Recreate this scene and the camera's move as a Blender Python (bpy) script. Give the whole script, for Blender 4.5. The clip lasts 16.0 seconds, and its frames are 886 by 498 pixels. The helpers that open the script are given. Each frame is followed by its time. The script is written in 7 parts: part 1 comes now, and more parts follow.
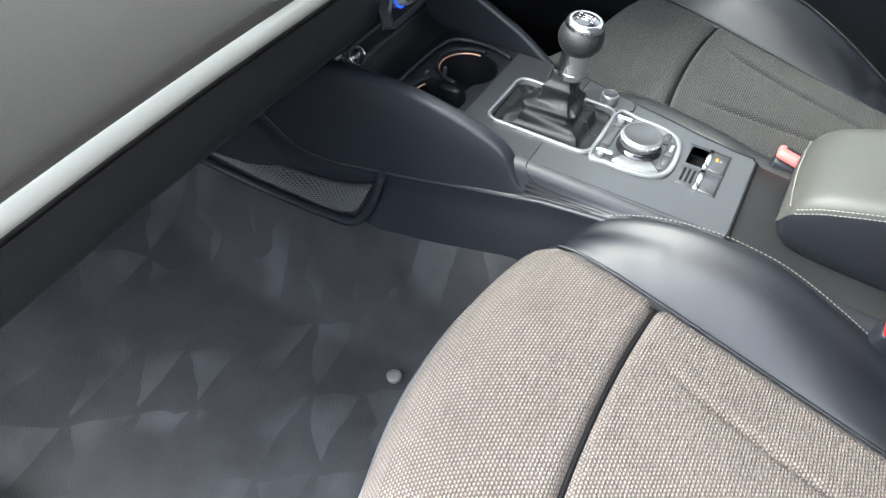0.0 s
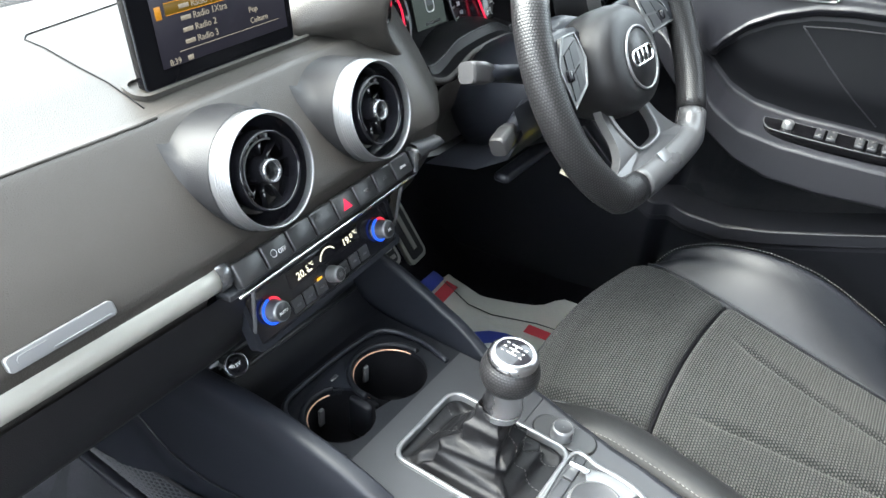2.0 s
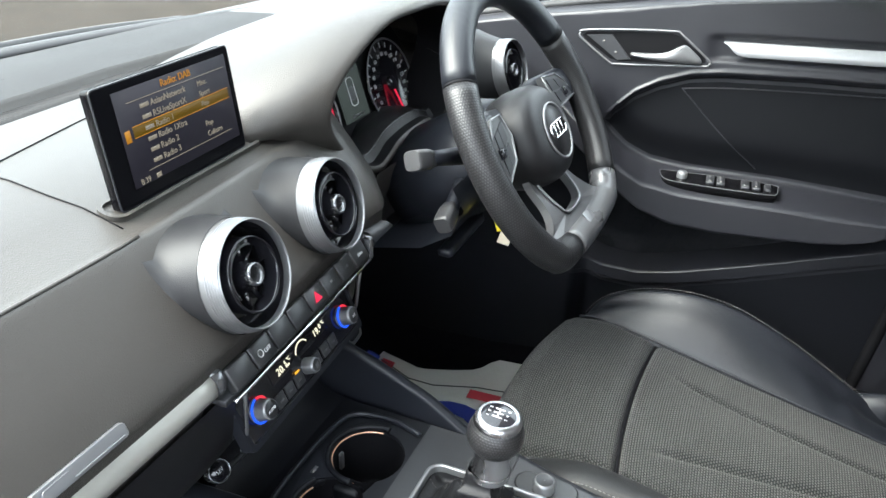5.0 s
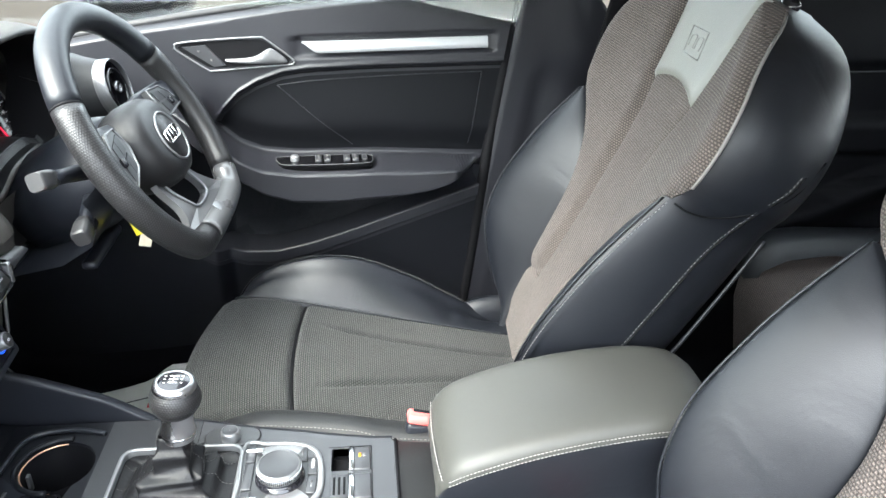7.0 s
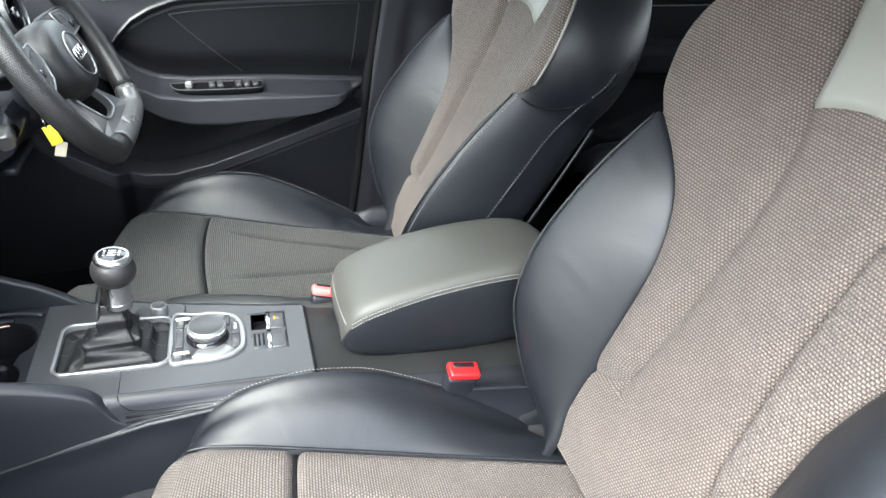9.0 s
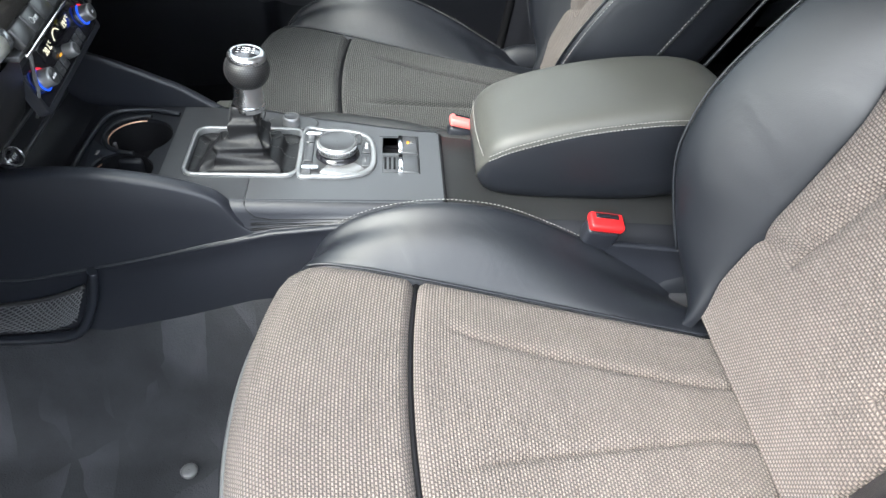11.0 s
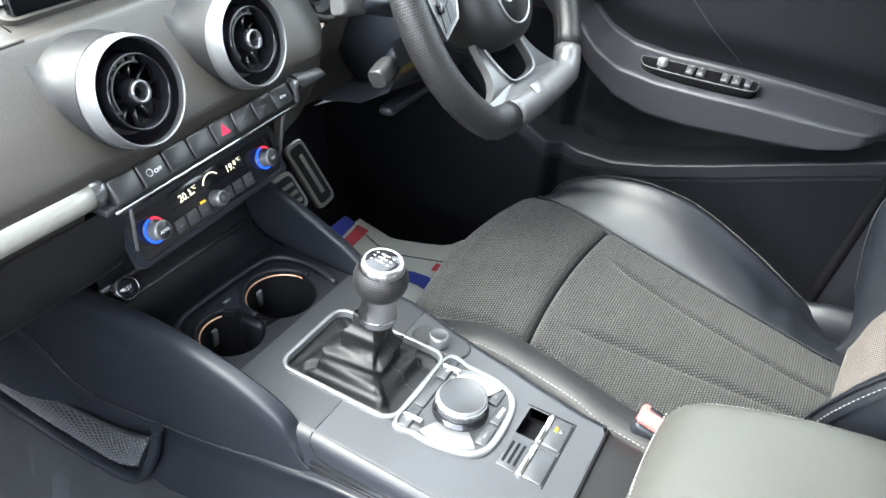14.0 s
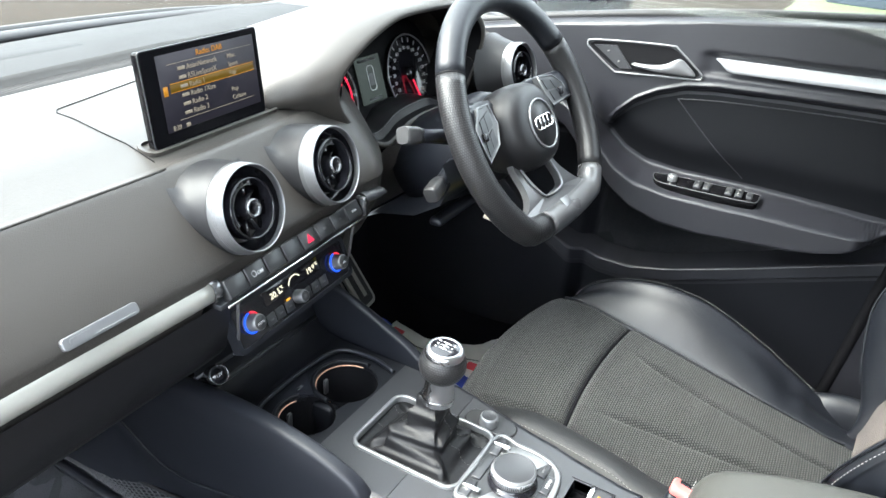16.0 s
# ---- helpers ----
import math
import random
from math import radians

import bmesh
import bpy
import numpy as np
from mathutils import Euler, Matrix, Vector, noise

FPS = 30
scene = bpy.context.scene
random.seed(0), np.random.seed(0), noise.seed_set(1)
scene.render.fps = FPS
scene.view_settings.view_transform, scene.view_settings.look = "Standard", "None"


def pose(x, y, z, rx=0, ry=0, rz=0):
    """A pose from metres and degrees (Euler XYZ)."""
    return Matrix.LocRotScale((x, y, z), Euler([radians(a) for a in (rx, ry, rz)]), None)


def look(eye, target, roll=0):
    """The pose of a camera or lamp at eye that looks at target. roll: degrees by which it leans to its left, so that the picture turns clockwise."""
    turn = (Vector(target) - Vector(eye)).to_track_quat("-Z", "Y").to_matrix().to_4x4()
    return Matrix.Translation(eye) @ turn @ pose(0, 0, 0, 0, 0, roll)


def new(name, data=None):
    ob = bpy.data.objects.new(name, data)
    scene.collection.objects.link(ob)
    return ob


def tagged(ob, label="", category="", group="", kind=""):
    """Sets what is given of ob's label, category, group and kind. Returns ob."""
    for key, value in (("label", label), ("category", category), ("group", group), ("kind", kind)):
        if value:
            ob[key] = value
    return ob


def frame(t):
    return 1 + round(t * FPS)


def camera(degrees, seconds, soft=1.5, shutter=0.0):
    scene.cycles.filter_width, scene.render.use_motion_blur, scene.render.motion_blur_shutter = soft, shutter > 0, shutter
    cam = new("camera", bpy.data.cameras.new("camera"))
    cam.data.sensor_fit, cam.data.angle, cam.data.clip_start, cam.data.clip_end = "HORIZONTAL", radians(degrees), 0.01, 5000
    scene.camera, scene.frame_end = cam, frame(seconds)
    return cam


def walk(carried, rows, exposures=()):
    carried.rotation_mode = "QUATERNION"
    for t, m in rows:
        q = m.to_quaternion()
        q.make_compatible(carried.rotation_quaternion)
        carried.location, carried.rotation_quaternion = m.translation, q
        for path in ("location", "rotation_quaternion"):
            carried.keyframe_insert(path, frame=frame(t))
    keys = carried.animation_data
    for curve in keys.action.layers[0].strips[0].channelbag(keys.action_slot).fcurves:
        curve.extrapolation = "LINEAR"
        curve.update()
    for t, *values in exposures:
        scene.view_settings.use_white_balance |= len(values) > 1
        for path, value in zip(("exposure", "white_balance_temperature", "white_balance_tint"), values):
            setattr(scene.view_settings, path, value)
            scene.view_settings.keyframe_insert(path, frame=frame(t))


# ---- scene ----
cam = camera(62.4, 16.0)
PATH = [
    (0, (-0.7309, -0.3843, 1.2010), (0.5120, 0.2117, -0.2480), 4.8),
    (0.5, (-0.6268, -0.3659, 1.1910), (0.6927, 0.2718, -0.1690), 4.4),
    (1, (-0.4995, -0.3511, 1.1840), (0.8521, 0.3677, -0.1020), 4.2),
    (1.5, (-0.4378, -0.3614, 1.1950), (0.9504, 0.4489, 0.0040), 3.7),
    (2, (-0.4179, -0.3742, 1.2050), (0.9886, 0.5123, 0.0940), 3.5),
    (2.5, (-0.4124, -0.3669, 1.2140), (1.0027, 0.5763, 0.1620), 3.5),
    (3, (-0.4157, -0.3611, 1.2160), (0.9998, 0.6242, 0.2030), 3.4),
    (5.5, (-0.5130, -0.3269, 1.2310), (1.2004, 0.1776, 0.3310), 0.4),
    (6, (-0.5559, -0.3456, 1.2380), (1.2145, -0.0860, 0.3450), 0.4),
    (6.5, (-0.5930, -0.3619, 1.2620), (1.1886, -0.3501, 0.3540), 0.7),
    (7, (-0.6258, -0.3829, 1.2650), (1.1452, -0.5912, 0.3590), 1.5),
    (7.5, (-0.6961, -0.3962, 1.2700), (1.0522, -0.7572, 0.3680), 2.0),
    (8, (-0.7606, -0.3902, 1.2750), (0.9581, -0.8561, 0.3640), 2.6),
    (8.5, (-0.7983, -0.3634, 1.2710), (0.8932, -0.8761, 0.3350), 3.3),
    (9, (-0.8268, -0.3391, 1.2650), (0.8309, -0.8569, 0.2720), 4.0),
    (9.5, (-0.8450, -0.3202, 1.2490), (0.7634, -0.8029, 0.1640), 4.9),
    (12, (-0.6660, -0.3814, 1.1600), (0.7654, -0.2948, -0.2350), 5.3),
    (12.5, (-0.5953, -0.4061, 1.1660), (0.8439, -0.1357, -0.1970), 4.7),
    (13, (-0.5253, -0.4209, 1.1720), (0.9206, 0.0353, -0.1320), 4.5),
    (13.5, (-0.4768, -0.4429, 1.1870), (0.9676, 0.1674, -0.0550), 4.7),
    (14, (-0.4413, -0.4668, 1.2010), (1.0043, 0.2558, 0.0240), 5.1),
    (14.5, (-0.4239, -0.4898, 1.2170), (1.0347, 0.3148, 0.1110), 5.2),
    (15, (-0.4490, -0.4883, 1.2310), (1.0358, 0.3629, 0.1960), 5.0),
    (15.5, (-0.5025, -0.4826, 1.2430), (1.0165, 0.3838, 0.2730), 4.4),
    (16, (-0.5629, -0.4773, 1.2500), (0.9999, 0.3597, 0.3250), 3.9),
]
walk(cam, [(t, look(eye, target, roll)) for t, eye, target, roll in PATH], [(0, 4.00, 6150, 5), (1, 4.33, 6150, 5), (3, 4.33, 6150, 5), (5.5, 3.85, 6150, 5), (6, 4.02, 6150, 5), (7, 4.33, 6150, 5), (8.5, 4.22, 6150, 5), (9.5, 4.03, 6150, 5), (12, 3.90, 6150, 5), (12.5, 4.23, 6150, 5), (14.5, 4.64, 6150, 5), (16, 4.26, 6150, 5)])

# ---- light ----
world = bpy.data.worlds.new("sky")
scene.world = world
world.use_nodes = True
wn = world.node_tree.nodes
sky = wn.new("ShaderNodeTexSky")
sky.sky_type, sky.sun_disc = "NISHITA", False
sky.sun_elevation, sky.sun_rotation = radians(54), radians(-37)
sky.air_density, sky.dust_density, sky.ozone_density = 1.0, 6.0, 1.0
cloud = wn.new("ShaderNodeHueSaturation")
cloud.inputs["Saturation"].default_value = 0.80
world.node_tree.links.new(sky.outputs[0], cloud.inputs["Color"])
over = wn.new("ShaderNodeMix")
over.data_type = "RGBA"
over.inputs[0].default_value = 0.55
over.inputs[7].default_value = (5.6, 5.62, 5.72, 1)
world.node_tree.links.new(cloud.outputs[0], over.inputs[6])
world.node_tree.links.new(over.outputs[2], wn["Background"].inputs[0])
wn["Background"].inputs[1].default_value = 0.15
sun = new("sun", bpy.data.lights.new("sun", "SUN"))
sun.data.energy, sun.data.angle, sun.data.color = 0.90, radians(50), (1.0, 0.98, 0.96)
sun.matrix_world = look((-1.5, 1.5, 2.8), (0, 0, 0.6))


# ---- materials ----
def material(name, color, rough=0.5, metal=0.0, bump=0.0, bscale=500.0, kind="noise", var=0.15, vscale=9.0, spec=0.5, coat=0.0, uv=False, rvar=0.08):
    m = bpy.data.materials.new(name)
    m.use_nodes = True
    nt = m.node_tree
    n, l = nt.nodes, nt.links
    b = n["Principled BSDF"]
    b.inputs["Roughness"].default_value = rough
    b.inputs["Metallic"].default_value = metal
    b.inputs["Specular IOR Level"].default_value = spec
    b.inputs["Coat Weight"].default_value = coat
    co = n.new("ShaderNodeTexCoord")
    src = co.outputs["UV"] if uv else co.outputs["Object"]
    big = n.new("ShaderNodeTexNoise")
    big.inputs["Scale"].default_value, big.inputs["Detail"].default_value = vscale, 5
    l.new(src, big.inputs["Vector"])
    ramp = n.new("ShaderNodeMix")
    ramp.data_type = "RGBA"
    ramp.inputs[6].default_value = (*[c * (1 - var) for c in color], 1)
    ramp.inputs[7].default_value = (*[min(1, c * (1 + var)) for c in color], 1)
    l.new(big.outputs[0], ramp.inputs[0])
    l.new(ramp.outputs[2], b.inputs["Base Color"])
    rr = n.new("ShaderNodeMapRange")
    rr.inputs[3].default_value, rr.inputs[4].default_value = max(0.02, rough - rvar), min(1, rough + rvar)
    l.new(big.outputs[0], rr.inputs[0])
    l.new(rr.outputs[0], b.inputs["Roughness"])
    if bump:
        if kind == "cells":
            t = n.new("ShaderNodeTexVoronoi")
            t.feature = "DISTANCE_TO_EDGE"
        else:
            t = n.new("ShaderNodeTexNoise")
            t.inputs["Detail"].default_value = 3
        t.inputs["Scale"].default_value = bscale
        l.new(src, t.inputs["Vector"])
        bp = n.new("ShaderNodeBump")
        bp.inputs["Strength"].default_value = bump
        bp.inputs["Distance"].default_value = 0.4 / bscale
        l.new(t.outputs[0], bp.inputs["Height"])
        l.new(bp.outputs[0], b.inputs["Normal"])
    return m


def fabric_material(name, light, dark, pu=0.0042, pv=0.0030, gap=0.0008, rough=0.85, spec=0.25, sheen=0.25, relief=0.7):
    """Woven seat cloth: staggered raised cells, by the metric UV."""
    m = material(name, light, rough=rough, spec=spec, var=0.1, vscale=7)
    nt = m.node_tree
    n, l = nt.nodes, nt.links
    b = n["Principled BSDF"]
    co = n.new("ShaderNodeTexCoord")
    mp = n.new("ShaderNodeMapping")
    l.new(co.outputs["UV"], mp.inputs[0])
    br = n.new("ShaderNodeTexBrick")
    br.offset = 0.5
    br.inputs["Scale"].default_value = 1.0
    br.inputs["Brick Width"].default_value, br.inputs["Row Height"].default_value = pu, pv
    br.inputs["Mortar Size"].default_value, br.inputs["Mortar Smooth"].default_value = gap, 1.0
    br.inputs["Color1"].default_value = (*light, 1)
    br.inputs["Color2"].default_value = (*[c * 0.82 for c in light], 1)
    br.inputs["Mortar"].default_value = (*dark, 1)
    l.new(mp.outputs[0], br.inputs["Vector"])
    mul = n.new("ShaderNodeMix")
    mul.data_type, mul.blend_type = "RGBA", "MULTIPLY"
    mul.inputs[0].default_value = 1.0
    ns = n.new("ShaderNodeTexNoise")
    ns.inputs["Scale"].default_value = 14
    l.new(co.outputs["UV"], ns.inputs["Vector"])
    mr = n.new("ShaderNodeMapRange")
    mr.inputs[3].default_value, mr.inputs[4].default_value = 0.8, 1.15
    l.new(ns.outputs[0], mr.inputs[0])
    l.new(br.outputs["Color"], mul.inputs[6])
    l.new(mr.outputs[0], mul.inputs[7])
    l.new(mul.outputs[2], b.inputs["Base Color"])
    bp = n.new("ShaderNodeBump")
    bp.invert = True
    bp.inputs["Strength"].default_value, bp.inputs["Distance"].default_value = relief, 0.0012
    l.new(br.outputs["Fac"], bp.inputs["Height"])
    l.new(bp.outputs[0], b.inputs["Normal"])
    b.inputs["Sheen Weight"].default_value = sheen
    return m


def glow(name, color, strength=1.0):
    m = bpy.data.materials.new(name)
    m.use_nodes = True
    b = m.node_tree.nodes["Principled BSDF"]
    b.inputs["Base Color"].default_value = (*[c * 0.3 for c in color], 1)
    b.inputs["Emission Color"].default_value = (*color, 1)
    b.inputs["Emission Strength"].default_value = 0.085 * strength
    b.inputs["Specular IOR Level"].default_value = 0.12
    return m


def pane_material(name, tint):
    """Thin flat glass: tinted, clear, with a faint mirror."""
    m = bpy.data.materials.new(name)
    m.use_nodes = True
    nd, lk_ = m.node_tree.nodes, m.node_tree.links
    clear, gloss, mix = nd.new("ShaderNodeBsdfTransparent"), nd.new("ShaderNodeBsdfGlossy"), nd.new("ShaderNodeMixShader")
    clear.inputs["Color"].default_value = (*tint, 1)
    gloss.inputs["Roughness"].default_value = 0.02
    mix.inputs[0].default_value = 0.05
    lk_.new(clear.outputs[0], mix.inputs[1])
    lk_.new(gloss.outputs[0], mix.inputs[2])
    lk_.new(mix.outputs[0], nd["Material Output"].inputs[0])
    return m


DASH = material("soft_dash", (0.0300, 0.0276, 0.0248), 0.42, bump=0.48, bscale=560, kind="cells", var=0.08, spec=0.38)
HUBM = material("hub_plastic", (0.0085, 0.0085, 0.0095), 0.44, bump=0.4, bscale=700, kind="cells", var=0.08, spec=0.32)
HARD = material("hard_plastic", (0.0095, 0.0105, 0.0138), 0.38, bump=0.16, bscale=1100, var=0.12, spec=0.24)
SATIN = material("satin_plastic", (0.022, 0.023, 0.0255), 0.40, bump=0.05, bscale=1800, var=0.1)
INLAY = material("lined_inlay", (0.0135, 0.0142, 0.0162), 0.42, bump=0.05, bscale=1800, var=0.1)
lines = INLAY.node_tree.nodes.new("ShaderNodeTexWave")
lines.bands_direction = "X"
lines.inputs["Scale"].default_value, lines.inputs["Distortion"].default_value, lines.inputs["Detail"].default_value, lines.inputs["Detail Scale"].default_value = 160, 2.5, 2, 0.6
place = INLAY.node_tree.nodes.new("ShaderNodeTexCoord")
INLAY.node_tree.links.new(place.outputs["Object"], lines.inputs["Vector"])
groove = INLAY.node_tree.nodes.new("ShaderNodeBump")
groove.inputs["Strength"].default_value, groove.inputs["Distance"].default_value = 0.12, 0.0003
INLAY.node_tree.links.new(lines.outputs["Fac"], groove.inputs["Height"])
INLAY.node_tree.links.new(groove.outputs[0], INLAY.node_tree.nodes["Bump"].inputs["Normal"])
SHINE = material("gloss_black", (0.008, 0.008, 0.010), 0.12, var=0.05, rvar=0.03)
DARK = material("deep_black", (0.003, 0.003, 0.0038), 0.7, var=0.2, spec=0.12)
PALELEA = material("grey_leather", (0.142, 0.140, 0.125), 0.46, bump=0.25, bscale=650, kind="cells", var=0.1, spec=0.6)
LEATHER = material("black_leather", (0.0050, 0.0060, 0.0085), 0.45, bump=0.20, bscale=650, kind="cells", var=0.15, vscale=14, spec=0.39, rvar=0.08)
DULLLEA = material("dull_black_leather", (0.009, 0.0095, 0.010), 0.58, bump=0.3, bscale=650, kind="cells", var=0.15, vscale=14, spec=0.35)
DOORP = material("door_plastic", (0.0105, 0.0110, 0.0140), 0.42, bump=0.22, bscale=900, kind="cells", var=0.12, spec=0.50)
# Near-black plastic; on the door's pocket and foot it stands in for shade.
DOORLOW = material("dark_plastic_and_shade", (0.0040, 0.0045, 0.0062), 0.50, bump=0.2, bscale=900, kind="cells", var=0.12, spec=0.2)
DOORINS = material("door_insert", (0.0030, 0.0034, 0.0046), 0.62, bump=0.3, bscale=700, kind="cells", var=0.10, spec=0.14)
ARMLEA = material("armrest_leather", (0.040, 0.040, 0.036), 0.50, bump=0.25, bscale=650, kind="cells", var=0.12, vscale=14, spec=0.34)
# creases in the leather: a second, larger relief under the grain
for mm, st in ((LEATHER, 0.09), (ARMLEA, 0.05), (PALELEA, 0.04)):
    nd, lk_ = mm.node_tree.nodes, mm.node_tree.links
    tc = nd.new("ShaderNodeTexCoord")
    cr_noise = nd.new("ShaderNodeTexNoise")
    cr_noise.inputs["Scale"].default_value, cr_noise.inputs["Detail"].default_value, cr_noise.inputs["Distortion"].default_value = 13, 3, 1.4
    lk_.new(tc.outputs["Object"], cr_noise.inputs["Vector"])
    crease = nd.new("ShaderNodeBump")
    crease.inputs["Strength"].default_value, crease.inputs["Distance"].default_value = st, 0.010
    lk_.new(cr_noise.outputs[0], crease.inputs["Height"])
    grain = nd["Bump"]
    lk_.new(crease.outputs[0], grain.inputs["Normal"])
RIMLEA = fabric_material("perforated_leather", (0.030, 0.030, 0.031), (0.0035, 0.0035, 0.004), 0.0030, 0.0025, 0.00105, 0.33, 0.36, 0.0, 0.22)
DOORSILVER = material("door_silver", (0.36, 0.372, 0.385), 0.36, metal=0.45, bump=0.05, bscale=900, var=0.06)
PODM = material("pod_black", (0.003, 0.003, 0.0035), 0.22, spec=0.16, var=0.05)
SOFTGREY = material("grey_soft_plastic", (0.0095, 0.0098, 0.0102), 0.50, bump=0.25, bscale=900, kind="cells", var=0.1, spec=0.28)
DIMTHREAD = material("dim_thread", (0.09, 0.089, 0.086), 0.8, var=0.2, vscale=200)
GAITER = material("soft_leather", (0.0055, 0.0056, 0.0064), 0.50, bump=0.30, bscale=260, var=0.2, vscale=30, spec=0.26)
CLOTH = fabric_material("woven_cloth", (0.160, 0.135, 0.119), (0.048, 0.0402, 0.0372), 0.0043, 0.0035, 0.0015, spec=0.12, sheen=0.06, relief=1.0)
# Ribbed seat cloth darkened: the driver's cushion carries its shade in the colour.
RIBSHADE = fabric_material("shaded_ribbed_cloth", (0.075, 0.0735, 0.071), (0.0030, 0.0045, 0.0046), 0.0043, 0.0033, 0.0017, spec=0.14, sheen=0.08, relief=1.0)
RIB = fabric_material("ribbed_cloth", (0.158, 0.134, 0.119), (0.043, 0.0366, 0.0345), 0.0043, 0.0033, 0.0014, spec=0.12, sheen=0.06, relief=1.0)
ALU = material("brushed_aluminium", (0.175, 0.179, 0.184), 0.36, metal=0.6, bump=0.06, bscale=1200, var=0.06)
TRIM = material("satin_silver_trim", (0.34, 0.336, 0.305), 0.36, metal=0.45, bump=0.05, bscale=900, var=0.06)
BUTTON = material("button_plastic", (0.016, 0.0165, 0.0175), 0.34, bump=0.1, bscale=1500, var=0.1)
COLLAR = material("satin_steel", (0.42, 0.425, 0.44), 0.27, metal=1.0, bump=0.04, bscale=900, var=0.05)
ENDM = material("polished_dark_metal", (0.16, 0.163, 0.17), 0.22, metal=0.8, var=0.05)
CHROME = material("chrome", (0.78, 0.79, 0.80), 0.13, metal=1.0, var=0.03, rvar=0.05)
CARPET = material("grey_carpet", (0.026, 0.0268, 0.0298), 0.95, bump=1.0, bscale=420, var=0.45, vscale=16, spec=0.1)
# Car carpet blackened, so that the driver's footwell looks deep in shade.
SHADECARPET = material("shaded_carpet", (0.0030, 0.0030, 0.0042), 0.95, bump=0.8, bscale=500, var=0.3, vscale=20, spec=0.1)
RUBBER = material("rubber", (0.012, 0.012, 0.013), 0.6, var=0.1)
REDP = material("red_plastic", (0.42, 0.010, 0.012), 0.35, var=0.08)
DULLRED = material("pale_red_plastic", (0.60, 0.11, 0.10), 0.4, var=0.1)
COPPER = material("copper_ring", (0.62, 0.36, 0.24), 0.35, metal=0.7)
THREAD = material("grey_thread", (0.24, 0.235, 0.225), 0.8, var=0.2, vscale=200)
NETM = material("net_cord", (0.062, 0.063, 0.067), 0.7, var=0.2, vscale=80)
GREYP = material("grey_plastic", (0.065, 0.066, 0.068), 0.4, var=0.1)
PRINT = material("white_print", (0.55, 0.55, 0.55), 0.5)
PAPER = material("paper", (0.62, 0.61, 0.57), 0.8, bump=0.2, bscale=40, var=0.06)
YELLOW = material("yellow_tag", (0.75, 0.62, 0.03), 0.5)
CREAM = material("cream_tag", (0.62, 0.55, 0.42), 0.6)
BODY = material("blue_black_paint", (0.02, 0.022, 0.026), 0.3, coat=0.3)
HEADLINER = material("grey_headliner", (0.70, 0.69, 0.66), 0.9, bump=0.3, bscale=300)
ASPHALT = material("wet_asphalt", (0.027, 0.0232, 0.0195), 0.9, bump=0.6, bscale=60, var=0.35, vscale=3, spec=0.03)
GRASS = material("grass", (0.050, 0.064, 0.027), 0.9, bump=0.8, bscale=30, var=0.6, vscale=14)
BOUNCE = material("bounce_surface", (0.24, 0.232, 0.22), 0.9, bump=0.4, bscale=80, var=0.2, vscale=2, spec=0.1)
WALLM = material("slate_wall", (0.022, 0.032, 0.045), 0.8, bump=0.4, bscale=12, var=0.2, vscale=2)
GLASS = pane_material("tinted_glass", (0.885, 0.90, 0.88))
SCREEN = glow("screen_panel", (0.014, 0.013, 0.018), 1.0)
SCRTXT = glow("screen_text", (0.17, 0.145, 0.112), 1.0)
SCRORG = glow("screen_orange", (0.30, 0.125, 0.010), 1.0)
SCRBAR = glow("screen_highlight", (0.075, 0.042, 0.003), 1.0)
LEDW = glow("display_digits", (0.95, 0.85, 0.62), 1.1)
LEDB = glow("blue_ring", (0.02, 0.09, 0.85), 1.2)
LEDR = glow("red_ring", (0.75, 0.03, 0.05), 1.2)
REDGLOW = glow("red_marking", (0.75, 0.02, 0.06), 1.0)
AMBER = glow("amber_mark", (0.9, 0.4, 0.03), 1.0)
LCD = glow("grey_display", (0.036, 0.043, 0.039), 1.0)


# ---- helpers for building ----
def curve(pts, n=8, closed=False):
    """Points of a smooth line through pts."""
    p = [Vector(q) for q in pts]
    out = []
    m = len(p)
    for i in range(m if closed else m - 1):
        a = p[(i - 1) % m] if closed or i else p[0] * 2 - p[1]
        b, c = p[i], p[(i + 1) % m]
        d = p[(i + 2) % m] if closed or i + 2 < m else p[-1] * 2 - p[-2]
        for k in range(n):
            t = k / n
            out.append(0.5 * (2 * b + (c - a) * t + (2 * a - 5 * b + 4 * c - d) * t * t + (3 * b - 3 * c + d - a) * t ** 3))
    if not closed:
        out.append(p[-1].copy())
    return out


def lerp(x, table):
    """The value at x along rows of (x, value) in rising order, eased."""
    if x <= table[0][0]:
        return table[0][1]
    for (a, u), (b, v) in zip(table, table[1:]):
        if x <= b:
            return u + (v - u) * (x - a) / (b - a)
    return table[-1][1]


def smooth(x, table):
    """A smooth line through rows of (x, value) in rising order."""
    if x <= table[0][0]:
        return table[0][1]
    for i in range(len(table) - 1):
        (a, u), (b, v) = table[i], table[i + 1]
        if x <= b:
            m0 = (v - table[i - 1][1]) / (b - table[i - 1][0]) if i else (v - u) / (b - a)
            m1 = (table[i + 2][1] - u) / (table[i + 2][0] - a) if i + 2 < len(table) else (v - u) / (b - a)
            t = (x - a) / (b - a)
            h = b - a
            return (2 * t ** 3 - 3 * t ** 2 + 1) * u + (t ** 3 - 2 * t ** 2 + t) * h * m0 + (3 * t ** 2 - 2 * t ** 3) * v + (t ** 3 - t ** 2) * h * m1
    return table[-1][1]


def step(e0, e1, v):
    t = max(0.0, min(1.0, (v - e0) / (e1 - e0)))
    return t * t * (3 - 2 * t)


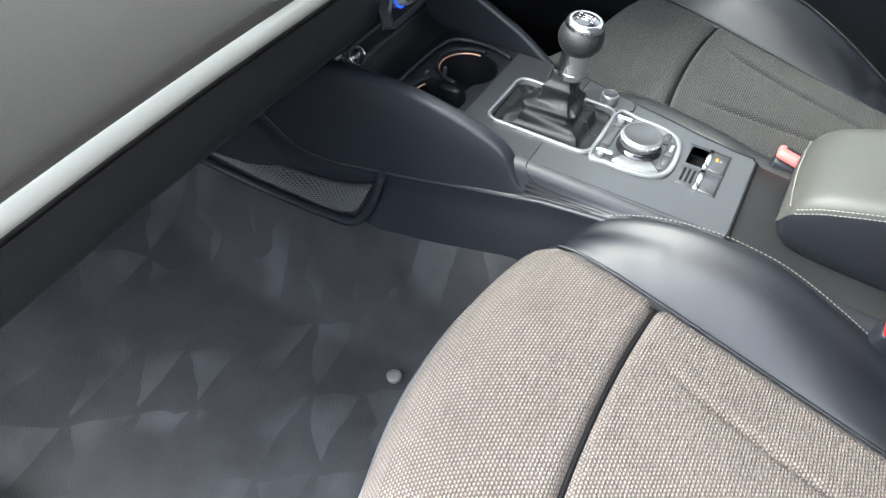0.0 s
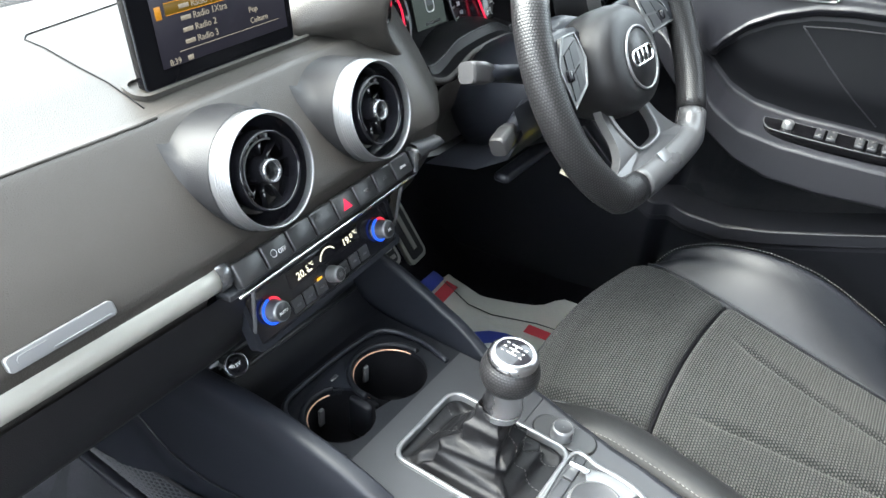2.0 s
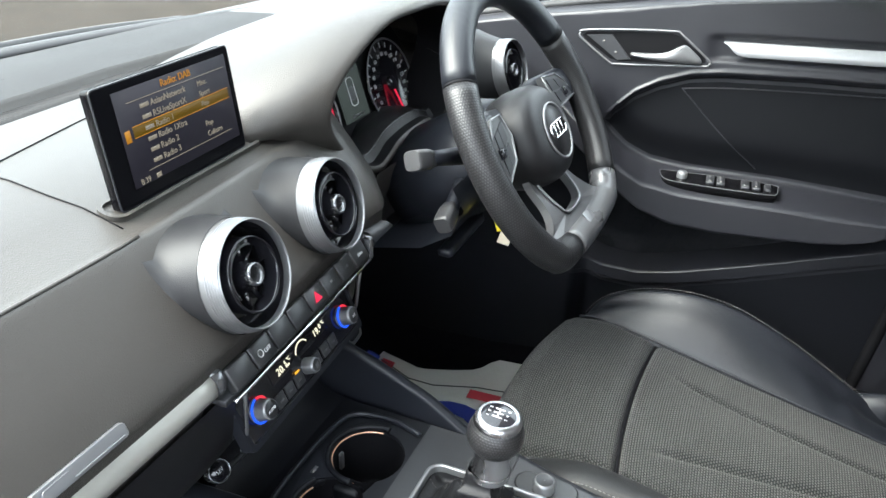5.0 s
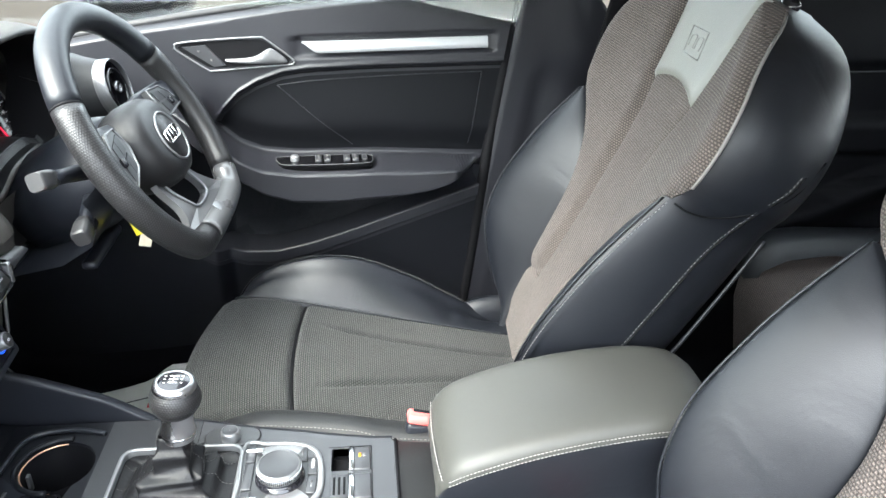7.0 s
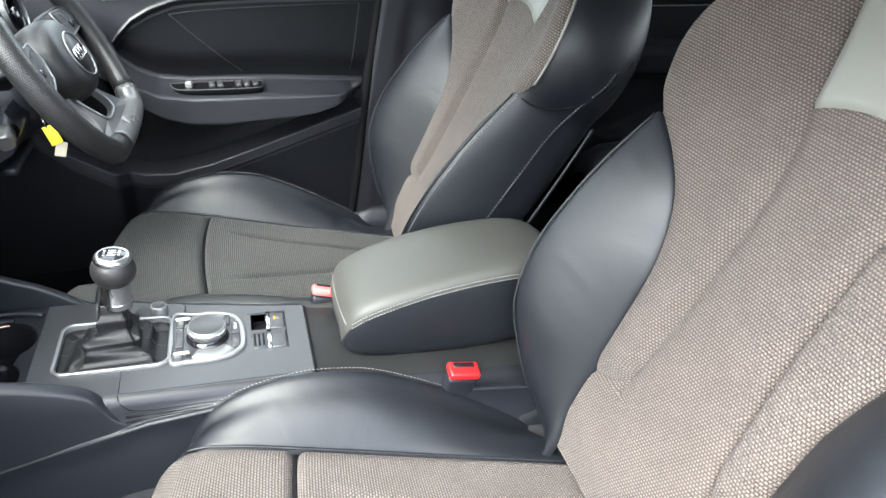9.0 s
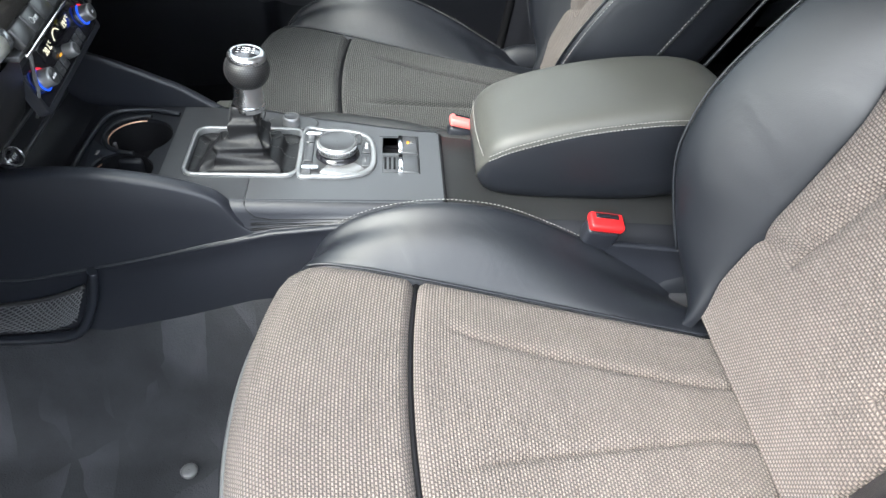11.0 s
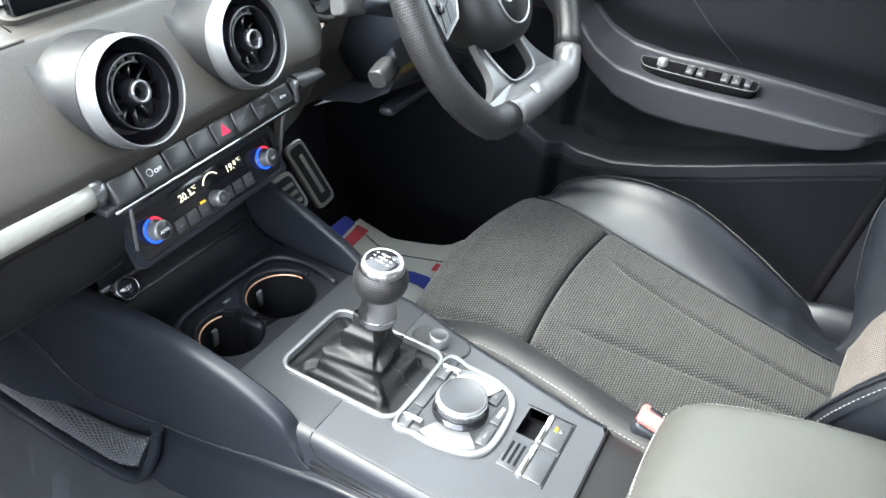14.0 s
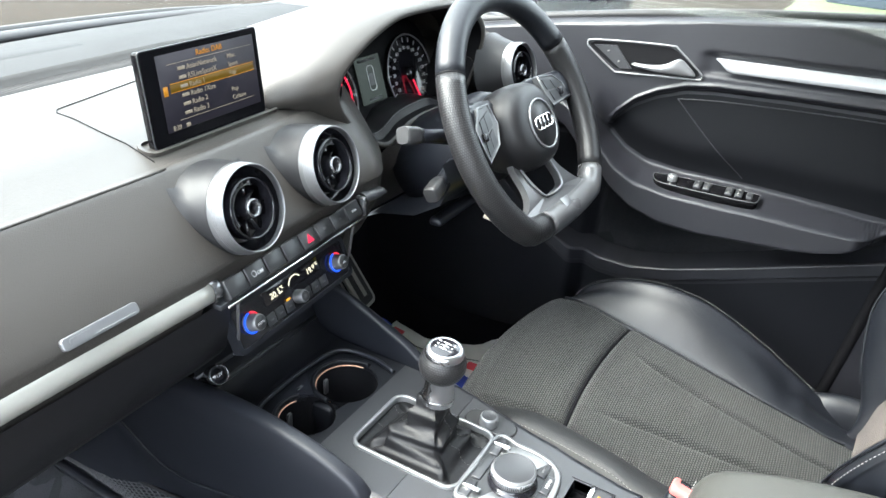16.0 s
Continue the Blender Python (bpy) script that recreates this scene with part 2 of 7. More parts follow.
def sheet(rows, closed=False, bm=None):
    """A skin over rows of points, with a UV in metres."""
    bm = bm or bmesh.new()
    uv = bm.loops.layers.uv.verify()
    vs = [[bm.verts.new(p) for p in r] for r in rows]
    n = len(rows[0])
    k = n // 2
    us = []
    for r in rows:
        u = [0.0]
        for a, b in zip(r, list(r[1:]) + [r[0]]):
            u.append(u[-1] + (Vector(b) - Vector(a)).length)
        us.append([q - u[k] for q in u])
    ws = [0.0]
    for a, b in zip(rows, rows[1:]):
        ws.append(ws[-1] + (Vector(b[k]) - Vector(a[k])).length)
    for i in range(len(rows) - 1):
        for j in range(n if closed else n - 1):
            j2 = (j + 1) % n
            f = bm.faces.new((vs[i][j], vs[i][j2], vs[i + 1][j2], vs[i + 1][j]))
            f.smooth = True
            for lp, (a, b) in zip(f.loops, ((j, i), (j + 1, i), (j + 1, i + 1), (j, i + 1))):
                lp[uv].uv = (us[b][a], ws[b])
    return bm, vs


def loft(rows, cap=True, bm=None):
    """A closed skin over closed sections."""
    bm, vs = sheet(rows, True, bm)
    if cap:
        bm.faces.new(list(reversed(vs[0])))
        bm.faces.new(vs[-1])
    bmesh.ops.recalc_face_normals(bm, faces=bm.faces)
    return bm


def box(x, y, z, at=(0, 0, 0), bevel=0.002, seg=2, m=None, bm=None):
    own = bmesh.new()
    bmesh.ops.create_cube(own, size=1.0, matrix=Matrix.Diagonal((x, y, z, 1)))
    if bevel:
        bmesh.ops.bevel(own, geom=own.edges[:], offset=min(bevel, 0.45 * min(x, y, z)), segments=seg, profile=0.5, affect="EDGES")
    own.transform((m or Matrix.Identity(4)) @ Matrix.Translation(at) if m else Matrix.Translation(at))
    for f in own.faces:
        f.smooth = True
    return join(own, bm)


def join(own, bm):
    if bm is None:
        return own
    me = bpy.data.meshes.new("tmp")
    own.to_mesh(me)
    bm.from_mesh(me)
    bpy.data.meshes.remove(me)
    own.free()
    return bm


def lathe(profile, m=None, seg=40, bm=None, cap=False):
    """A turned body: profile of (radius, height), round z."""
    rows = [[Vector((r * math.cos(a), r * math.sin(a), h)) for a in [2 * math.pi * k / seg for k in range(seg)]] for r, h in profile]
    own = bmesh.new()
    own, vs = sheet(rows, True, own)
    if cap:
        own.faces.new(vs[-1])
        own.faces.new(list(reversed(vs[0])))
    bmesh.ops.recalc_face_normals(own, faces=own.faces)
    if m:
        own.transform(m)
    return join(own, bm)


def tube(path, r, seg=8, closed=False, bm=None, flat=1.0, up=(0, 0, 1)):
    """A bar along a path; r may be a list; flat squeezes it along up."""
    p = [Vector(q) for q in path]
    rows = []
    n = len(p)
    for i, q in enumerate(p):
        a = p[i - 1] if i or closed else p[i]
        b = p[(i + 1) % n] if i + 1 < n or closed else p[i]
        d = (b - a).normalized()
        side = d.cross(Vector(up))
        side = side.normalized() if side.length > 1e-6 else Vector((1, 0, 0))
        top = side.cross(d)
        rad = r[i] if isinstance(r, (list, tuple)) else r
        rows.append([q + rad * (math.cos(t) * side + flat * math.sin(t) * top) for t in [2 * math.pi * k / seg for k in range(seg)]])
    if closed:
        rows.append(rows[0])
    own, vs = sheet(rows, True)
    if closed:
        bmesh.ops.remove_doubles(own, verts=own.verts, dist=1e-6)
    else:
        own.faces.new(list(reversed(vs[0])))
        own.faces.new(vs[-1])
    bmesh.ops.recalc_face_normals(own, faces=own.faces)
    return join(own, bm)


def rrect(w, h, r, n=6, cx=0.0, cy=0.0):
    """A rectangle with rounded corners, as points (x, y)."""
    out = []
    for qx, qy, a0 in ((1, 1, 0), (-1, 1, 90), (-1, -1, 180), (1, -1, 270)):
        for k in range(n + 1):
            a = radians(a0 + 90 * k / n)
            out.append((cx + qx * (w / 2 - r) + r * math.cos(a), cy + qy * (h / 2 - r) + r * math.sin(a)))
    return out


def plate(outer, holes=(), depth=0.004, m=None, bm=None, wall=None):
    """A flat piece with holes, its face at z = 0, its edges going down by depth."""
    own = bmesh.new()
    loops = []
    edges = []
    for lp in (outer, *holes):
        vs = [own.verts.new((x, y, 0)) for x, y in lp]
        loops.append(vs)
        edges += [own.edges.new((vs[i], vs[(i + 1) % len(vs)])) for i in range(len(vs))]
    bmesh.ops.triangle_fill(own, use_beauty=True, use_dissolve=False, edges=edges)
    for vs in loops:
        low = [own.verts.new((v.co.x, v.co.y, -depth)) for v in vs]
        for i in range(len(vs)):
            j = (i + 1) % len(vs)
            own.faces.new((vs[i], vs[j], low[j], low[i]))
    bmesh.ops.recalc_face_normals(own, faces=own.faces)
    if m:
        own.transform(m)
    return join(own, bm)


def frame_to(o, z, x=(1, 0, 0)):
    """A pose whose z axis points along z and whose x lies near x, at o."""
    z = Vector(z).normalized()
    y = z.cross(Vector(x)).normalized()
    x = y.cross(z)
    return Matrix.Translation(o) @ Matrix((x, y, z)).transposed().to_4x4()


def mesh_object(name, bm, mat):
    me = bpy.data.meshes.new(name)
    bm.to_mesh(me)
    bm.free()
    me.materials.append(mat)
    return new(name, me)


def part(name, bm, mat, parent, label=""):
    ob = mesh_object(name, bm, mat)
    ob.parent = parent
    return tagged(ob, label)


def thing(name, label, category, at=(0, 0, 0), group="", kind=""):
    ob = new(name)
    ob.empty_display_size = 0.02
    ob.location = at
    ob["base"] = 1
    del ob["base"]
    return tagged(ob, label, category, group, kind)


def stitches(path, pitch=0.0046, long=0.0036, r=0.0006, lift=(0, 0, 0.0005)):
    """A row of short threads along a path."""
    p = [Vector(q) + Vector(lift) for q in path]
    bm = bmesh.new()
    left = 0.0
    for a, b in zip(p, p[1:]):
        d = b - a
        ln = d.length
        if ln < 1e-7:
            continue
        d /= ln
        pos = left
        side = d.cross(Vector((0.3, 0.2, 0.93))).normalized()
        top = side.cross(d)
        while pos < ln:
            c = a + d * pos
            ring = []
            for e, w in ((-0.5, 0.4), (0, 1), (0.5, 0.4)):
                ring.append([bm.verts.new(c + d * e * long + r * w * (math.cos(q) * side + math.sin(q) * top)) for q in (0.5, 2.6, 4.7)])
            for u in range(2):
                for k in range(3):
                    f = bm.faces.new((ring[u][k], ring[u][(k + 1) % 3], ring[u + 1][(k + 1) % 3], ring[u + 1][k]))
            pos += pitch
        left = pos - ln
    return bm


def words(text, size, m, mat, parent, name="lettering", align="LEFT", depth=0.0002):
    cu = bpy.data.curves.new("w", "FONT")
    cu.body, cu.size, cu.align_x, cu.extrude = text, size, align, depth
    tmp = new("w", cu)
    bpy.context.view_layer.update()
    me = bpy.data.meshes.new_from_object(tmp.evaluated_get(bpy.context.evaluated_depsgraph_get()))
    bpy.data.objects.remove(tmp)
    bpy.data.curves.remove(cu)
    me.transform(m)
    me.materials.clear()
    me.materials.append(mat)
    ob = new(name, me)
    ob.parent = parent
    return ob


def soften(ob, levels=1):
    md = ob.modifiers.new("round", "SUBSURF")
    md.levels = md.render_levels = levels
    return ob

# ---- outside ----
bm = bmesh.new()
bmesh.ops.create_grid(bm, x_segments=40, y_segments=40, size=120)
tagged(mesh_object("ground", bm, ASPHALT), "worn grey tarmac yard around the car", "ground", kind="structure")
# Unseen pale strip, added as a reflector that sends light into the cabin.
bm = box(2.1, 14, 0.02, (-1.93, 0, 0.0), 0.004)
tagged(mesh_object("pavement", bm, BOUNCE), "unseen pale strip added to bounce light through the open door", "pavement", kind="structure")
bm, _ = sheet([[Vector((x, y, 0.02 + 0.02 * math.sin(3 * x + y))) for y in [0.42 - k * 0.4 for k in range(32)]] for x in (8.5, 8.9, 9.3, 9.8, 10.4, 12.5, 16.0)])
tagged(mesh_object("verge", bm, GRASS), "strip of green grass beside the tarmac", "verge", kind="structure")
bm = box(0.3, 9, 1.1, (10.5, -4.42, 0.55), 0.02)
tagged(mesh_object("boundary_wall", bm, WALLM), "dark slate-blue wall behind the grass", "wall", kind="structure")
bm = box(0.3, 60, 5, (22, 8, 2.5), 0.1)
tagged(mesh_object("backdrop", bm, WALLM), "dark buildings beyond the yard", "backdrop", kind="structure")

# Unseen dark wall, added to hold back low light at the open door.
BLOCKWALL = material("blocker_dark", (0.05, 0.05, 0.052), 0.9, bump=0.3, bscale=30, var=0.12, vscale=1.5)
bm = box(0.3, 30, 1.25, (-3.15, 2, 0.625), 0.02)
tagged(mesh_object("light_blocker_left", bm, BLOCKWALL), "unseen dark wall added to block low light from the left", "wall", kind="structure")

# ---- floor and shell ----
FLOOR = 0.345


def floor_z(x, y):
    z = FLOOR + 0.004 * math.sin(9 * x + 5 * y)
    if y > 0.22:
        z += (y - 0.22) ** 1.3 * 1.25
    a = abs(x)
    if a < 0.215:
        k = min(1.0, (0.215 - a) / 0.075)
        crown = lerp(y, [(-0.3, 0.55), (-0.19, 0.544), (-0.09, 0.513), (0.0, 0.490), (0.12, 0.494), (0.2, 0.486), (0.4, 0.48)])
        z += max(0.0, crown - z) * k * k * (3 - 2 * k)
    if a > 0.62:
        z += min(0.1, (a - 0.62) * 1.6)
    return z


def carpet(x0, x1, y0, y1, step=0.02):
    nx, ny = int((x1 - x0) / step), int((y1 - y0) / step)
    rows = []
    for j in range(ny + 1):
        y = y0 + (y1 - y0) * j / ny
        rows.append([Vector((x0 + (x1 - x0) * i / nx, y, floor_z(x0 + (x1 - x0) * i / nx, y))) for i in range(nx + 1)])
    return sheet(rows)[0]


# Brushed marks on the passenger carpet: rows of lighter combed wedges of pile.
nt = CARPET.node_tree
n, l = nt.nodes, nt.links


def calc(op, a, b=0.0):
    q = n.new("ShaderNodeMath")
    q.operation = op
    for i, v in enumerate((a, b)):
        if isinstance(v, (int, float)):
            q.inputs[i].default_value = v
        else:
            l.new(v, q.inputs[i])
    return q.outputs[0]


co = n.new("ShaderNodeTexCoord")
mp = n.new("ShaderNodeMapping")
mp.inputs["Rotation"].default_value = (0, 0, 0.9)
l.new(co.outputs["Object"], mp.inputs[0])
wob = n.new("ShaderNodeTexNoise")
wob.inputs["Scale"].default_value = 9
l.new(co.outputs["Object"], wob.inputs["Vector"])
sep = n.new("ShaderNodeSeparateXYZ")
l.new(mp.outputs[0], sep.inputs[0])
cx_ = calc("ADD", calc("DIVIDE", sep.outputs[0], 0.075), calc("MULTIPLY", wob.outputs[0], 1.1))
cy_ = calc("ADD", calc("DIVIDE", sep.outputs[1], 0.115), calc("MULTIPLY", wob.outputs[0], 0.7))
wedge = calc("GREATER_THAN", calc("SUBTRACT", calc("FRACT", cy_), calc("FRACT", cx_)), 0.12)
far = n.new("ShaderNodeTexNoise")
far.inputs["Scale"].default_value = 5.5
l.new(co.outputs["Object"], far.inputs["Vector"])
gate = n.new("ShaderNodeMapRange")
gate.inputs[1].default_value, gate.inputs[2].default_value = 0.44, 0.58
l.new(far.outputs[0], gate.inputs[0])
fac = calc("ADD", calc("MULTIPLY", calc("MULTIPLY", wedge, gate.outputs[0]), 0.46), 0.74)
mu = n.new("ShaderNodeMix")
mu.data_type, mu.blend_type = "RGBA", "MULTIPLY"
mu.inputs[0].default_value = 1.0
b = n["Principled BSDF"]
old = b.inputs["Base Color"].links[0].from_socket
l.new(old, mu.inputs[6])
l.new(fac, mu.inputs[7])
l.new(mu.outputs[2], b.inputs["Base Color"])

tagged(mesh_object("floor", carpet(-0.72, 0.0, -1.9, 0.62), CARPET), "dark grey car carpet with brushed marks", "carpet", kind="structure")
tagged(mesh_object("floor_driver", carpet(0.0, 0.76, -1.9, 0.62), SHADECARPET), "car carpet of the driver's footwell, blackened as shade", "carpet", kind="structure")
bm = box(1.56, 0.04, 0.70, (0, 0.63, 0.58), 0.01)
tagged(mesh_object("bulkhead", bm, DARK), "black bulkhead at the front of the footwells", "bulkhead", kind="structure")
# sill under the open door, right sill
bm = box(0.10, 2.9, 0.16, (-0.755, -0.6, 0.34), 0.02, 3)
tagged(mesh_object("sill_left", bm, HARD), "black plastic door sill", "sill", kind="structure")
bm = box(0.06, 2.9, 0.30, (0.79, -0.6, 0.32), 0.02, 3)
tagged(mesh_object("sill_right", bm, DARK), "black sill under the closed door", "sill", kind="structure")
# roof
rows = []
for y, z in ((-0.20, 1.395), (-0.30, 1.41), (-0.5, 1.42), (-1.0, 1.41), (-1.6, 1.36), (-1.95, 1.25)):
    rows.append([Vector((x, y, z - 0.09 * (abs(x) / 0.6) ** 3)) for x in [k * 0.06 - 0.6 for k in range(21)]])
bm, _ = sheet(rows)
ob = tagged(mesh_object("ceiling", bm, HEADLINER), "pale grey cloth headliner", "headliner", kind="structure")
md = ob.modifiers.new("t", "SOLIDIFY")
md.thickness, md.offset = 0.03, 1


def pillar(name, path, r, label):
    return tagged(mesh_object(name, tube(curve(path, 6), r, 10, flat=0.6), HARD), label, "pillar", kind="structure")


for s in (-1, 1):
    pillar("pillar_a", [(s * 0.76, 0.44, 0.98), (s * 0.735, 0.32, 1.06), (s * 0.67, 0.04, 1.24), (s * 0.59, -0.20, 1.365)], 0.045, "black windscreen pillar trim")
    pillar("roof_rail", [(s * 0.59, -0.19, 1.37), (s * 0.62, -0.5, 1.365), (s * 0.62, -1.1, 1.33), (s * 0.60, -1.9, 1.2)], 0.04, "black rail along the roof edge")
    pillar("pillar_c", [(s * 0.62, -1.75, 1.25), (s * 0.70, -2.0, 0.95), (s * 0.72, -2.05, 0.5)], 0.09, "dark rear pillar")
bm = box(1.5, 0.05, 0.75, (0, -2.05, 0.70), 0.02)
tagged(mesh_object("wall_rear", bm, DARK), "dark rear bulkhead of the cabin", "bulkhead", kind="structure")
# windscreen and side glass
rows = [[Vector((x, y - 0.15 * (x / 0.7) ** 2, z)) for x in [k * 0.14 - 0.7 for k in range(11)]] for y, z in ((0.575, 0.995), (0.42, 1.08), (0.10, 1.25), (-0.06, 1.33), (-0.18, 1.38))]
bm, _ = sheet(rows)
ob = tagged(mesh_object("windscreen", bm, GLASS), "clear curved windscreen", "windscreen", kind="structure")
ob.modifiers.new("t", "SOLIDIFY").thickness = 0.004
ob.visible_shadow = False
bm, _ = sheet([[Vector((0.715 - 0.09 * (z - 1.03) / 0.3, y, z)) for z in (1.03, 1.12, 1.22, 1.33)] for y in (0.25, -0.2, -0.7)])
ob = tagged(mesh_object("window_1", bm, GLASS), "clear side window of the driver's door", "window", kind="structure")
ob.modifiers.new("t", "SOLIDIFY").thickness = 0.004
ob.visible_shadow = False
bm = tube(curve([(x, 0.565 - 0.15 * (x / 0.7) ** 2, 1.002) for x in (-0.72, -0.5, -0.25, 0.0, 0.25, 0.5, 0.72)], 5), 0.016, 8, flat=0.5)
tagged(mesh_object("windscreen_seal", bm, RUBBER), "black band along the foot of the windscreen", "seal", kind="structure")
# scuttle, wiper
bm, _ = sheet([[Vector((x, y - 0.15 * (x / 0.7) ** 2, z)) for x in [k * 0.14 - 0.7 for k in range(11)]] for y, z in ((0.59, 0.955), (0.75, 0.915), (1.0, 0.85), (1.5, 0.73), (1.85, 0.58), (1.95, 0.4), (1.95, 0.1))])
tagged(mesh_object("bonnet", bm, BODY), "dark painted bonnet in front of the windscreen", "bonnet", kind="structure")
bm = tube(curve([(-0.5, 0.565, 0.985), (-0.1, 0.64, 0.992), (0.30, 0.62, 0.992), (0.50, 0.56, 0.990)], 6), 0.008, 6)
tagged(mesh_object("wiper", bm, RUBBER), "black wiper blade at the foot of the windscreen", "wiper")

# ---- dashboard ----
SKEW = radians(3.5)


def stack_y(x):
    """The middle of the dashboard faces a little towards the driver."""
    return lerp(x, [(-0.14, -0.0085), (0.14, 0.0085), (0.36, 0.0)])


def turned(ob):
    ob.rotation_euler.z = SKEW
    return ob


dash = thing("dashboard", "black grained soft-touch dashboard with silver trim", "dashboard", (0, 0.2, 0.7))
dash.location = (0, 0, 0)
PROFILE = [(0.30, 0.62), (0.16, 0.69), (0.09, 0.745), (0.045, 0.80), (0.022, 0.842), (0.016, 0.856), (0.014, 0.880), (0.0125, 0.8865), (0.0122, 0.8885), (0.0135, 0.8925), (0.019, 0.902), (0.042, 0.932),
           (0.0735, 0.9688), (0.0762, 0.9722), (0.0795, 0.9750), (0.0845, 0.9752), (0.0900, 0.9748), (0.13, 0.989), (0.20, 1.001), (0.29, 1.006), (0.304, 1.006), (0.306, 1.003), (0.308, 0.992), (0.346, 0.994),
           (0.348, 1.008), (0.352, 1.012), (0.40, 1.013), (0.50, 1.008), (0.56, 0.995), (0.60, 0.98)]
LOWCUT = 0.142
WEST, EAST = 0.150, 0.515
LEDGE = material("matt_ledge", (0.014, 0.0142, 0.0148), 0.7, bump=0.5, bscale=700, kind="cells", var=0.1, spec=0.2)


def dash_rows(xs, lo=0, hi=None):
    pr = PROFILE[lo:hi]
    return [[Vector((x, y + stack_y(x) - 0.10 * max(0, abs(x) - 0.3) ** 2, z)) for y, z in pr] for x in xs]


bm, _ = sheet(dash_rows([-0.70 + k * (0.70 - LOWCUT) / 20 for k in range(21)], 0, 26))
part("glovebox_side", bm, DASH, dash)
bm, _ = sheet(dash_rows([-0.70 + k * (WEST + 0.70) / 20 for k in range(21)], 25))
part("rear_ledge", bm, LEDGE, dash, "matt black ledge under the windscreen")
bm, _ = sheet(dash_rows([-LOWCUT + k * 2 * LOWCUT / 10 for k in range(11)], 5, 26))
part("centre_fascia", bm, DASH, dash)
bm, _ = sheet(dash_rows([LOWCUT, WEST], 0, 26))
part("driver_side", bm, DASH, dash)


def back_rows(xs, lo, hi):
    return [[p + Vector((0, 0.055 * step(0.17, 0.27, p.x), 0)) for p in r] for r in dash_rows(xs, lo, hi)]


bm, _ = sheet(back_rows([WEST + k * (EAST - WEST) / 40 for k in range(41)], 0, 9))
part("driver_side", bm, DASH, dash)
bm, _ = sheet(back_rows([WEST + k * 0.012 for k in range(9)], 8, 15))
part("driver_side", bm, DASH, dash)
bm, _ = sheet(dash_rows([WEST + k * (EAST - WEST) / 12 for k in range(13)], 25))
part("rear_ledge", bm, LEDGE, dash)
bm, _ = sheet(dash_rows([WEST + k * (EAST - WEST) / 12 for k in range(13)], 18, 26))
part("driver_side", bm, DASH, dash)
bm, _ = sheet(dash_rows([EAST + k * (0.72 - EAST) / 8 for k in range(9)]))
part("driver_side", bm, DASH, dash)
# end cap by the open door
bm = bmesh.new()
bm.faces.new([bm.verts.new((-0.70, y - 0.0085 - 0.10 * 0.16, z)) for y, z in PROFILE])
part("end_cap", bm, HARD, dash)


def strip_y(x):
    return 0.0035 - 0.10 * max(0, abs(x) - 0.3) ** 2


# silver trim bar, passenger side
path = [(x, strip_y(x) + 0.004, 0.867) for x in [-0.128 - k * 0.572 / 24 for k in range(25)]]
rows = [[Vector((x, y + dy, z + dz)) for dy, dz in ((0.012, -0.0135), (0, -0.0125), (-0.006, -0.007), (-0.008, 0), (-0.006, 0.007), (0, 0.0125), (0.012, 0.0135))] for x, y, z in path]
bm, vs = sheet(rows)
bm.faces.new(vs[0])
bmesh.ops.recalc_face_normals(bm, faces=bm.faces)
part("trim_bar", bm, TRIM, dash, "satin silver trim bar")
rows = [[Vector((x, strip_y(-0.128) + 0.004 + dy * k + 0.004 * (1 - k), 0.867 + dz * k)) for dy, dz in ((0.012, -0.0140), (0, -0.0132), (-0.0066, -0.0075), (-0.0088, 0), (-0.0066, 0.0075), (0, 0.0132), (0.012, 0.0140))] for x, k in ((-0.1345, 0.985), (-0.1335, 1.02), (-0.1255, 1.02), (-0.1220, 0.9))]
bm, vs = sheet(rows)
bm.faces.new(vs[-1])
bmesh.ops.recalc_face_normals(bm, faces=bm.faces)
part("trim_end", bm, ENDM, dash, "polished metal end cap")
# driver side short trim
rows = [[Vector((x, 0.014 + dy + 0.055 * step(0.17, 0.27, x), 0.868 + dz * (1 - 1.2 * (x - 0.125) / 0.1))) for dy, dz in ((0.012, -0.012), (0, -0.011), (-0.007, 0), (0, 0.011), (0.012, 0.012))] for x in (0.135, 0.15, 0.165, 0.180)]
bm, vs = sheet(rows)
part("trim_bar", bm, SATIN, dash)
part("trim_end", box(0.007, 0.016, 0.026, (0.1265, 0.013, 0.866), 0.003), ENDM, dash)
# lower lip under the trim bar and the glovebox front
bm = tube(curve([(x, strip_y(x) + 0.022, 0.842) for x in (-0.70, -0.5, -0.3, -0.142)], 6), 0.012, 10)
part("lower_lip", bm, DASH, dash)
LOWER = [(0.014, 0.850), (0.0165, 0.838), (0.018, 0.822), (0.022, 0.800), (0.028, 0.782), (0.036, 0.771), (0.050, 0.765), (0.10, 0.757), (0.16, 0.72), (0.24, 0.67)]
bm, _ = sheet([[Vector((x, y + stack_y(x) - 0.10 * max(0, abs(x) - 0.3) ** 2, z)) for y, z in LOWER] for x in [-0.69 + k * 0.5835 / 32 for k in range(33)]])
part("glovebox_lid", bm, HUBM, dash)
bm, _ = sheet([[Vector((x, y + stack_y(x) + 0.10 * step(0.12, 0.22, x), z)) for y, z in LOWER] for x in [0.1065 + k * 0.012 for k in range(9)]])
part("knee_panel", bm, DASH, dash)
bm = box(0.085, 0.010, 0.007, (-0.23, 0.088, 0.748), 0.002, m=None)
part("glovebox_latch", bm, HARD, dash)
bm = tube(curve([(-0.36, 0.052, 0.768), (-0.30, 0.054, 0.766), (-0.18, 0.075, 0.752)], 6), 0.003, 6)
part("light_slit", bm, HARD, dash)
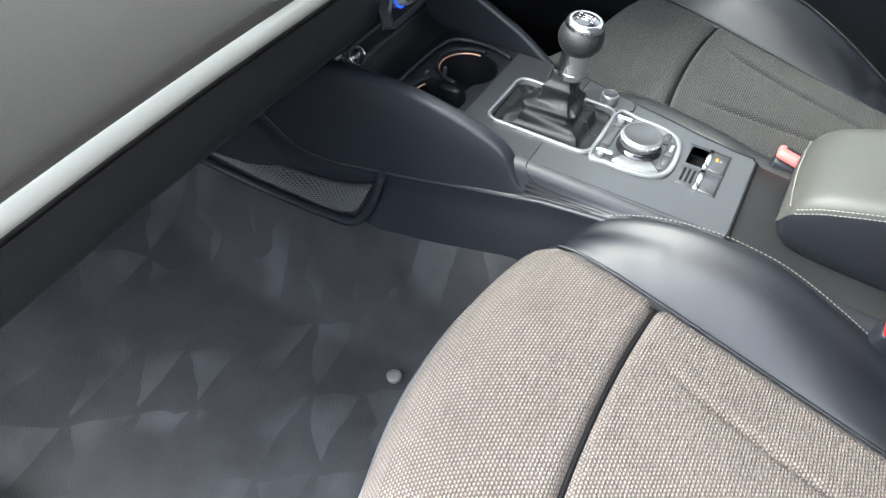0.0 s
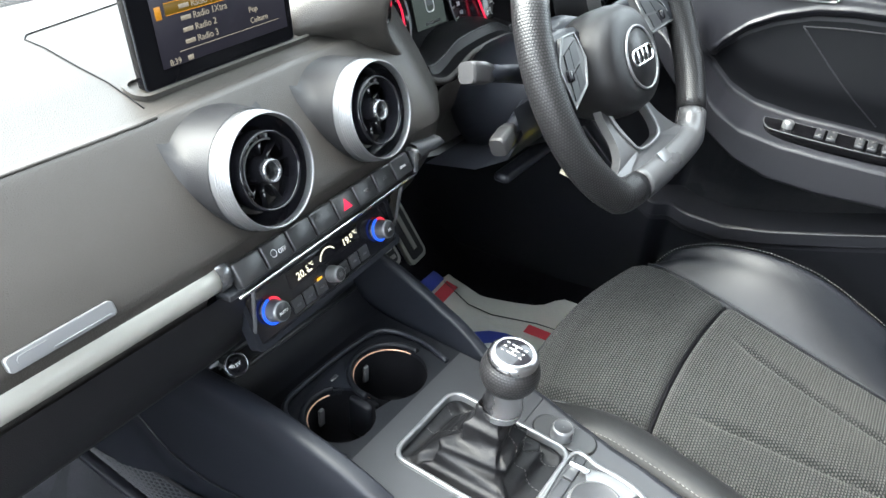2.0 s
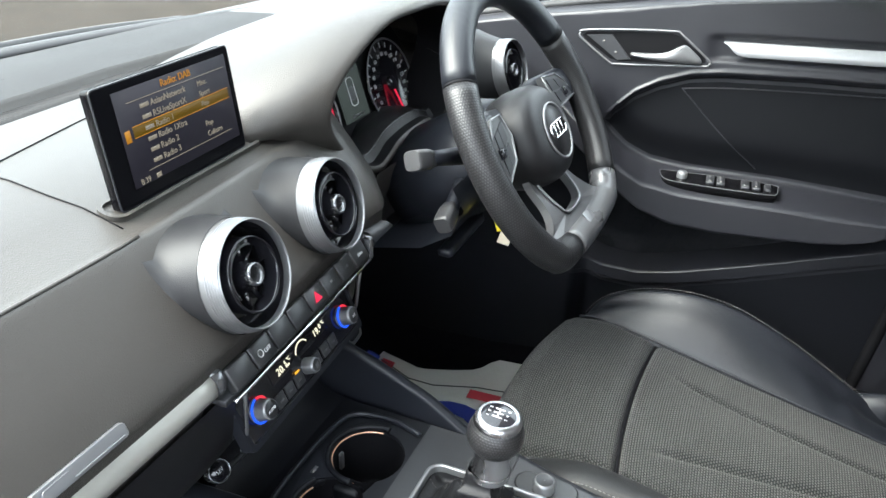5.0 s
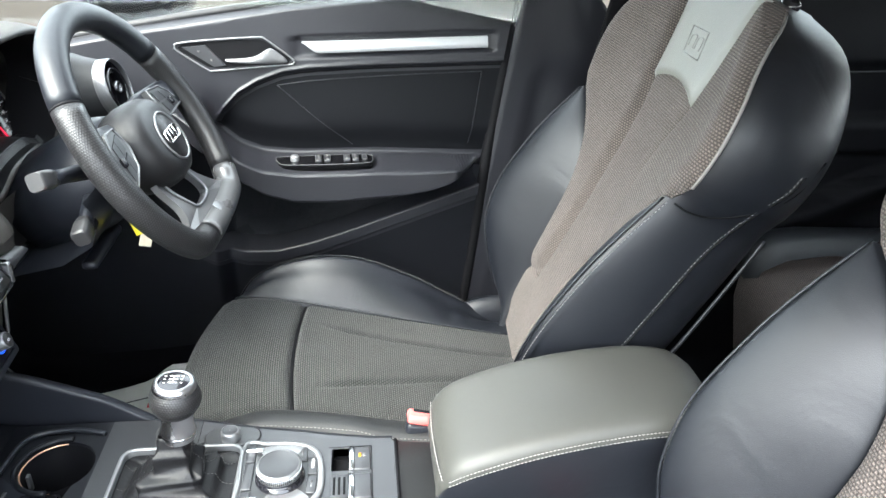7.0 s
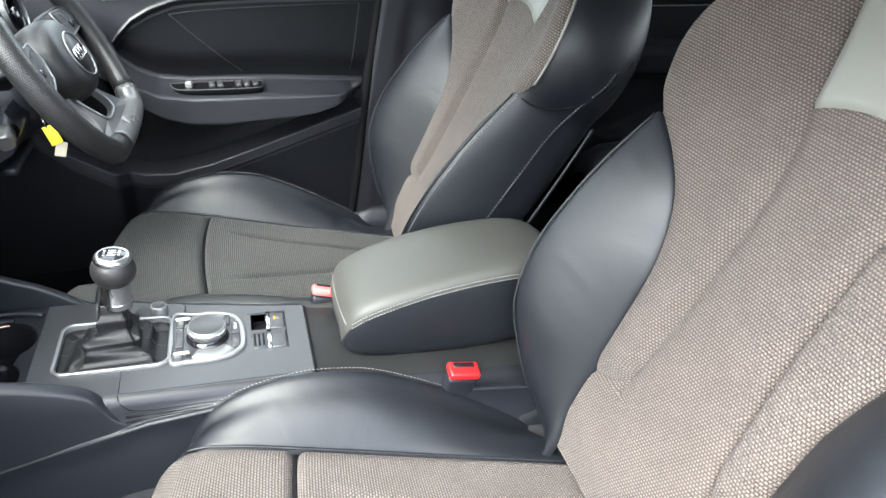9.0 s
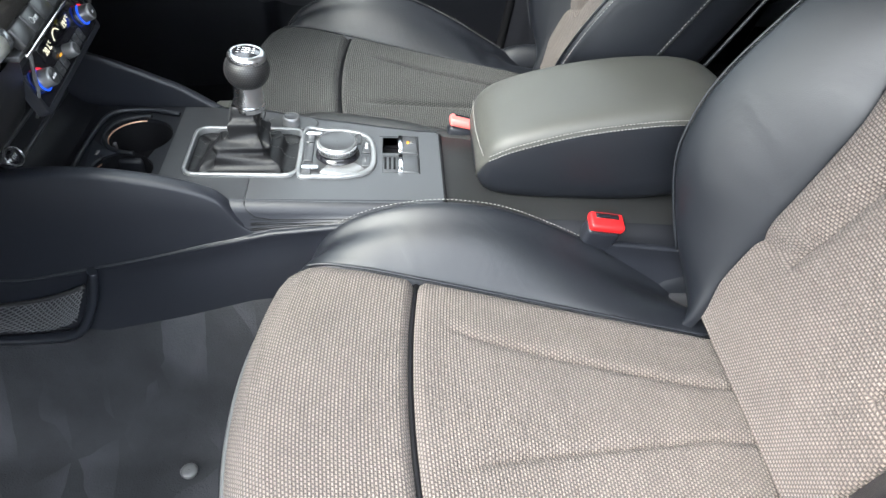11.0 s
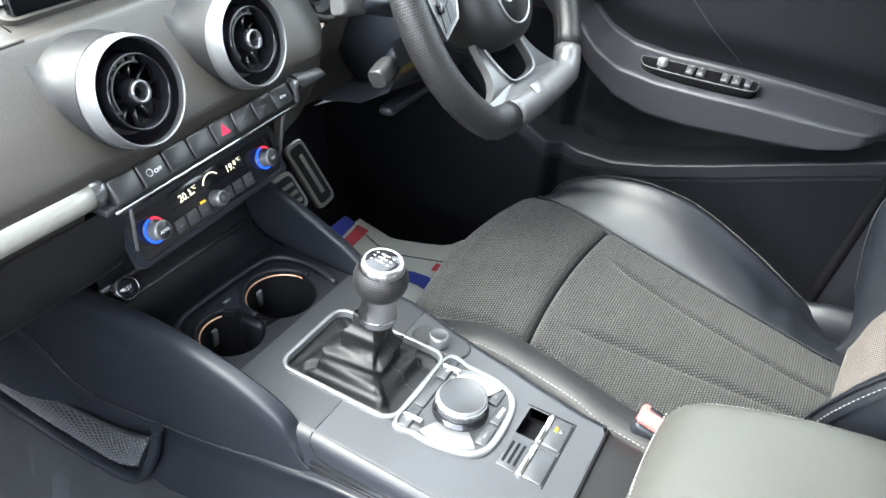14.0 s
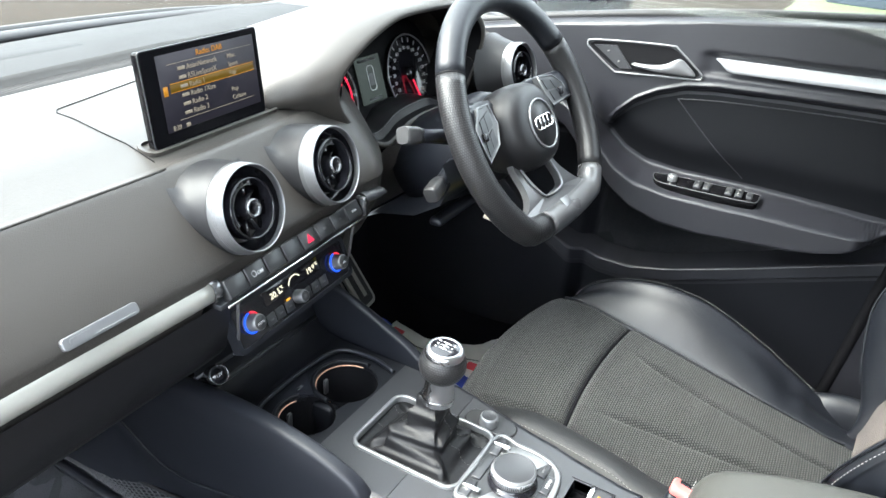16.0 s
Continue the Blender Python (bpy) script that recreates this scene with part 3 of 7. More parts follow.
# defroster ledge and dash top line
part("vent_grille", box(0.62, 0.035, 0.004, (-0.25, 0.43, 1.0105), 0.0015), LEDGE, dash)
bm, _ = sheet([[Vector((x, y + stack_y(x), 0.9965)) for y in (0.310, 0.344)] for x in (-0.69, -0.4, -0.1, 0.15, 0.36, 0.5)])
part("groove", bm, DARK, dash)
bm = bmesh.new()
for k in range(270):
    x = -0.69 + k * 0.0044
    box(0.0020, 0.035, 0.0075, (x, 0.327 + stack_y(x) - 0.10 * max(0, abs(x) - 0.3) ** 2, 0.9995), 0, bm=bm)
part("grille_ribs", bm, LEDGE, dash, "fine black ribs of the defroster grille")
# fine bead added along the passenger side's crease to form its bright highlight
bead = [(x, 0.0800 + stack_y(x) - 0.10 * max(0, abs(x) - 0.3) ** 2, 0.9750) for x in [-0.70 + k * 0.585 / 30 for k in range(31)]]
part("crease_highlight", tube(bead, 0.0016, 8), DASH, dash)
# hatch outline round the screen
LINE = [(-0.113, 0.096), (-0.119, 0.160), (-0.122, 0.225), (-0.116, 0.233), (0.0, 0.252), (0.090, 0.262), (0.116, 0.255), (0.118, 0.245), (0.100, 0.10)]


def top_z(y):
    return lerp(y, [(0.081, 0.9752), (0.090, 0.9750), (0.13, 0.9892), (0.20, 1.0012), (0.29, 1.0062)])


fine = []
for (xa, ya), (xb, yb) in zip(LINE, LINE[1:]):
    fine += [(xa + (xb - xa) * k / 8, ya + (yb - ya) * k / 8) for k in range(8)]
part("hatch_seam", tube([(x, y + stack_y(x), top_z(y) + 0.0002) for x, y in fine + [LINE[-1]]], 0.0007, 5), DARK, dash)

# plaque
m = frame_to((-0.254, 0.0045, 0.8955), (0, -0.90, 0.44), (1, 0, 0.010))
plq = thing("plaque", "small bright metal plaque on the dashboard", "plaque")
bm = loft([[m @ Vector((x, y, z)) for x, y in rrect(0.073 * k, 0.0105 * k, 0.003 * k)] for z, k in ((-0.002, 1), (0.0015, 1), (0.0022, 0.97))])
part("metal_plate", bm, ALU, plq)
part("emblem", loft([[m @ Vector((x - 0.0190, y, z)) for x, y in rrect(0.022, 0.0062, 0.003)] for z in (0.002, 0.0032)]), ALU, plq)
part("ridge", box(0.040, 0.0012, 0.001, (0.012, -0.0032, 0.0026), 0.0003, m=m), ALU, plq)


# ---- round air vents ----
def fascia(x, s):
    """The point of the fascia at a distance s up its face from the crease."""
    left = s
    pr = [Vector((0, y, z)) for y, z in PROFILE[8:19]]
    for a, b in zip(pr, pr[1:]):
        ln = (b - a).length
        if left <= ln:
            q = a.lerp(b, left / ln)
            return Vector((x, q.y + 0.0022, q.z - 0.0018))
        left -= ln
    return Vector((x, pr[-1].y, pr[-1].z))


# Dash plastic darkened, so the housings look turned away from the windscreen light.
HOUSE = material("shaded_vent_housing", (0.0115, 0.0117, 0.0128), 0.50, bump=0.30, bscale=700, kind="cells", var=0.08, spec=0.24)
VENTRING = material("satin_vent_metal", (0.20, 0.204, 0.21), 0.34, metal=0.75, bump=0.05, bscale=900, var=0.06)


def air_vent(at, axis, label, R=0.0485):
    t = turned(thing("air_vent", label, "air vent", group="round dashboard vents"))
    m = frame_to(at, axis)
    flare = [(R * 1.38, -0.049), (R * 1.24, -0.038), (R * 1.13, -0.027), (R * 1.03, -0.017), (R * 0.97, -0.010)]
    if at[0] < 0.3:
        # fillet from the ring down to the fascia
        rows = []
        for k in range(56):
            a = 2 * math.pi * k / 56
            p0 = m @ Vector((0.975 * R * math.cos(a), 0.975 * R * math.sin(a), -0.010))
            d0 = (m.to_3x3() @ Vector((0.25 * math.cos(a), 0.25 * math.sin(a), -1))).normalized()
            p1 = fascia(at[0] + 1.46 * R * math.cos(a), 0.085 + (1.42 if math.sin(a) > 0 else 1.52) * R * math.sin(a)) + Vector((0, -0.0002, 0.0002))
            p1.y += stack_y(p1.x) - p1.x * math.tan(SKEW)
            d1 = Vector((math.cos(a), 0.66 * math.sin(a), 0.75 * math.sin(a)))
            ln = (p1 - p0).length
            row_ = []
            for i in range(13):
                u = i / 12
                h1, h2, h3, h4 = 2 * u ** 3 - 3 * u ** 2 + 1, u ** 3 - 2 * u ** 2 + u, 3 * u ** 2 - 2 * u ** 3, u ** 3 - u ** 2
                row_.append(h1 * p0 + h2 * ln * d0 * 0.9 + h3 * p1 + h4 * ln * d1 * 1.25)
            rows.append(row_)
        rows.append([q.copy() for q in rows[0]])
        bm, _ = sheet(rows)
        bmesh.ops.remove_doubles(bm, verts=bm.verts, dist=1e-6)
        bmesh.ops.recalc_face_normals(bm, faces=bm.faces)
        part("housing", bm, HOUSE, t)
    else:
        part("housing", lathe(flare, m), HOUSE, t)
    ring = [(R * 0.965, -0.015), (R * 0.962, -0.008), (R * 0.953, -0.003), (R * 0.940, 0.002), (R * 0.924, 0.006), (R * 0.908, 0.0084), (R * 0.895, 0.0086), (R * 0.885, 0.0070), (R * 0.880, 0.002), (R * 0.878, -0.006)]
    part("outer_ring", lathe(ring, m, 64), VENTRING, t, "knurled aluminium ring")
    for k in range(6):
        part("knurl", lathe([(R * (0.955 - 0.0075 * k) + 0.0005 * math.cos(a), -0.0040 + 0.0022 * k + 0.0005 * math.sin(a)) for a in [2 * math.pi * i / 6 for i in range(7)]], m, 48), VENTRING, t)
    part("inner_ring", lathe([(R * 0.880, 0.001), (R * 0.868, -0.001), (R * 0.862, -0.010), (R * 0.84, -0.013), (R * 0.72, -0.014), (R * 0.70, -0.016), (R * 0.68, -0.03), (R * 0.66, -0.045)], m, 48), SHINE, t)
    part("back", lathe([(0.0005, -0.045), (R * 0.7, -0.045)], m, 24), DARK, t)
    part("mid_ring", lathe([(R * 0.62 + 0.0016 * math.cos(a), -0.003 + 0.010 * math.sin(a)) for a in [2 * math.pi * i / 8 for i in range(9)]], m, 40), SHINE, t)
    for k in range(11):
        a = 2 * math.pi * k / 11
        part("vane", box(R * 0.36, 0.0012, 0.014, (R * 0.43, 0, -0.014), 0, m=m @ Matrix.Rotation(a, 4, "Z")), SHINE, t)
    part("rib_ring", tube([m @ Vector((R * 0.50 * math.cos(radians(a)), R * 0.50 * math.sin(radians(a)), 0.002)) for a in range(64, 210, 6)], 0.0009, 5), GREYP, t)
    for k in range(7):
        a = radians(70 + 22 * k)
        part("rib", box(R * 0.13, 0.0014, 0.008, (R * 0.555, 0, -0.002), 0, m=m @ Matrix.Rotation(a, 4, "Z")), GREYP, t)
    hub = part("hub", lathe([(0.0005, -0.03), (R * 0.25, -0.03), (R * 0.235, -0.004), (R * 0.20, 0.004)], m, 32), SHINE, t)
    part("hub_ring", lathe([(R * 0.20, -0.006), (R * 0.205, 0.005), (R * 0.19, 0.0075), (R * 0.165, 0.008), (R * 0.135, 0.006), (R * 0.115, 0.000), (R * 0.11, -0.012)], m, 32), ENDM, hub)
    part("hub_core", lathe([(R * 0.115, -0.011), (0.0005, -0.011)], m, 20), DARK, hub)
    return t


AX = (0, -0.955, 0.295)
air_vent((-0.072, 0.012, 0.936), AX, "round jet air vent with a ribbed aluminium ring")
air_vent((0.073, 0.012, 0.936), AX, "round jet air vent with a ribbed aluminium ring")
air_vent((0.565, -0.030, 0.957), (-0.12, -0.955, 0.25), "round jet air vent beside the driver's door", 0.048)

# ---- row of switches ----
row = thing("switch_row", "row of grey push buttons under the vents", "switches")
turned(row)
part("carrier", box(0.262, 0.03, 0.006, (0, 0.020, 0.851), 0.001), SATIN, row)
part("metal_line", box(0.252, 0.004, 0.0030, (0, 0.0005, 0.8515), 0.0010), CHROME, row)
mrow = frame_to((0, 0.008, 0.865), (0, -0.85, 0.52))
for k in range(8):
    x = -0.107 + k * 0.0306
    b = part("button", box(0.0288, 0.021, 0.010, (x, 0, 0), 0.0018, m=mrow), BUTTON, row)
    if k == 4:
        bm = bmesh.new()
        bm.faces.new([bm.verts.new(mrow @ Vector(p)) for p in ((x - 0.0062, -0.0045, 0.0052), (x + 0.0062, -0.0045, 0.0052), (x, 0.0058, 0.0052))])
        part("warning_triangle", bm, REDGLOW, b, "red hazard triangle")
    if k == 1:
        words("OFF", 0.0052, mrow @ Matrix.Translation((x, -0.003, 0.0052)), PRINT, b)
        part("symbol", lathe([(0.0028, 0.0052), (0.0034, 0.0054)], mrow @ Matrix.Translation((x - 0.005, 0, 0)), 16), PRINT, b)
    if k in (5, 6):
        part("symbol", box(0.006, 0.0025, 0.0003, (x, 0, 0.0052), 0, m=mrow), GREYP, b)
    if k == 7:
        words("drive", 0.0050, mrow @ Matrix.Translation((x, -0.002, 0.0052)), PRINT, b, align="CENTER")

# ---- climate panel ----
clim = thing("climate_panel", "black climate control panel with lit rotary dials", "climate control")
turned(clim)
mc = frame_to((0, 0.015, 0.803), (0, -0.93, 0.36))
part("surround", plate(rrect(0.214, 0.054, 0.005), [rrect(0.204, 0.044, 0.004)], 0.012, mc @ Matrix.Translation((0, 0, 0.002))), HARD, clim)
part("panel", plate(rrect(0.204, 0.044, 0.004), [], 0.004, mc), SHINE, clim)
for s in (-1, 1):
    part("edge_strip", tube([(s * 0.1075, 0.004, 0.846), (s * 0.1065, 0.006, 0.832), (s * 0.105, 0.009, 0.805), (s * 0.102, 0.015, 0.785), (s * 0.1005, 0.021, 0.772)], 0.0018, 8), GREYP, clim)
for s, label in ((-1, "AUTO"), (1, "A/C")):
    md = mc @ Matrix.Translation((s * 0.080, 0.0, 0.0))
    d = part("rotary_dial", lathe([(0.0112, 0.0), (0.0112, 0.003), (0.0098, 0.005), (0.0095, 0.013), (0.0090, 0.0154), (0.0082, 0.0158), (0.0005, 0.0156)], md, 40), ALU, clim, "knurled silver dial")
    part("cap", lathe([(0.0081, 0.0156), (0.0077, 0.0163), (0.0005, 0.0164)], md, 32), BUTTON, d)
    words(label, 0.0038, md @ Matrix.Translation((0, -0.0018, 0.0166)), PRINT, d, align="CENTER")
    for mat, a0, a1 in ((LEDB, 95, 290), (LEDR, 15, 85)):
        pts = [md @ Vector((0.0114 * math.cos(radians(a)), 0.0114 * math.sin(radians(a)), 0.0038)) for a in range(a0, a1 + 1, 5)]
        part("lit_ring", tube(pts, 0.0011, 6), mat, d)
dc = part("fan_dial", lathe([(0.0082, 0.0), (0.0082, 0.004), (0.0076, 0.011), (0.0068, 0.0125), (0.0005, 0.0125)], mc @ Matrix.Translation((0, -0.008, 0)), 32), ALU, clim)
part("cap", lathe([(0.0060, 0.0126), (0.0005, 0.0132)], mc @ Matrix.Translation((0, -0.008, 0)), 24), BUTTON, dc)
part("symbol", box(0.0045, 0.0045, 0.0004, (0, -0.008, 0.0133), 0.0001, m=mc), GREYP, dc)
part("display", box(0.102, 0.017, 0.0006, (0, 0.0125, 0.0006), 0.0002, m=mc), SHINE, clim)
words("20.", 0.0100, mc @ Matrix.Translation((-0.041, 0.0075, 0.0011)), LEDW, clim)
words("5", 0.0070, mc @ Matrix.Translation((-0.0275, 0.0100, 0.0011)), LEDW, clim)
words("°C", 0.0050, mc @ Matrix.Translation((-0.0225, 0.0118, 0.0011)), LEDW, clim)
part("bar", box(0.006, 0.0016, 0.0003, (-0.0235, 0.0088, 0.0012), 0, m=mc), LEDW, clim)
words("19.", 0.0100, mc @ Matrix.Translation((0.026, 0.0075, 0.0011)), LEDW, clim)
words("0", 0.0070, mc @ Matrix.Translation((0.0385, 0.0100, 0.0011)), LEDW, clim)
words("°C", 0.0050, mc @ Matrix.Translation((0.0435, 0.0118, 0.0011)), LEDW, clim)
part("symbol", tube([mc @ Vector((0.0035 + 0.012 * math.cos(radians(a)), 0.0065 + 0.011 * math.sin(radians(a)), 0.0012)) for a in range(35, 166, 10)], 0.0007, 5), LEDW, clim)
for x, mat in ((-0.050, PRINT), (-0.034, PRINT), (-0.017, AMBER), (0.017, PRINT), (0.034, PRINT), (0.050, PRINT)):
    b = part("key", box(0.0135, 0.013, 0.002, (x, -0.0115, 0.0008), 0.0006, m=mc), SATIN, clim)
    part("symbol", box(0.0055, 0.0018, 0.0004, (x, -0.012, 0.0019), 0, m=mc), GREYP, b)
    if mat is AMBER:
        part("lamp", box(0.007, 0.002, 0.0005, (x, -0.0035, 0.0019), 0, m=mc), AMBER, b)

# ---- screen ----
CASE = material("screen_case", (0.0025, 0.0025, 0.003), 0.22, var=0.1, spec=0.07)
scr = thing("display_screen", "upright pop-up display showing a radio list", "display screen")
turned(scr)
SM = Matrix.Translation((-0.009, 0.112, 1.030)) @ Matrix.Rotation(radians(90 - 6), 4, "X") @ Matrix.Diagonal((0.955, 0.955, 1, 1))
part("case", loft([[SM @ Vector((x, y, z)) for x, y in rrect(0.178 * k, 0.100 * k, 0.004)] for z, k in ((-0.010, 0.95), (-0.008, 1.0), (0.0, 1.0), (0.0012, 0.99))]), CASE, scr)
# Lighter tube round the case imitates the glint on its rounded corner.
part("edge", tube([SM @ Vector((x, y, 0.0002)) for x, y in rrect(0.1782, 0.1002, 0.004)], 0.0007, 5, closed=True), SATIN, scr)
part("panel", box(0.150, 0.080, 0.0004, (0.006, 0.003, 0.0016), 0, m=SM), SCREEN, scr)
part("highlight", box(0.132, 0.0095, 0.0003, (0.010, 0.0075, 0.0020), 0, m=SM), SCRBAR, scr)
for y in (0.0122, 0.0028):
    part("line", box(0.132, 0.0006, 0.0003, (0.010, y, 0.0022), 0, m=SM), SCRORG, scr)
part("rule", box(0.132, 0.0005, 0.0003, (0.010, 0.032, 0.0022), 0, m=SM), SCRTXT, scr)
part("rule", box(0.120, 0.0005, 0.0003, (0.010, -0.027, 0.0022), 0, m=SM), SCRTXT, scr)
words("Radio: DAB", 0.0085, SM @ Matrix.Translation((0.008, 0.035, 0.0021)), SCRORG, scr, align="CENTER")
for k, (a, b) in enumerate((("AsianNetwork", "Misc."), ("R5LiveSportX", "Sport"), ("Radio 1", "Pop"), ("Radio 1Xtra", ""), ("Radio 2", "Pop"), ("Radio 3", "Culture"))):
    y = 0.0235 - k * 0.0094
    part("bar", box(0.0105, 0.0034, 0.0003, (-0.0365, y + 0.0025, 0.0022), 0, m=SM), SCRTXT, scr)
    words(a, 0.0078, SM @ Matrix.Translation((-0.029, y, 0.0021)), SCRTXT, scr)
    if b:
        words(b, 0.0072, SM @ Matrix.Translation((0.034, y, 0.0021)), SCRTXT, scr)
words("8:39", 0.0070, SM @ Matrix.Translation((-0.062, -0.036, 0.0021)), SCRTXT, scr)
part("symbol", box(0.006, 0.004, 0.0003, (-0.040, -0.034, 0.0022), 0, m=SM), SCRTXT, scr)
part("symbol", box(0.006, 0.010, 0.0003, (-0.063, 0.006, 0.0022), 0, m=SM), SCRORG, scr)
ms = frame_to((-0.004, 0.112, 0.9865), (0, -0.25, 0.97))
part("slot_surround", plate(rrect(0.206, 0.027, 0.012), [rrect(0.198, 0.020, 0.009)], 0.006, ms), DASH, scr)
part("slot_floor", plate(rrect(0.202, 0.023, 0.010), [], 0.003, ms @ Matrix.Translation((0, 0, -0.007))), DARK, scr)


# ---- centre console ----
CX = 0.006
con = thing("centre_console", "black centre console between the seats with cupholders", "centre console", (CX, 0, 0))
CT = 0.665
# side walls of the tunnel
for s in (-1, 1):
    rows = []
    for y, zr in ((0.40, 0.665), (0.30, 0.645), (0.24, 0.617), (0.19, 0.587), (0.145, 0.560), (0.10, 0.556), (0.02, 0.571), (-0.113, 0.607), (-0.21, 0.632), (-0.31, 0.645), (-0.42, 0.643), (-0.60, 0.62), (-0.95, 0.58)):
        if s > 0 and y < -0.1:
            zr -= 0.02 if y > -0.2 else 0.06
        rows.append([Vector((s * x, y, z)) for x, z in ((0.1200, zr + 0.0035), (0.1235, zr + 0.0035), (0.1262, zr + 0.003), (0.1275, zr), (0.126, zr - 0.003), (0.130, zr - 0.03), (0.142, zr - 0.09), (0.150, min(zr - 0.10, 0.47)), (0.150, 0.40))])
    bm, _ = sheet(rows)
    part("tunnel_side", bm, HARD, con)
# wings rising to the dashboard
for s, top in ((-1, [(0.104, 0.32, 0.655), (0.106, 0.24, 0.675), (0.106, 0.16, 0.692), (0.106, 0.10, 0.704), (0.106, 0.03, 0.711), (0.106, -0.02, 0.711), (0.106, -0.06, 0.707), (0.105, -0.10, 0.699), (0.1045, -0.135, 0.688), (0.104, -0.154, 0.677), (0.103, -0.166, 0.660), (0.103, -0.180, 0.641)]),
               (1, [(0.110, 0.32, 0.79), (0.111, 0.24, 0.78), (0.112, 0.16, 0.765), (0.114, 0.10, 0.748), (0.114, 0.03, 0.728), (0.114, -0.012, 0.712), (0.1135, -0.038, 0.701), (0.113, -0.060, 0.692), (0.111, -0.085, 0.679), (0.109, -0.105, 0.667), (0.107, -0.125, 0.657), (0.104, -0.155, 0.648)])):
    top = curve(top, 6)
    low = curve([(0.125, 0.32, 0.652), (0.127, 0.25, 0.625), (0.127, 0.19, 0.590), (0.127, 0.145, 0.564), (0.127, 0.09, 0.560), (0.127, 0.03, 0.573), (0.127, -0.03, 0.587), (0.126, -0.09, 0.602), (0.124, -0.13, 0.613), (0.123, -0.16, 0.620), (0.122, -0.185, 0.6255), (0.121, -0.205, 0.630)], 6)
    rows = []
    for a, b in zip(top, low):
        pts = [(a.x - 0.003, a.y, 0.650), (a.x - 0.002, a.y, min(a.z - 0.006, a.z)), (a.x - 0.0012, a.y, a.z - 0.0012), (a.x + 0.001, a.y, a.z), (a.x + 0.009, a.y, a.z - 0.0015), (a.x + 0.013, a.y, a.z - 0.0035), (a.x + 0.0155, a.y, a.z - 0.008)]
        ex, ez = a.x + 0.0155, a.z - 0.008
        for k in (0.3, 0.65, 1.0):
            pts.append((ex + (b.x - ex) * k, a.y + (b.y - a.y) * k, ez + (b.z - ez) * k))
        rows.append([Vector((s * x, y, z)) for x, y, z in pts])
    bm, _ = sheet(rows)
    part("wing", bm, HARD, con)
    # Paler thin tube stands in for the highlight along the wing's crease.
    part("edge_highlight", tube([Vector((s * (q.x + 0.0012), q.y, q.z + 0.0025)) for q in low], 0.0011, 5), SATIN, con)
# floor of the console top with openings
CUPS = [(-0.046, -0.030, 0.0340), (0.031, -0.031, 0.0395)]
ring_r = [(0.031 + 0.0395 * math.cos(radians(a)), -0.031 + 0.0395 * math.sin(radians(a))) for a in range(-140, 141, 10)]
ring_l = [(-0.046 + 0.034 * math.cos(radians(a)), -0.030 + 0.034 * math.sin(radians(a))) for a in range(40, 321, 10)]
cup_outline = ring_r + ring_l
epb_hole = rrect(0.036, 0.021, 0.002, 3, 0.016, -0.347)
EDGE = [(-0.42, 0.0500), (-0.384, 0.0515), (-0.328, 0.0620), (-0.300, 0.0690), (-0.262, 0.0760), (-0.215, 0.0870), (-0.182, 0.0965), (-0.155, 0.102), (-0.12, 0.103)]
FX, FY, FW, FH = -0.0040, -0.1670, 0.108, 0.139
x0, x1, y0, y1 = FX - FW / 2 + 0.004, FX + FW / 2 - 0.004, FY - FH / 2 + 0.004, FY + FH / 2 - 0.004
JOIN = -0.1795
part("inlay", plate([(-0.103, -0.073), (-0.103, JOIN + 0.0004), (x0, JOIN + 0.0004), (x0, y1), (x1, y1), (x1, JOIN + 0.0004), (0.0972, JOIN + 0.0004), (0.102, -0.155), (0.103, -0.073)], [], 0.012, Matrix.Translation((0, 0, CT))), INLAY, con, "fine-lined dark decor inlay")
part("top_panel", plate([(-0.103, JOIN - 0.0004), (-0.105, -0.30), (-0.106, -0.405), (-0.095, -0.410), (0.040, -0.410), (0.0500, -0.405), (0.0515, -0.384), (0.0620, -0.328), (0.0690, -0.300), (0.0760, -0.262), (0.0870, -0.215), (0.0970, JOIN - 0.0004), (x1, JOIN - 0.0004), (x1, y0), (x0, y0), (x0, JOIN - 0.0004)], [epb_hole], 0.012, Matrix.Translation((0, 0, CT))), SATIN, con)
part("cup_tray", plate([(-0.103, 0.135), (-0.103, -0.0728), (0.103, -0.0728), (0.103, 0.135)], [cup_outline], 0.012, Matrix.Translation((0, 0, CT - 0.0003))), DOORLOW, con)
RIDGE = [(-0.95, 0.58), (-0.60, 0.62), (-0.42, 0.643), (-0.31, 0.645), (-0.21, 0.632), (-0.113, 0.611), (0.02, 0.569)]
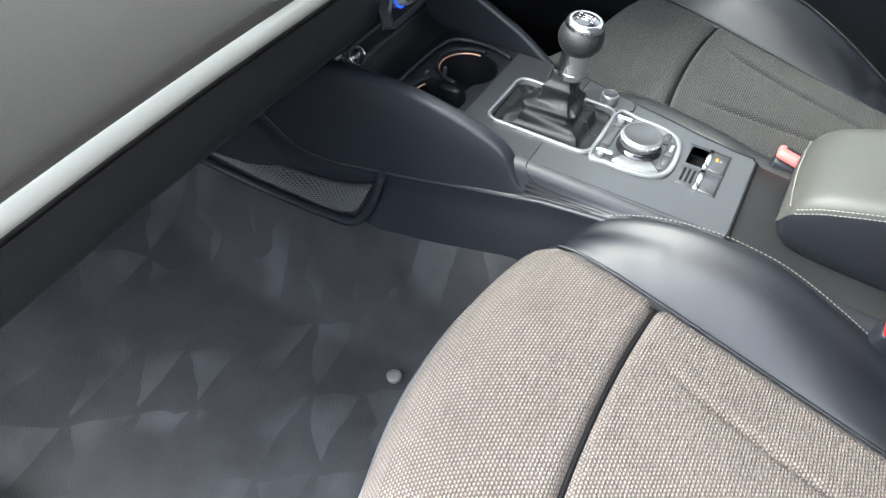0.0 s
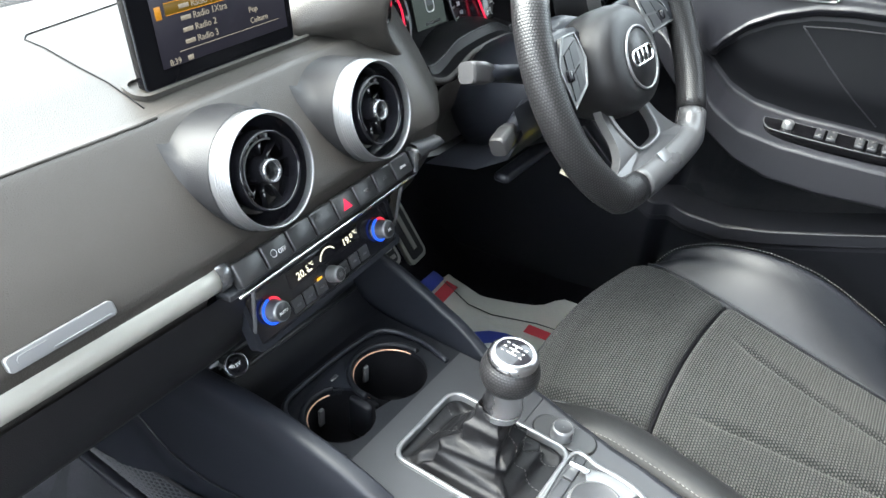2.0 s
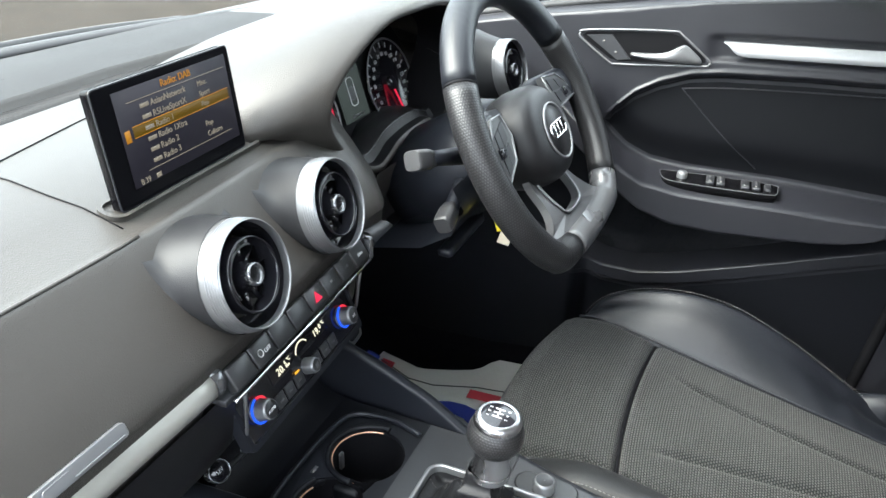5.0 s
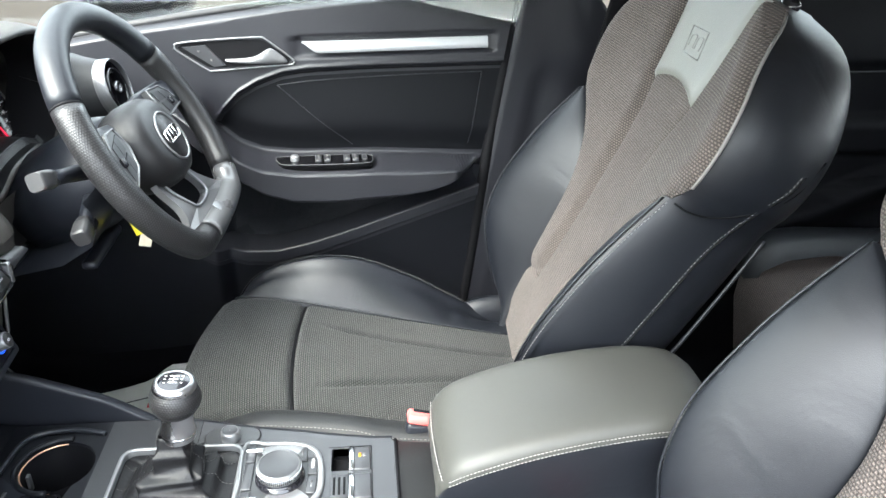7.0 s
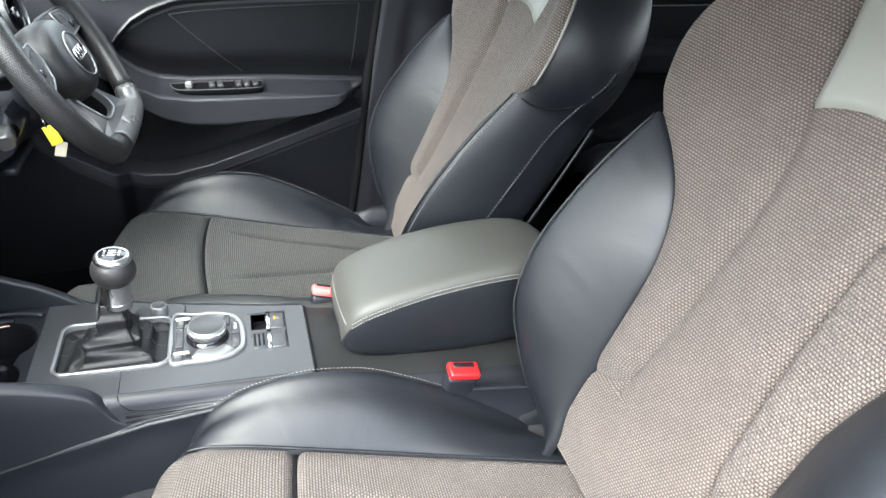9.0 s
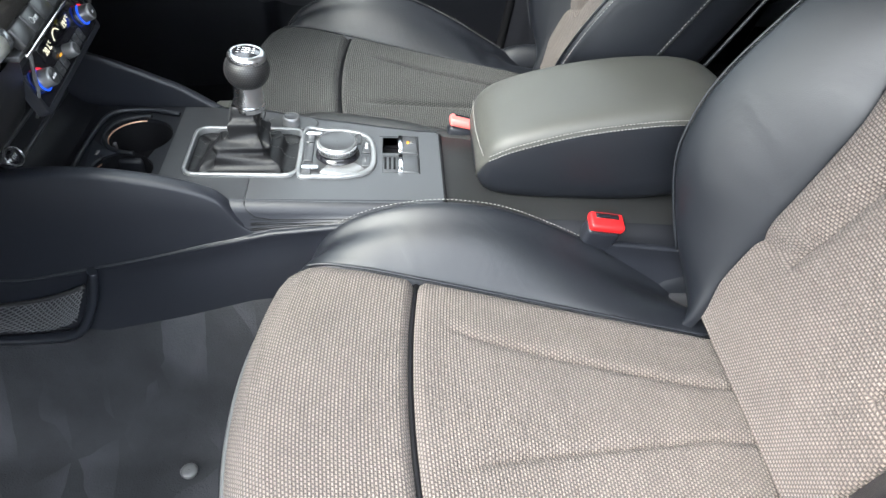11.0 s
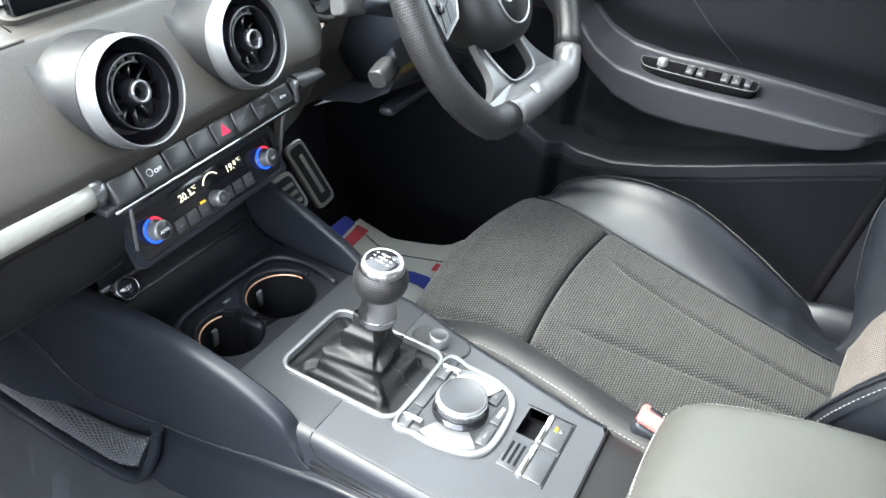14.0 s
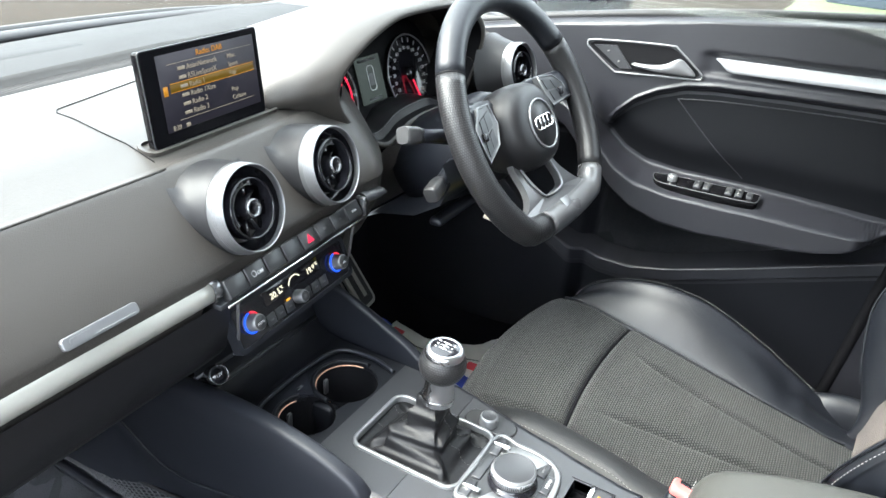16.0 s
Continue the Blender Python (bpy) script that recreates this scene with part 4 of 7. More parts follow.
for s in (-1, 1):
    rows = []
    for k in range(25):
        y = -0.12 - 0.288 * k / 24
        zr = lerp(y, RIDGE)
        h = CT - zr
        rows.append([Vector((s * x, y, z)) for x, z in ((0.101, CT + 0.0005), (0.106, CT - 0.001), (0.1105, CT - 0.005), (0.1135, CT - 0.012), (0.1165, CT - 0.5 * h - 0.006), (0.1205, zr + 0.004), (0.1235, zr + 0.001))])
        if s > 0:
            e = lerp(y, EDGE)
            rows[-1] = [Vector((x, y, z)) for x, z in ((e - 0.002, CT + 0.0005), (e + 0.003, CT - 0.001), (e + 0.0070, CT - 0.005), (e + 0.0095, CT - 0.012), (e + 0.0105, CT - 0.03), (e + 0.011, CT - 0.06), (0.1235, zr - 0.06))]
    bm, _ = sheet(rows)
    part("edge_roll", bm, HARD, con)
    if s > 0:
        continue
    for k in range(7):
        pts = []
        for y in (-0.186, -0.225, -0.27, -0.32, -0.37, -0.405):
            h = CT - lerp(y, RIDGE)
            pts.append((s * (0.1150 + 0.0009 * k), y, CT - 0.020 - (h - 0.024) * k / 7 - 0.0012 * math.sin(40 * y + 2.2 * k)))
        part("rib", tube(curve(pts, 5), 0.0006, 5), DARK, con)
    part("joint", tube([(s * 0.104, JOIN, CT + 0.0002), (s * 0.1075, JOIN, CT - 0.0020), (s * 0.1120, JOIN - 0.003, CT - 0.0080), (s * 0.1145, JOIN - 0.012, CT - 0.0160), (s * 0.1155, -0.21, CT - 0.0185), (s * 0.1158, -0.30, CT - 0.0165), (s * 0.1150, -0.40, CT - 0.0160)], 0.0007, 5), DARK, con)
# front step of the cupholder tray and the cubby
part("tray_wall", tube(curve([(-0.085, -0.07, CT + 0.003), (-0.088, -0.02, CT + 0.004), (-0.075, 0.018, CT + 0.004), (-0.04, 0.026, CT + 0.004), (0.04, 0.024, CT + 0.004), (0.078, 0.012, CT + 0.004), (0.088, -0.03, CT + 0.003), (0.080, -0.07, CT + 0.002)], 6), 0.0030, 8), HARD, con)
part("divider", plate([(q.x, q.y) for q in curve([(-0.052, 0.010, 0), (-0.030, 0.016, 0), (0.004, 0.020, 0), (0.020, 0.022, 0), (0.008, 0.008, 0), (-0.001, -0.010, 0), (-0.006, -0.016, 0), (-0.011, -0.010, 0), (-0.022, 0.004, 0), (-0.038, 0.008, 0)], 4, True)], [], 0.006, Matrix.Translation((-0.004, 0.0, CT + 0.0015))), HARD, con)
part("divider", box(0.020, 0.030, 0.050, (-0.0105, -0.030, CT - 0.030), 0.004), DOORLOW, con)
part("symbol", box(0.010, 0.004, 0.0003, (-0.012, 0.009, CT + 0.0018), 0), GREYP, con)
for cx, cy, cr_ in CUPS:
    c = part("cup_well", lathe([(cr_ + 0.0005, 0.0), (cr_ - 0.0005, -0.01), (cr_ - 0.002, -0.07), (cr_ - 0.006, -0.075), (0.0005, -0.075)], Matrix.Translation((cx, cy, CT)), 40), DARK, con)
    a0, a1 = (2, 187) if cx > 0 else (62, 187)
    pts = [(cx + (cr_ - 0.0006) * math.cos(radians(a)), cy + (cr_ - 0.0006) * math.sin(radians(a)), CT - 0.0030) for a in range(a0, a1 + 1, 5)]
    part("copper_rim", tube(pts, 0.0009, 6), COPPER, c)
    pts = [(cx + (cr_ + 0.0035) * math.cos(radians(a)), cy + (cr_ + 0.0035) * math.sin(radians(a)), CT + 0.0010) for a in range(a0 - 8, a1 + 1, 5)]
    part("well_lip", tube(pts, 0.0034, 8), DOORLOW, c)
    part("grip_tab", box(0.007, 0.004, 0.022, (cx + 0.004, cy + cr_ - 0.003, CT - 0.026), 0.0012), GREYP, c)
part("rubber_tongue", box(0.020, 0.016, 0.004, (0.004, -0.064, CT - 0.012), 0.0015), RUBBER, con)
# cubby back wall with two ribs
rows = [[Vector((x, y, z)) for y, z in ((0.030, CT - 0.002), (0.055, CT + 0.002), (0.072, CT + 0.012), (0.085, CT + 0.035), (0.088, CT + 0.075), (0.075, CT + 0.112), (0.05, CT + 0.125))] for x in (-0.105, -0.05, 0, 0.05, 0.105)]
bm, _ = sheet(rows)
part("cubby_wall", bm, DOORLOW, con)
for y, z, r in ((0.0775, CT + 0.020, 0.0035), (0.0865, CT + 0.040, 0.003)):
    part("cubby_rib", tube([(-0.104, y, z), (0.104, y, z)], r, 8), SATIN, con)
# small round socket by the cubby
sock = turned(thing("power_socket", "small round socket with a chrome bezel", "socket"))
m = frame_to((-0.078, 0.070, 0.710), (-0.25, -0.78, 0.57))
part("bezel", lathe([(0.0125, -0.02), (0.0125, 0.0), (0.0115, 0.003), (0.0106, 0.003), (0.0098, 0.0)], m, 32), ENDM, sock)
c = part("cap", lathe([(0.0098, -0.002), (0.0094, 0.002), (0.0005, 0.0024)], m, 28), SHINE, sock)
words("12V", 0.0052, m @ Matrix.Translation((0, -0.0018, 0.0026)), PRINT, c, align="CENTER")

# gear lever
gear = thing("gear_lever", "manual gear lever with a leather gaiter and chrome-topped knob", "gear lever", (CX, 0, 0))
def silver_frame(outer, inner, z, h):
    """A raised metal band with a soft top between two outlines of equal count."""
    mid = lambda k: [Vector((a[0] + (b[0] - a[0]) * k, a[1] + (b[1] - a[1]) * k, 0)) for a, b in zip(outer, inner)]
    rows = [[q + Vector((0, 0, z + dz)) for q in mid(k)] for k, dz in ((0, -0.003), (0, h * 0.6), (0.15, h), (0.85, h), (1, h * 0.6), (1, -0.010))]
    bm, _ = sheet(rows, True)
    bmesh.ops.recalc_face_normals(bm, faces=bm.faces)
    return bm


part("frame", silver_frame(rrect(FW, FH, 0.017, 7, FX, FY), rrect(FW - 0.009, FH - 0.009, 0.013, 7, FX, FY), CT, 0.0042), ALU, gear, "silver frame")
GW, GH = FW - 0.009, FH - 0.009
PROF = ((0.0, 1.00, -0.004), (0.05, 0.985, -0.008), (0.14, 0.93, -0.008), (0.26, 0.82, -0.001), (0.38, 0.72, 0.008), (0.48, 0.63, 0.017), (0.57, 0.545, 0.027), (0.66, 0.475, 0.038), (0.75, 0.42, 0.050), (0.84, 0.385, 0.058), (0.92, 0.360, 0.0635), (0.97, 0.350, 0.066), (1.0, 0.325, 0.067))
rows = []
for i in range(41):
    u = i / 40
    f = smooth(u, [(a, b) for a, b, c in PROF])
    z = smooth(u, [(a, c) for a, b, c in PROF])
    rnd = step(0.04, 0.50, u)
    ring = []
    for (x, y) in rrect(GW, GH, 0.013, 20):
        a = math.atan2(y / GH, x / GW)
        cx2, cy2 = 0.5 * GW * math.cos(a) * 1.02, 0.5 * GW * math.sin(a) * 1.02
        bx_, by_ = (x + (cx2 - x) * rnd) * f, (y + (cy2 - y) * rnd) * f
        q = Vector((bx_, by_, z))
        amp = 0.0150 * math.sin(math.pi * min(1.0, u * 1.05)) ** 0.8 * (1 - 0.72 * step(0.62, 0.92, u))
        n1 = noise.noise(q * 44 + Vector((3.1, 0.7, 1.9)))
        n2 = 1 - 3.0 * abs(noise.noise(q * 38 + Vector((7.7, 2.3, 5.1))))
        n3 = noise.noise(q * 85)
        fold = amp * (0.45 * n1 + 0.50 * n2 + 0.16 * n3 + 0.34 * math.sin(7 * a + 5 * n1 + 3 * u))
        pull = 0.006 * math.exp(-((a + 1.95) / 0.16) ** 2) * step(0.25, 0.5, u) * (1 - step(0.7, 0.95, u))
        w = Vector((math.cos(a), math.sin(a), 0))
        q = q + w * (fold * (0.35 + 0.65 * rnd) + pull) + Vector((0, 0, fold * (1 - 0.5 * rnd)))
        ring.append(Vector((q.x + FX + 0.006 * rnd * u, q.y + FY - 0.005 * rnd, CT + q.z)))
    rows.append(ring)
bm, _ = sheet(rows, True)
soften(part("gaiter", bm, GAITER, gear, "creased black leather gaiter"), 1)
count = len(rows[0])
for a0 in (math.pi / 2, -math.pi / 2):
    best = min(range(count), key=lambda k: abs(math.atan2(rows[0][k].y - FY, rows[0][k].x - FX) - a0))
    for off in (-1, 1):
        line = [rows[i][best].lerp(rows[i][(best + off) % count], 0.5) + Vector((0, 0.0012 * (1 if a0 > 0 else -1), 0.0010)) for i in range(4, 36)]
        part("stitching", stitches(curve(line, 2), 0.0042, 0.0025, 0.0004), DIMTHREAD, gear)
kx, ky = 0.002, -0.173
mk = Matrix.Translation((kx, ky, CT)) @ Matrix.Rotation(radians(4), 4, "X")
part("collar", lathe([(0.0182, 0.060), (0.0184, 0.067), (0.0174, 0.071), (0.0166, 0.077), (0.0163, 0.086), (0.0162, 0.097)], mk, 32), COLLAR, gear)
part("release", lathe([(0.0184, 0.0655), (0.0192, 0.0668), (0.0184, 0.0682)], mk, 32), CHROME, gear)
knob = part("knob", lathe([(0.0262 * math.cos(radians(b)), 0.1105 + 0.0240 * math.sin(radians(b))) for b in (-58, -50, -40, -30, -20, -10, 0, 10, 20, 28, 34)], mk, 48), RIMLEA, gear, "dimpled black leather ball")
part("chrome_top", lathe([(0.0217, 0.1238), (0.0221, 0.1262), (0.0213, 0.1292), (0.0196, 0.1316), (0.0172, 0.1328), (0.0160, 0.1322)], mk, 48), COLLAR, knob)
part("badge", lathe([(0.0162, 0.1322), (0.011, 0.1338), (0.0005, 0.1344)], mk, 32), SHINE, knob)
for x in (-0.0066, 0, 0.0066):
    part("pattern", box(0.0009, 0.009, 0.0006, (x * 0.8, 0, 0.1342), 0, m=mk), PRINT, knob)
    for y, n_ in ((0.0075, {-0.0066: "1", 0: "3", 0.0066: "5"}[x]), (-0.0095, {-0.0066: "2", 0: "4", 0.0066: "6"}[x])):
        words(n_, 0.0036, mk @ Matrix.Translation((x * 0.85, y, 0.1340)), PRINT, knob, align="CENTER")
part("pattern", box(0.0114, 0.0009, 0.0006, (0, 0, 0.1342), 0, m=mk), PRINT, knob)

# control dial unit
mmi = thing("control_unit", "silver rotary control dial in a silver surround", "control dial", (CX, 0, 0))
shape = [(-0.058, FY - FH / 2 + 0.001, 0), (-0.015, FY - FH / 2 + 0.001, 0), (0.0495, FY - FH / 2 + 0.001, 0), (0.0490, -0.262, 0), (0.0465, -0.296, 0), (0.033, -0.320, 0), (0.004, -0.3285, 0), (-0.034, -0.328, 0), (-0.052, -0.314, 0), (-0.0595, -0.285, 0), (-0.0595, -0.258, 0)]
out = [(q.x, q.y) for q in curve(shape, 5, True)]
inn = [(-0.006 + (x + 0.006) * 0.905, -0.2785 + (y + 0.2785) * (0.86 if y < -0.2785 else 0.93)) for x, y in out]
part("surround", silver_frame(out, inn, CT, 0.0040), ALU, mmi)
part("base", plate(inn, [], 0.002, Matrix.Translation((0, 0, CT + 0.0018))), BUTTON, mmi)
DX, DY = -0.0075, -0.2810
md = Matrix.Translation((DX, DY, CT))
part("collar", lathe([(0.0275, 0.0018), (0.0268, 0.0040), (0.0240, 0.0055), (0.0228, 0.0075), (0.0228, 0.010)], md, 56), SHINE, mmi)
d = part("dial", lathe([(0.0215, 0.008), (0.0240, 0.0092), (0.0243, 0.0110), (0.0243, 0.0185), (0.0236, 0.0205), (0.0218, 0.0212)], md, 64), ALU, mmi, "knurled aluminium dial")
part("pad", lathe([(0.0219, 0.0211), (0.0205, 0.0204), (0.0005, 0.0204)], md, 48), SATIN, d)
for k in range(72):
    a = 2 * math.pi * k / 72
    part("knurl", box(0.0008, 0.0010, 0.0068, (0.0243, 0, 0.0148), 0, m=md @ Matrix.Rotation(a, 4, "Z")), COLLAR, d)


def petal(a0, a1, r0, r1, name="petal"):
    """A polished quarter segment beside the dial, sloping down to it."""
    n = 10
    rows = []
    for r, z in ((r0, 0.0022), (r0 + 0.004, 0.0040), (r1 - 0.002, 0.0052), (r1, 0.0040), (r1, 0.0015)):
        row = []
        for k in range(n + 1):
            a = radians(a0 + (a1 - a0) * k / n)
            row.append(Vector((max(-0.0555, min(0.0445, DX + r * math.cos(a))), max(-0.3215, min(-0.2500, DY + r * math.sin(a) * 1.05)), CT + z)))
        rows.append(row)
    bm, _ = sheet(rows)
    bmesh.ops.recalc_face_normals(bm, faces=bm.faces)
    return part(name, bm, ALU, mmi, "polished silver wedge")


petal(-28, 32, 0.0275, 0.0500)
petal(158, 222, 0.0275, 0.0480)
for x, w in ((0.031, 0.030), (-0.043, 0.026)):
    part("key", box(w, 0.0105, 0.003, (x, -0.2455, CT + 0.0026), 0.0010), SATIN, mmi)
part("key", box(0.040, 0.0105, 0.003, (-0.0065, -0.2455, CT + 0.0026), 0.0010), SATIN, mmi)
for x in (0.0315, -0.0435):
    part("toggle", box(0.0055, 0.0215, 0.006, (x, -0.2495, CT + 0.0055), 0.0022, 3), CHROME, mmi)
for x0_, x1_, y0_, y1_ in ((-0.036, -0.009, -0.3215, -0.3105), (-0.007, 0.020, -0.3215, -0.3105), (0.014, 0.037, -0.3095, -0.2985)):
    b = part("key", box(x1_ - x0_, y1_ - y0_, 0.003, ((x0_ + x1_) / 2, (y0_ + y1_) / 2, CT + 0.0024), 0.0012), SATIN, mmi)
    part("bar", box(0.010, 0.0022, 0.0003, ((x0_ + x1_) / 2, (y0_ + y1_) / 2, CT + 0.0040), 0), GREYP, b)
words("MENU", 0.0050, Matrix.Translation((0.001, -0.3180, CT + 0.0041)), PRINT, mmi)
vol = thing("volume_knob", "small round silver volume knob", "knob", (CX, 0, 0))
part("pod", loft([[Vector((0.064 + x * k, -0.219 + y * k, CT + z)) for x, y in rrect(0.030, 0.066, 0.014)] for z, k in ((0, 1), (0.0012, 1), (0.0020, 0.94))]), BUTTON, vol)
mv = Matrix.Translation((0.0605, -0.2175, CT + 0.002))
part("knob", lathe([(0.0112, 0), (0.0110, 0.0095), (0.0102, 0.0118), (0.0088, 0.0122)], mv, 36), ALU, vol)
part("cap", lathe([(0.0089, 0.0121), (0.0080, 0.0116), (0.0005, 0.0116)], mv, 28), SATIN, vol)
# parking brake and hold switches
epb = thing("parking_brake_switch", "parking brake and hold switches with silver keys", "switches", (CX, 0, 0))
EX = 0.016
part("pocket", loft([[Vector((EX + x, -0.347 + y, CT - z)) for x, y in rrect(0.036, 0.021, 0.002, 3)] for z in (0.0, 0.018)], cap=False), DARK, epb)
part("pocket_floor", plate(rrect(0.036, 0.021, 0.002, 3, EX, -0.347), [], 0.001, Matrix.Translation((0, 0, CT - 0.017))), DARK, epb)
part("brake_key", box(0.0375, 0.020, 0.006, (EX, -0.3715, CT - 0.0010), 0.002), SATIN, epb)
part("silver_edge", box(0.038, 0.006, 0.0065, (EX, -0.3595, CT + 0.0005), 0.0012), CHROME, epb)
part("lamp", box(0.006, 0.003, 0.0004, (EX + 0.004, -0.369, CT + 0.0022), 0), AMBER, epb)
part("lamp", box(0.005, 0.004, 0.0004, (EX + 0.004, -0.374, CT + 0.0022), 0), GREYP, epb)
part("hold_key", box(0.0375, 0.020, 0.006, (EX - 0.0425, -0.3715, CT - 0.0010), 0.002), SATIN, epb)
part("silver_edge", box(0.038, 0.006, 0.0065, (EX - 0.0425, -0.3595, CT + 0.0005), 0.0012), CHROME, epb)
part("slot_block", box(0.036, 0.0195, 0.004, (EX - 0.0425, -0.3465, CT - 0.0008), 0.0008), SATIN, epb)
part("gap", box(0.084, 0.0012, 0.0006, (EX - 0.021, -0.3825, CT + 0.0002), 0.0002), DARK, epb)
part("gap", box(0.0012, 0.050, 0.0006, (EX + 0.0205, -0.358, CT + 0.0002), 0.0002), DARK, epb)
for k in range(3):
    part("slot", box(0.026, 0.0028, 0.0012, (EX - 0.042, -0.3405 - 0.0056 * k, CT + 0.0010), 0.0003), DARK, epb)

# rear of the console and armrest
rows = []
for y, z in ((-0.408, CT - 0.002), (-0.414, CT - 0.004), (-0.420, CT - 0.006), (-0.50, CT - 0.014), (-0.70, CT - 0.024), (-0.95, CT - 0.05)):
    rows.append([Vector((x, y, z + dz)) for x, dz in ((-0.122, -0.05), (-0.119, -0.022), (-0.108, -0.006), (-0.092, 0.0), (0.0, 0.001), (0.045, 0.0), (0.053, -0.006), (0.060, -0.022), (0.062, -0.10))])
part("rear_cover", sheet(rows)[0], DOORLOW, con)
part("rear_lid", sheet([[q + Vector((0, 0, 0.0012)) for q in r[2:7]] for r in rows])[0], SOFTGREY, con, "grey soft plastic top")
part("joint", tube([(-0.119, -0.411, CT - 0.03), (-0.112, -0.411, CT - 0.012), (-0.10, -0.411, CT - 0.001), (0.044, -0.411, CT - 0.001), (0.052, -0.411, CT - 0.006)], 0.0022, 6), DARK, con)

arm = thing("armrest", "centre armrest with a pale grey leather top and black sides", "armrest")


def arm_ring(y, w, zt, zb):
    pts = []
    for x, z in ((-w, zb + 0.012), (-w - 0.003, (zb + zt) / 2), (-w - 0.002, zt - 0.020), (-w + 0.001, zt - 0.009), (-w + 0.009, zt - 0.0015), (-w * 0.5, zt + 0.0005), (0, zt + 0.001)):
        pts.append((x, z))
    full = pts + [(-x, z) for x, z in reversed(pts[:-1])] + [(w - 0.012, zb), (-w + 0.012, zb)]
    return [Vector((x + 0.001, y, z)) for x, z in full]


rows = [arm_ring(y, w, zt, zb) for y, w, zt, zb in ((-0.450, 0.052, 0.690, 0.668), (-0.453, 0.064, 0.710, 0.658), (-0.464, 0.071, 0.727, 0.650), (-0.49, 0.074, 0.741, 0.644), (-0.56, 0.075, 0.763, 0.640), (-0.64, 0.074, 0.776, 0.640), (-0.70, 0.072, 0.779, 0.645), (-0.735, 0.066, 0.776, 0.655), (-0.752, 0.055, 0.764, 0.68), (-0.757, 0.040, 0.745, 0.70))]
soften(part("body", loft(rows), LEATHER, arm, "black leather side"), 1)
top_rows = []
for y, w, zt in ((-0.4495, 0.050, 0.686), (-0.4525, 0.0635, 0.709), (-0.4635, 0.071, 0.727), (-0.49, 0.074, 0.741), (-0.56, 0.075, 0.763), (-0.64, 0.074, 0.776), (-0.70, 0.072, 0.779), (-0.735, 0.066, 0.776), (-0.7525, 0.055, 0.764)):
    half_ = [(-w - 0.0020, zt - 0.0170), (-w - 0.0012, zt - 0.0120), (-w + 0.0016, zt - 0.0060), (-w + 0.0075, zt - 0.0005), (-w + 0.020, zt + 0.0016), (-w * 0.4, zt + 0.0025), (0, zt + 0.0028)]
    top_rows.append([Vector((x + 0.001, y, z)) for x, z in half_ + [(-x, z) for x, z in reversed(half_[:-1])]])
bm, _ = sheet(top_rows)
bmesh.ops.recalc_face_normals(bm, faces=bm.faces)
soften(part("pad", bm, ARMLEA, arm, "pale grey leather top"), 1)
for s in (-1, 1):
    for dz in (0.0, -0.006):
        pts = [Vector((s * (w + 0.0012) + 0.001, y, zt - 0.0125 + dz)) for y, w, zt in ((-0.462, 0.069, 0.724), (-0.49, 0.074, 0.741), (-0.56, 0.075, 0.763), (-0.64, 0.074, 0.776), (-0.70, 0.072, 0.779), (-0.73, 0.067, 0.777))]
        part("stitching", stitches(curve(pts, 6), 0.0042, 0.0034, 0.0007, (s * 0.0012, 0, 0)), THREAD, arm)
pts = [Vector((x, -0.4525 - 0.9 * x * x, 0.709)) for x in (-0.064, -0.04, 0, 0.04, 0.064)]
part("stitching", stitches(curve(pts, 6), 0.005, 0.0035, 0.0006, (0, 0.002, 0)), THREAD, arm)

# elastic net pocket on the tunnel
net = thing("net_pocket", "black elastic net pocket on the tunnel side", "net pocket", (0.008, -0.008, 0))
edge = curve([(-0.136, 0.34, 0.503), (-0.136, 0.281, 0.506), (-0.136, 0.191, 0.517), (-0.136, 0.105, 0.530), (-0.137, 0.060, 0.542), (-0.138, 0.022, 0.560)], 7)
bot = curve([(-0.153, 0.34, 0.500), (-0.153, 0.281, 0.501), (-0.154, 0.200, 0.498), (-0.154, 0.131, 0.499), (-0.153, 0.075, 0.500), (-0.149, 0.040, 0.512)], 7)
part("hem", tube(edge, 0.0028, 8), RUBBER, net)
part("end_bar", tube(curve([(-0.137, 0.008, 0.584), (-0.139, 0.011, 0.566), (-0.145, 0.020, 0.530), (-0.152, 0.042, 0.496), (-0.155, 0.090, 0.489), (-0.155, 0.20, 0.484), (-0.155, 0.30, 0.486), (-0.155, 0.34, 0.488)], 6), 0.0085, 8, flat=0.7), HARD, net)
bm = bmesh.new()
n1, n2 = 30, 8
for d in (1, -1):
    for k in range(-n2 * 2, n1 + n2 * 2):
        pts = []
        for j in range(n2 + 1):
            i = k + d * j * 1.0
            if 0 <= i <= n1:
                q = i / n1 * (len(edge) - 1)
                i0 = min(int(q), len(edge) - 2)
                a = edge[i0].lerp(edge[i0 + 1], q - i0)
                c = bot[i0].lerp(bot[i0 + 1], q - i0)
                pts.append(a.lerp(c, j / n2) + Vector((-0.004 * math.sin(math.pi * j / n2), 0, 0)))
        if len(pts) > 2:
            tube(pts, 0.0008, 4, bm=bm)
part("netting", bm, NETM, net)
clip = thing("carpet_clip", "round black carpet fastener", "fastener")
part("head", lathe([(0.010, 0.0), (0.011, 0.004), (0.009, 0.007), (0.004, 0.006), (0.0005, 0.006)], Matrix.Translation((-0.247, -0.095, FLOOR + 0.002)), 24), GREYP, clip)


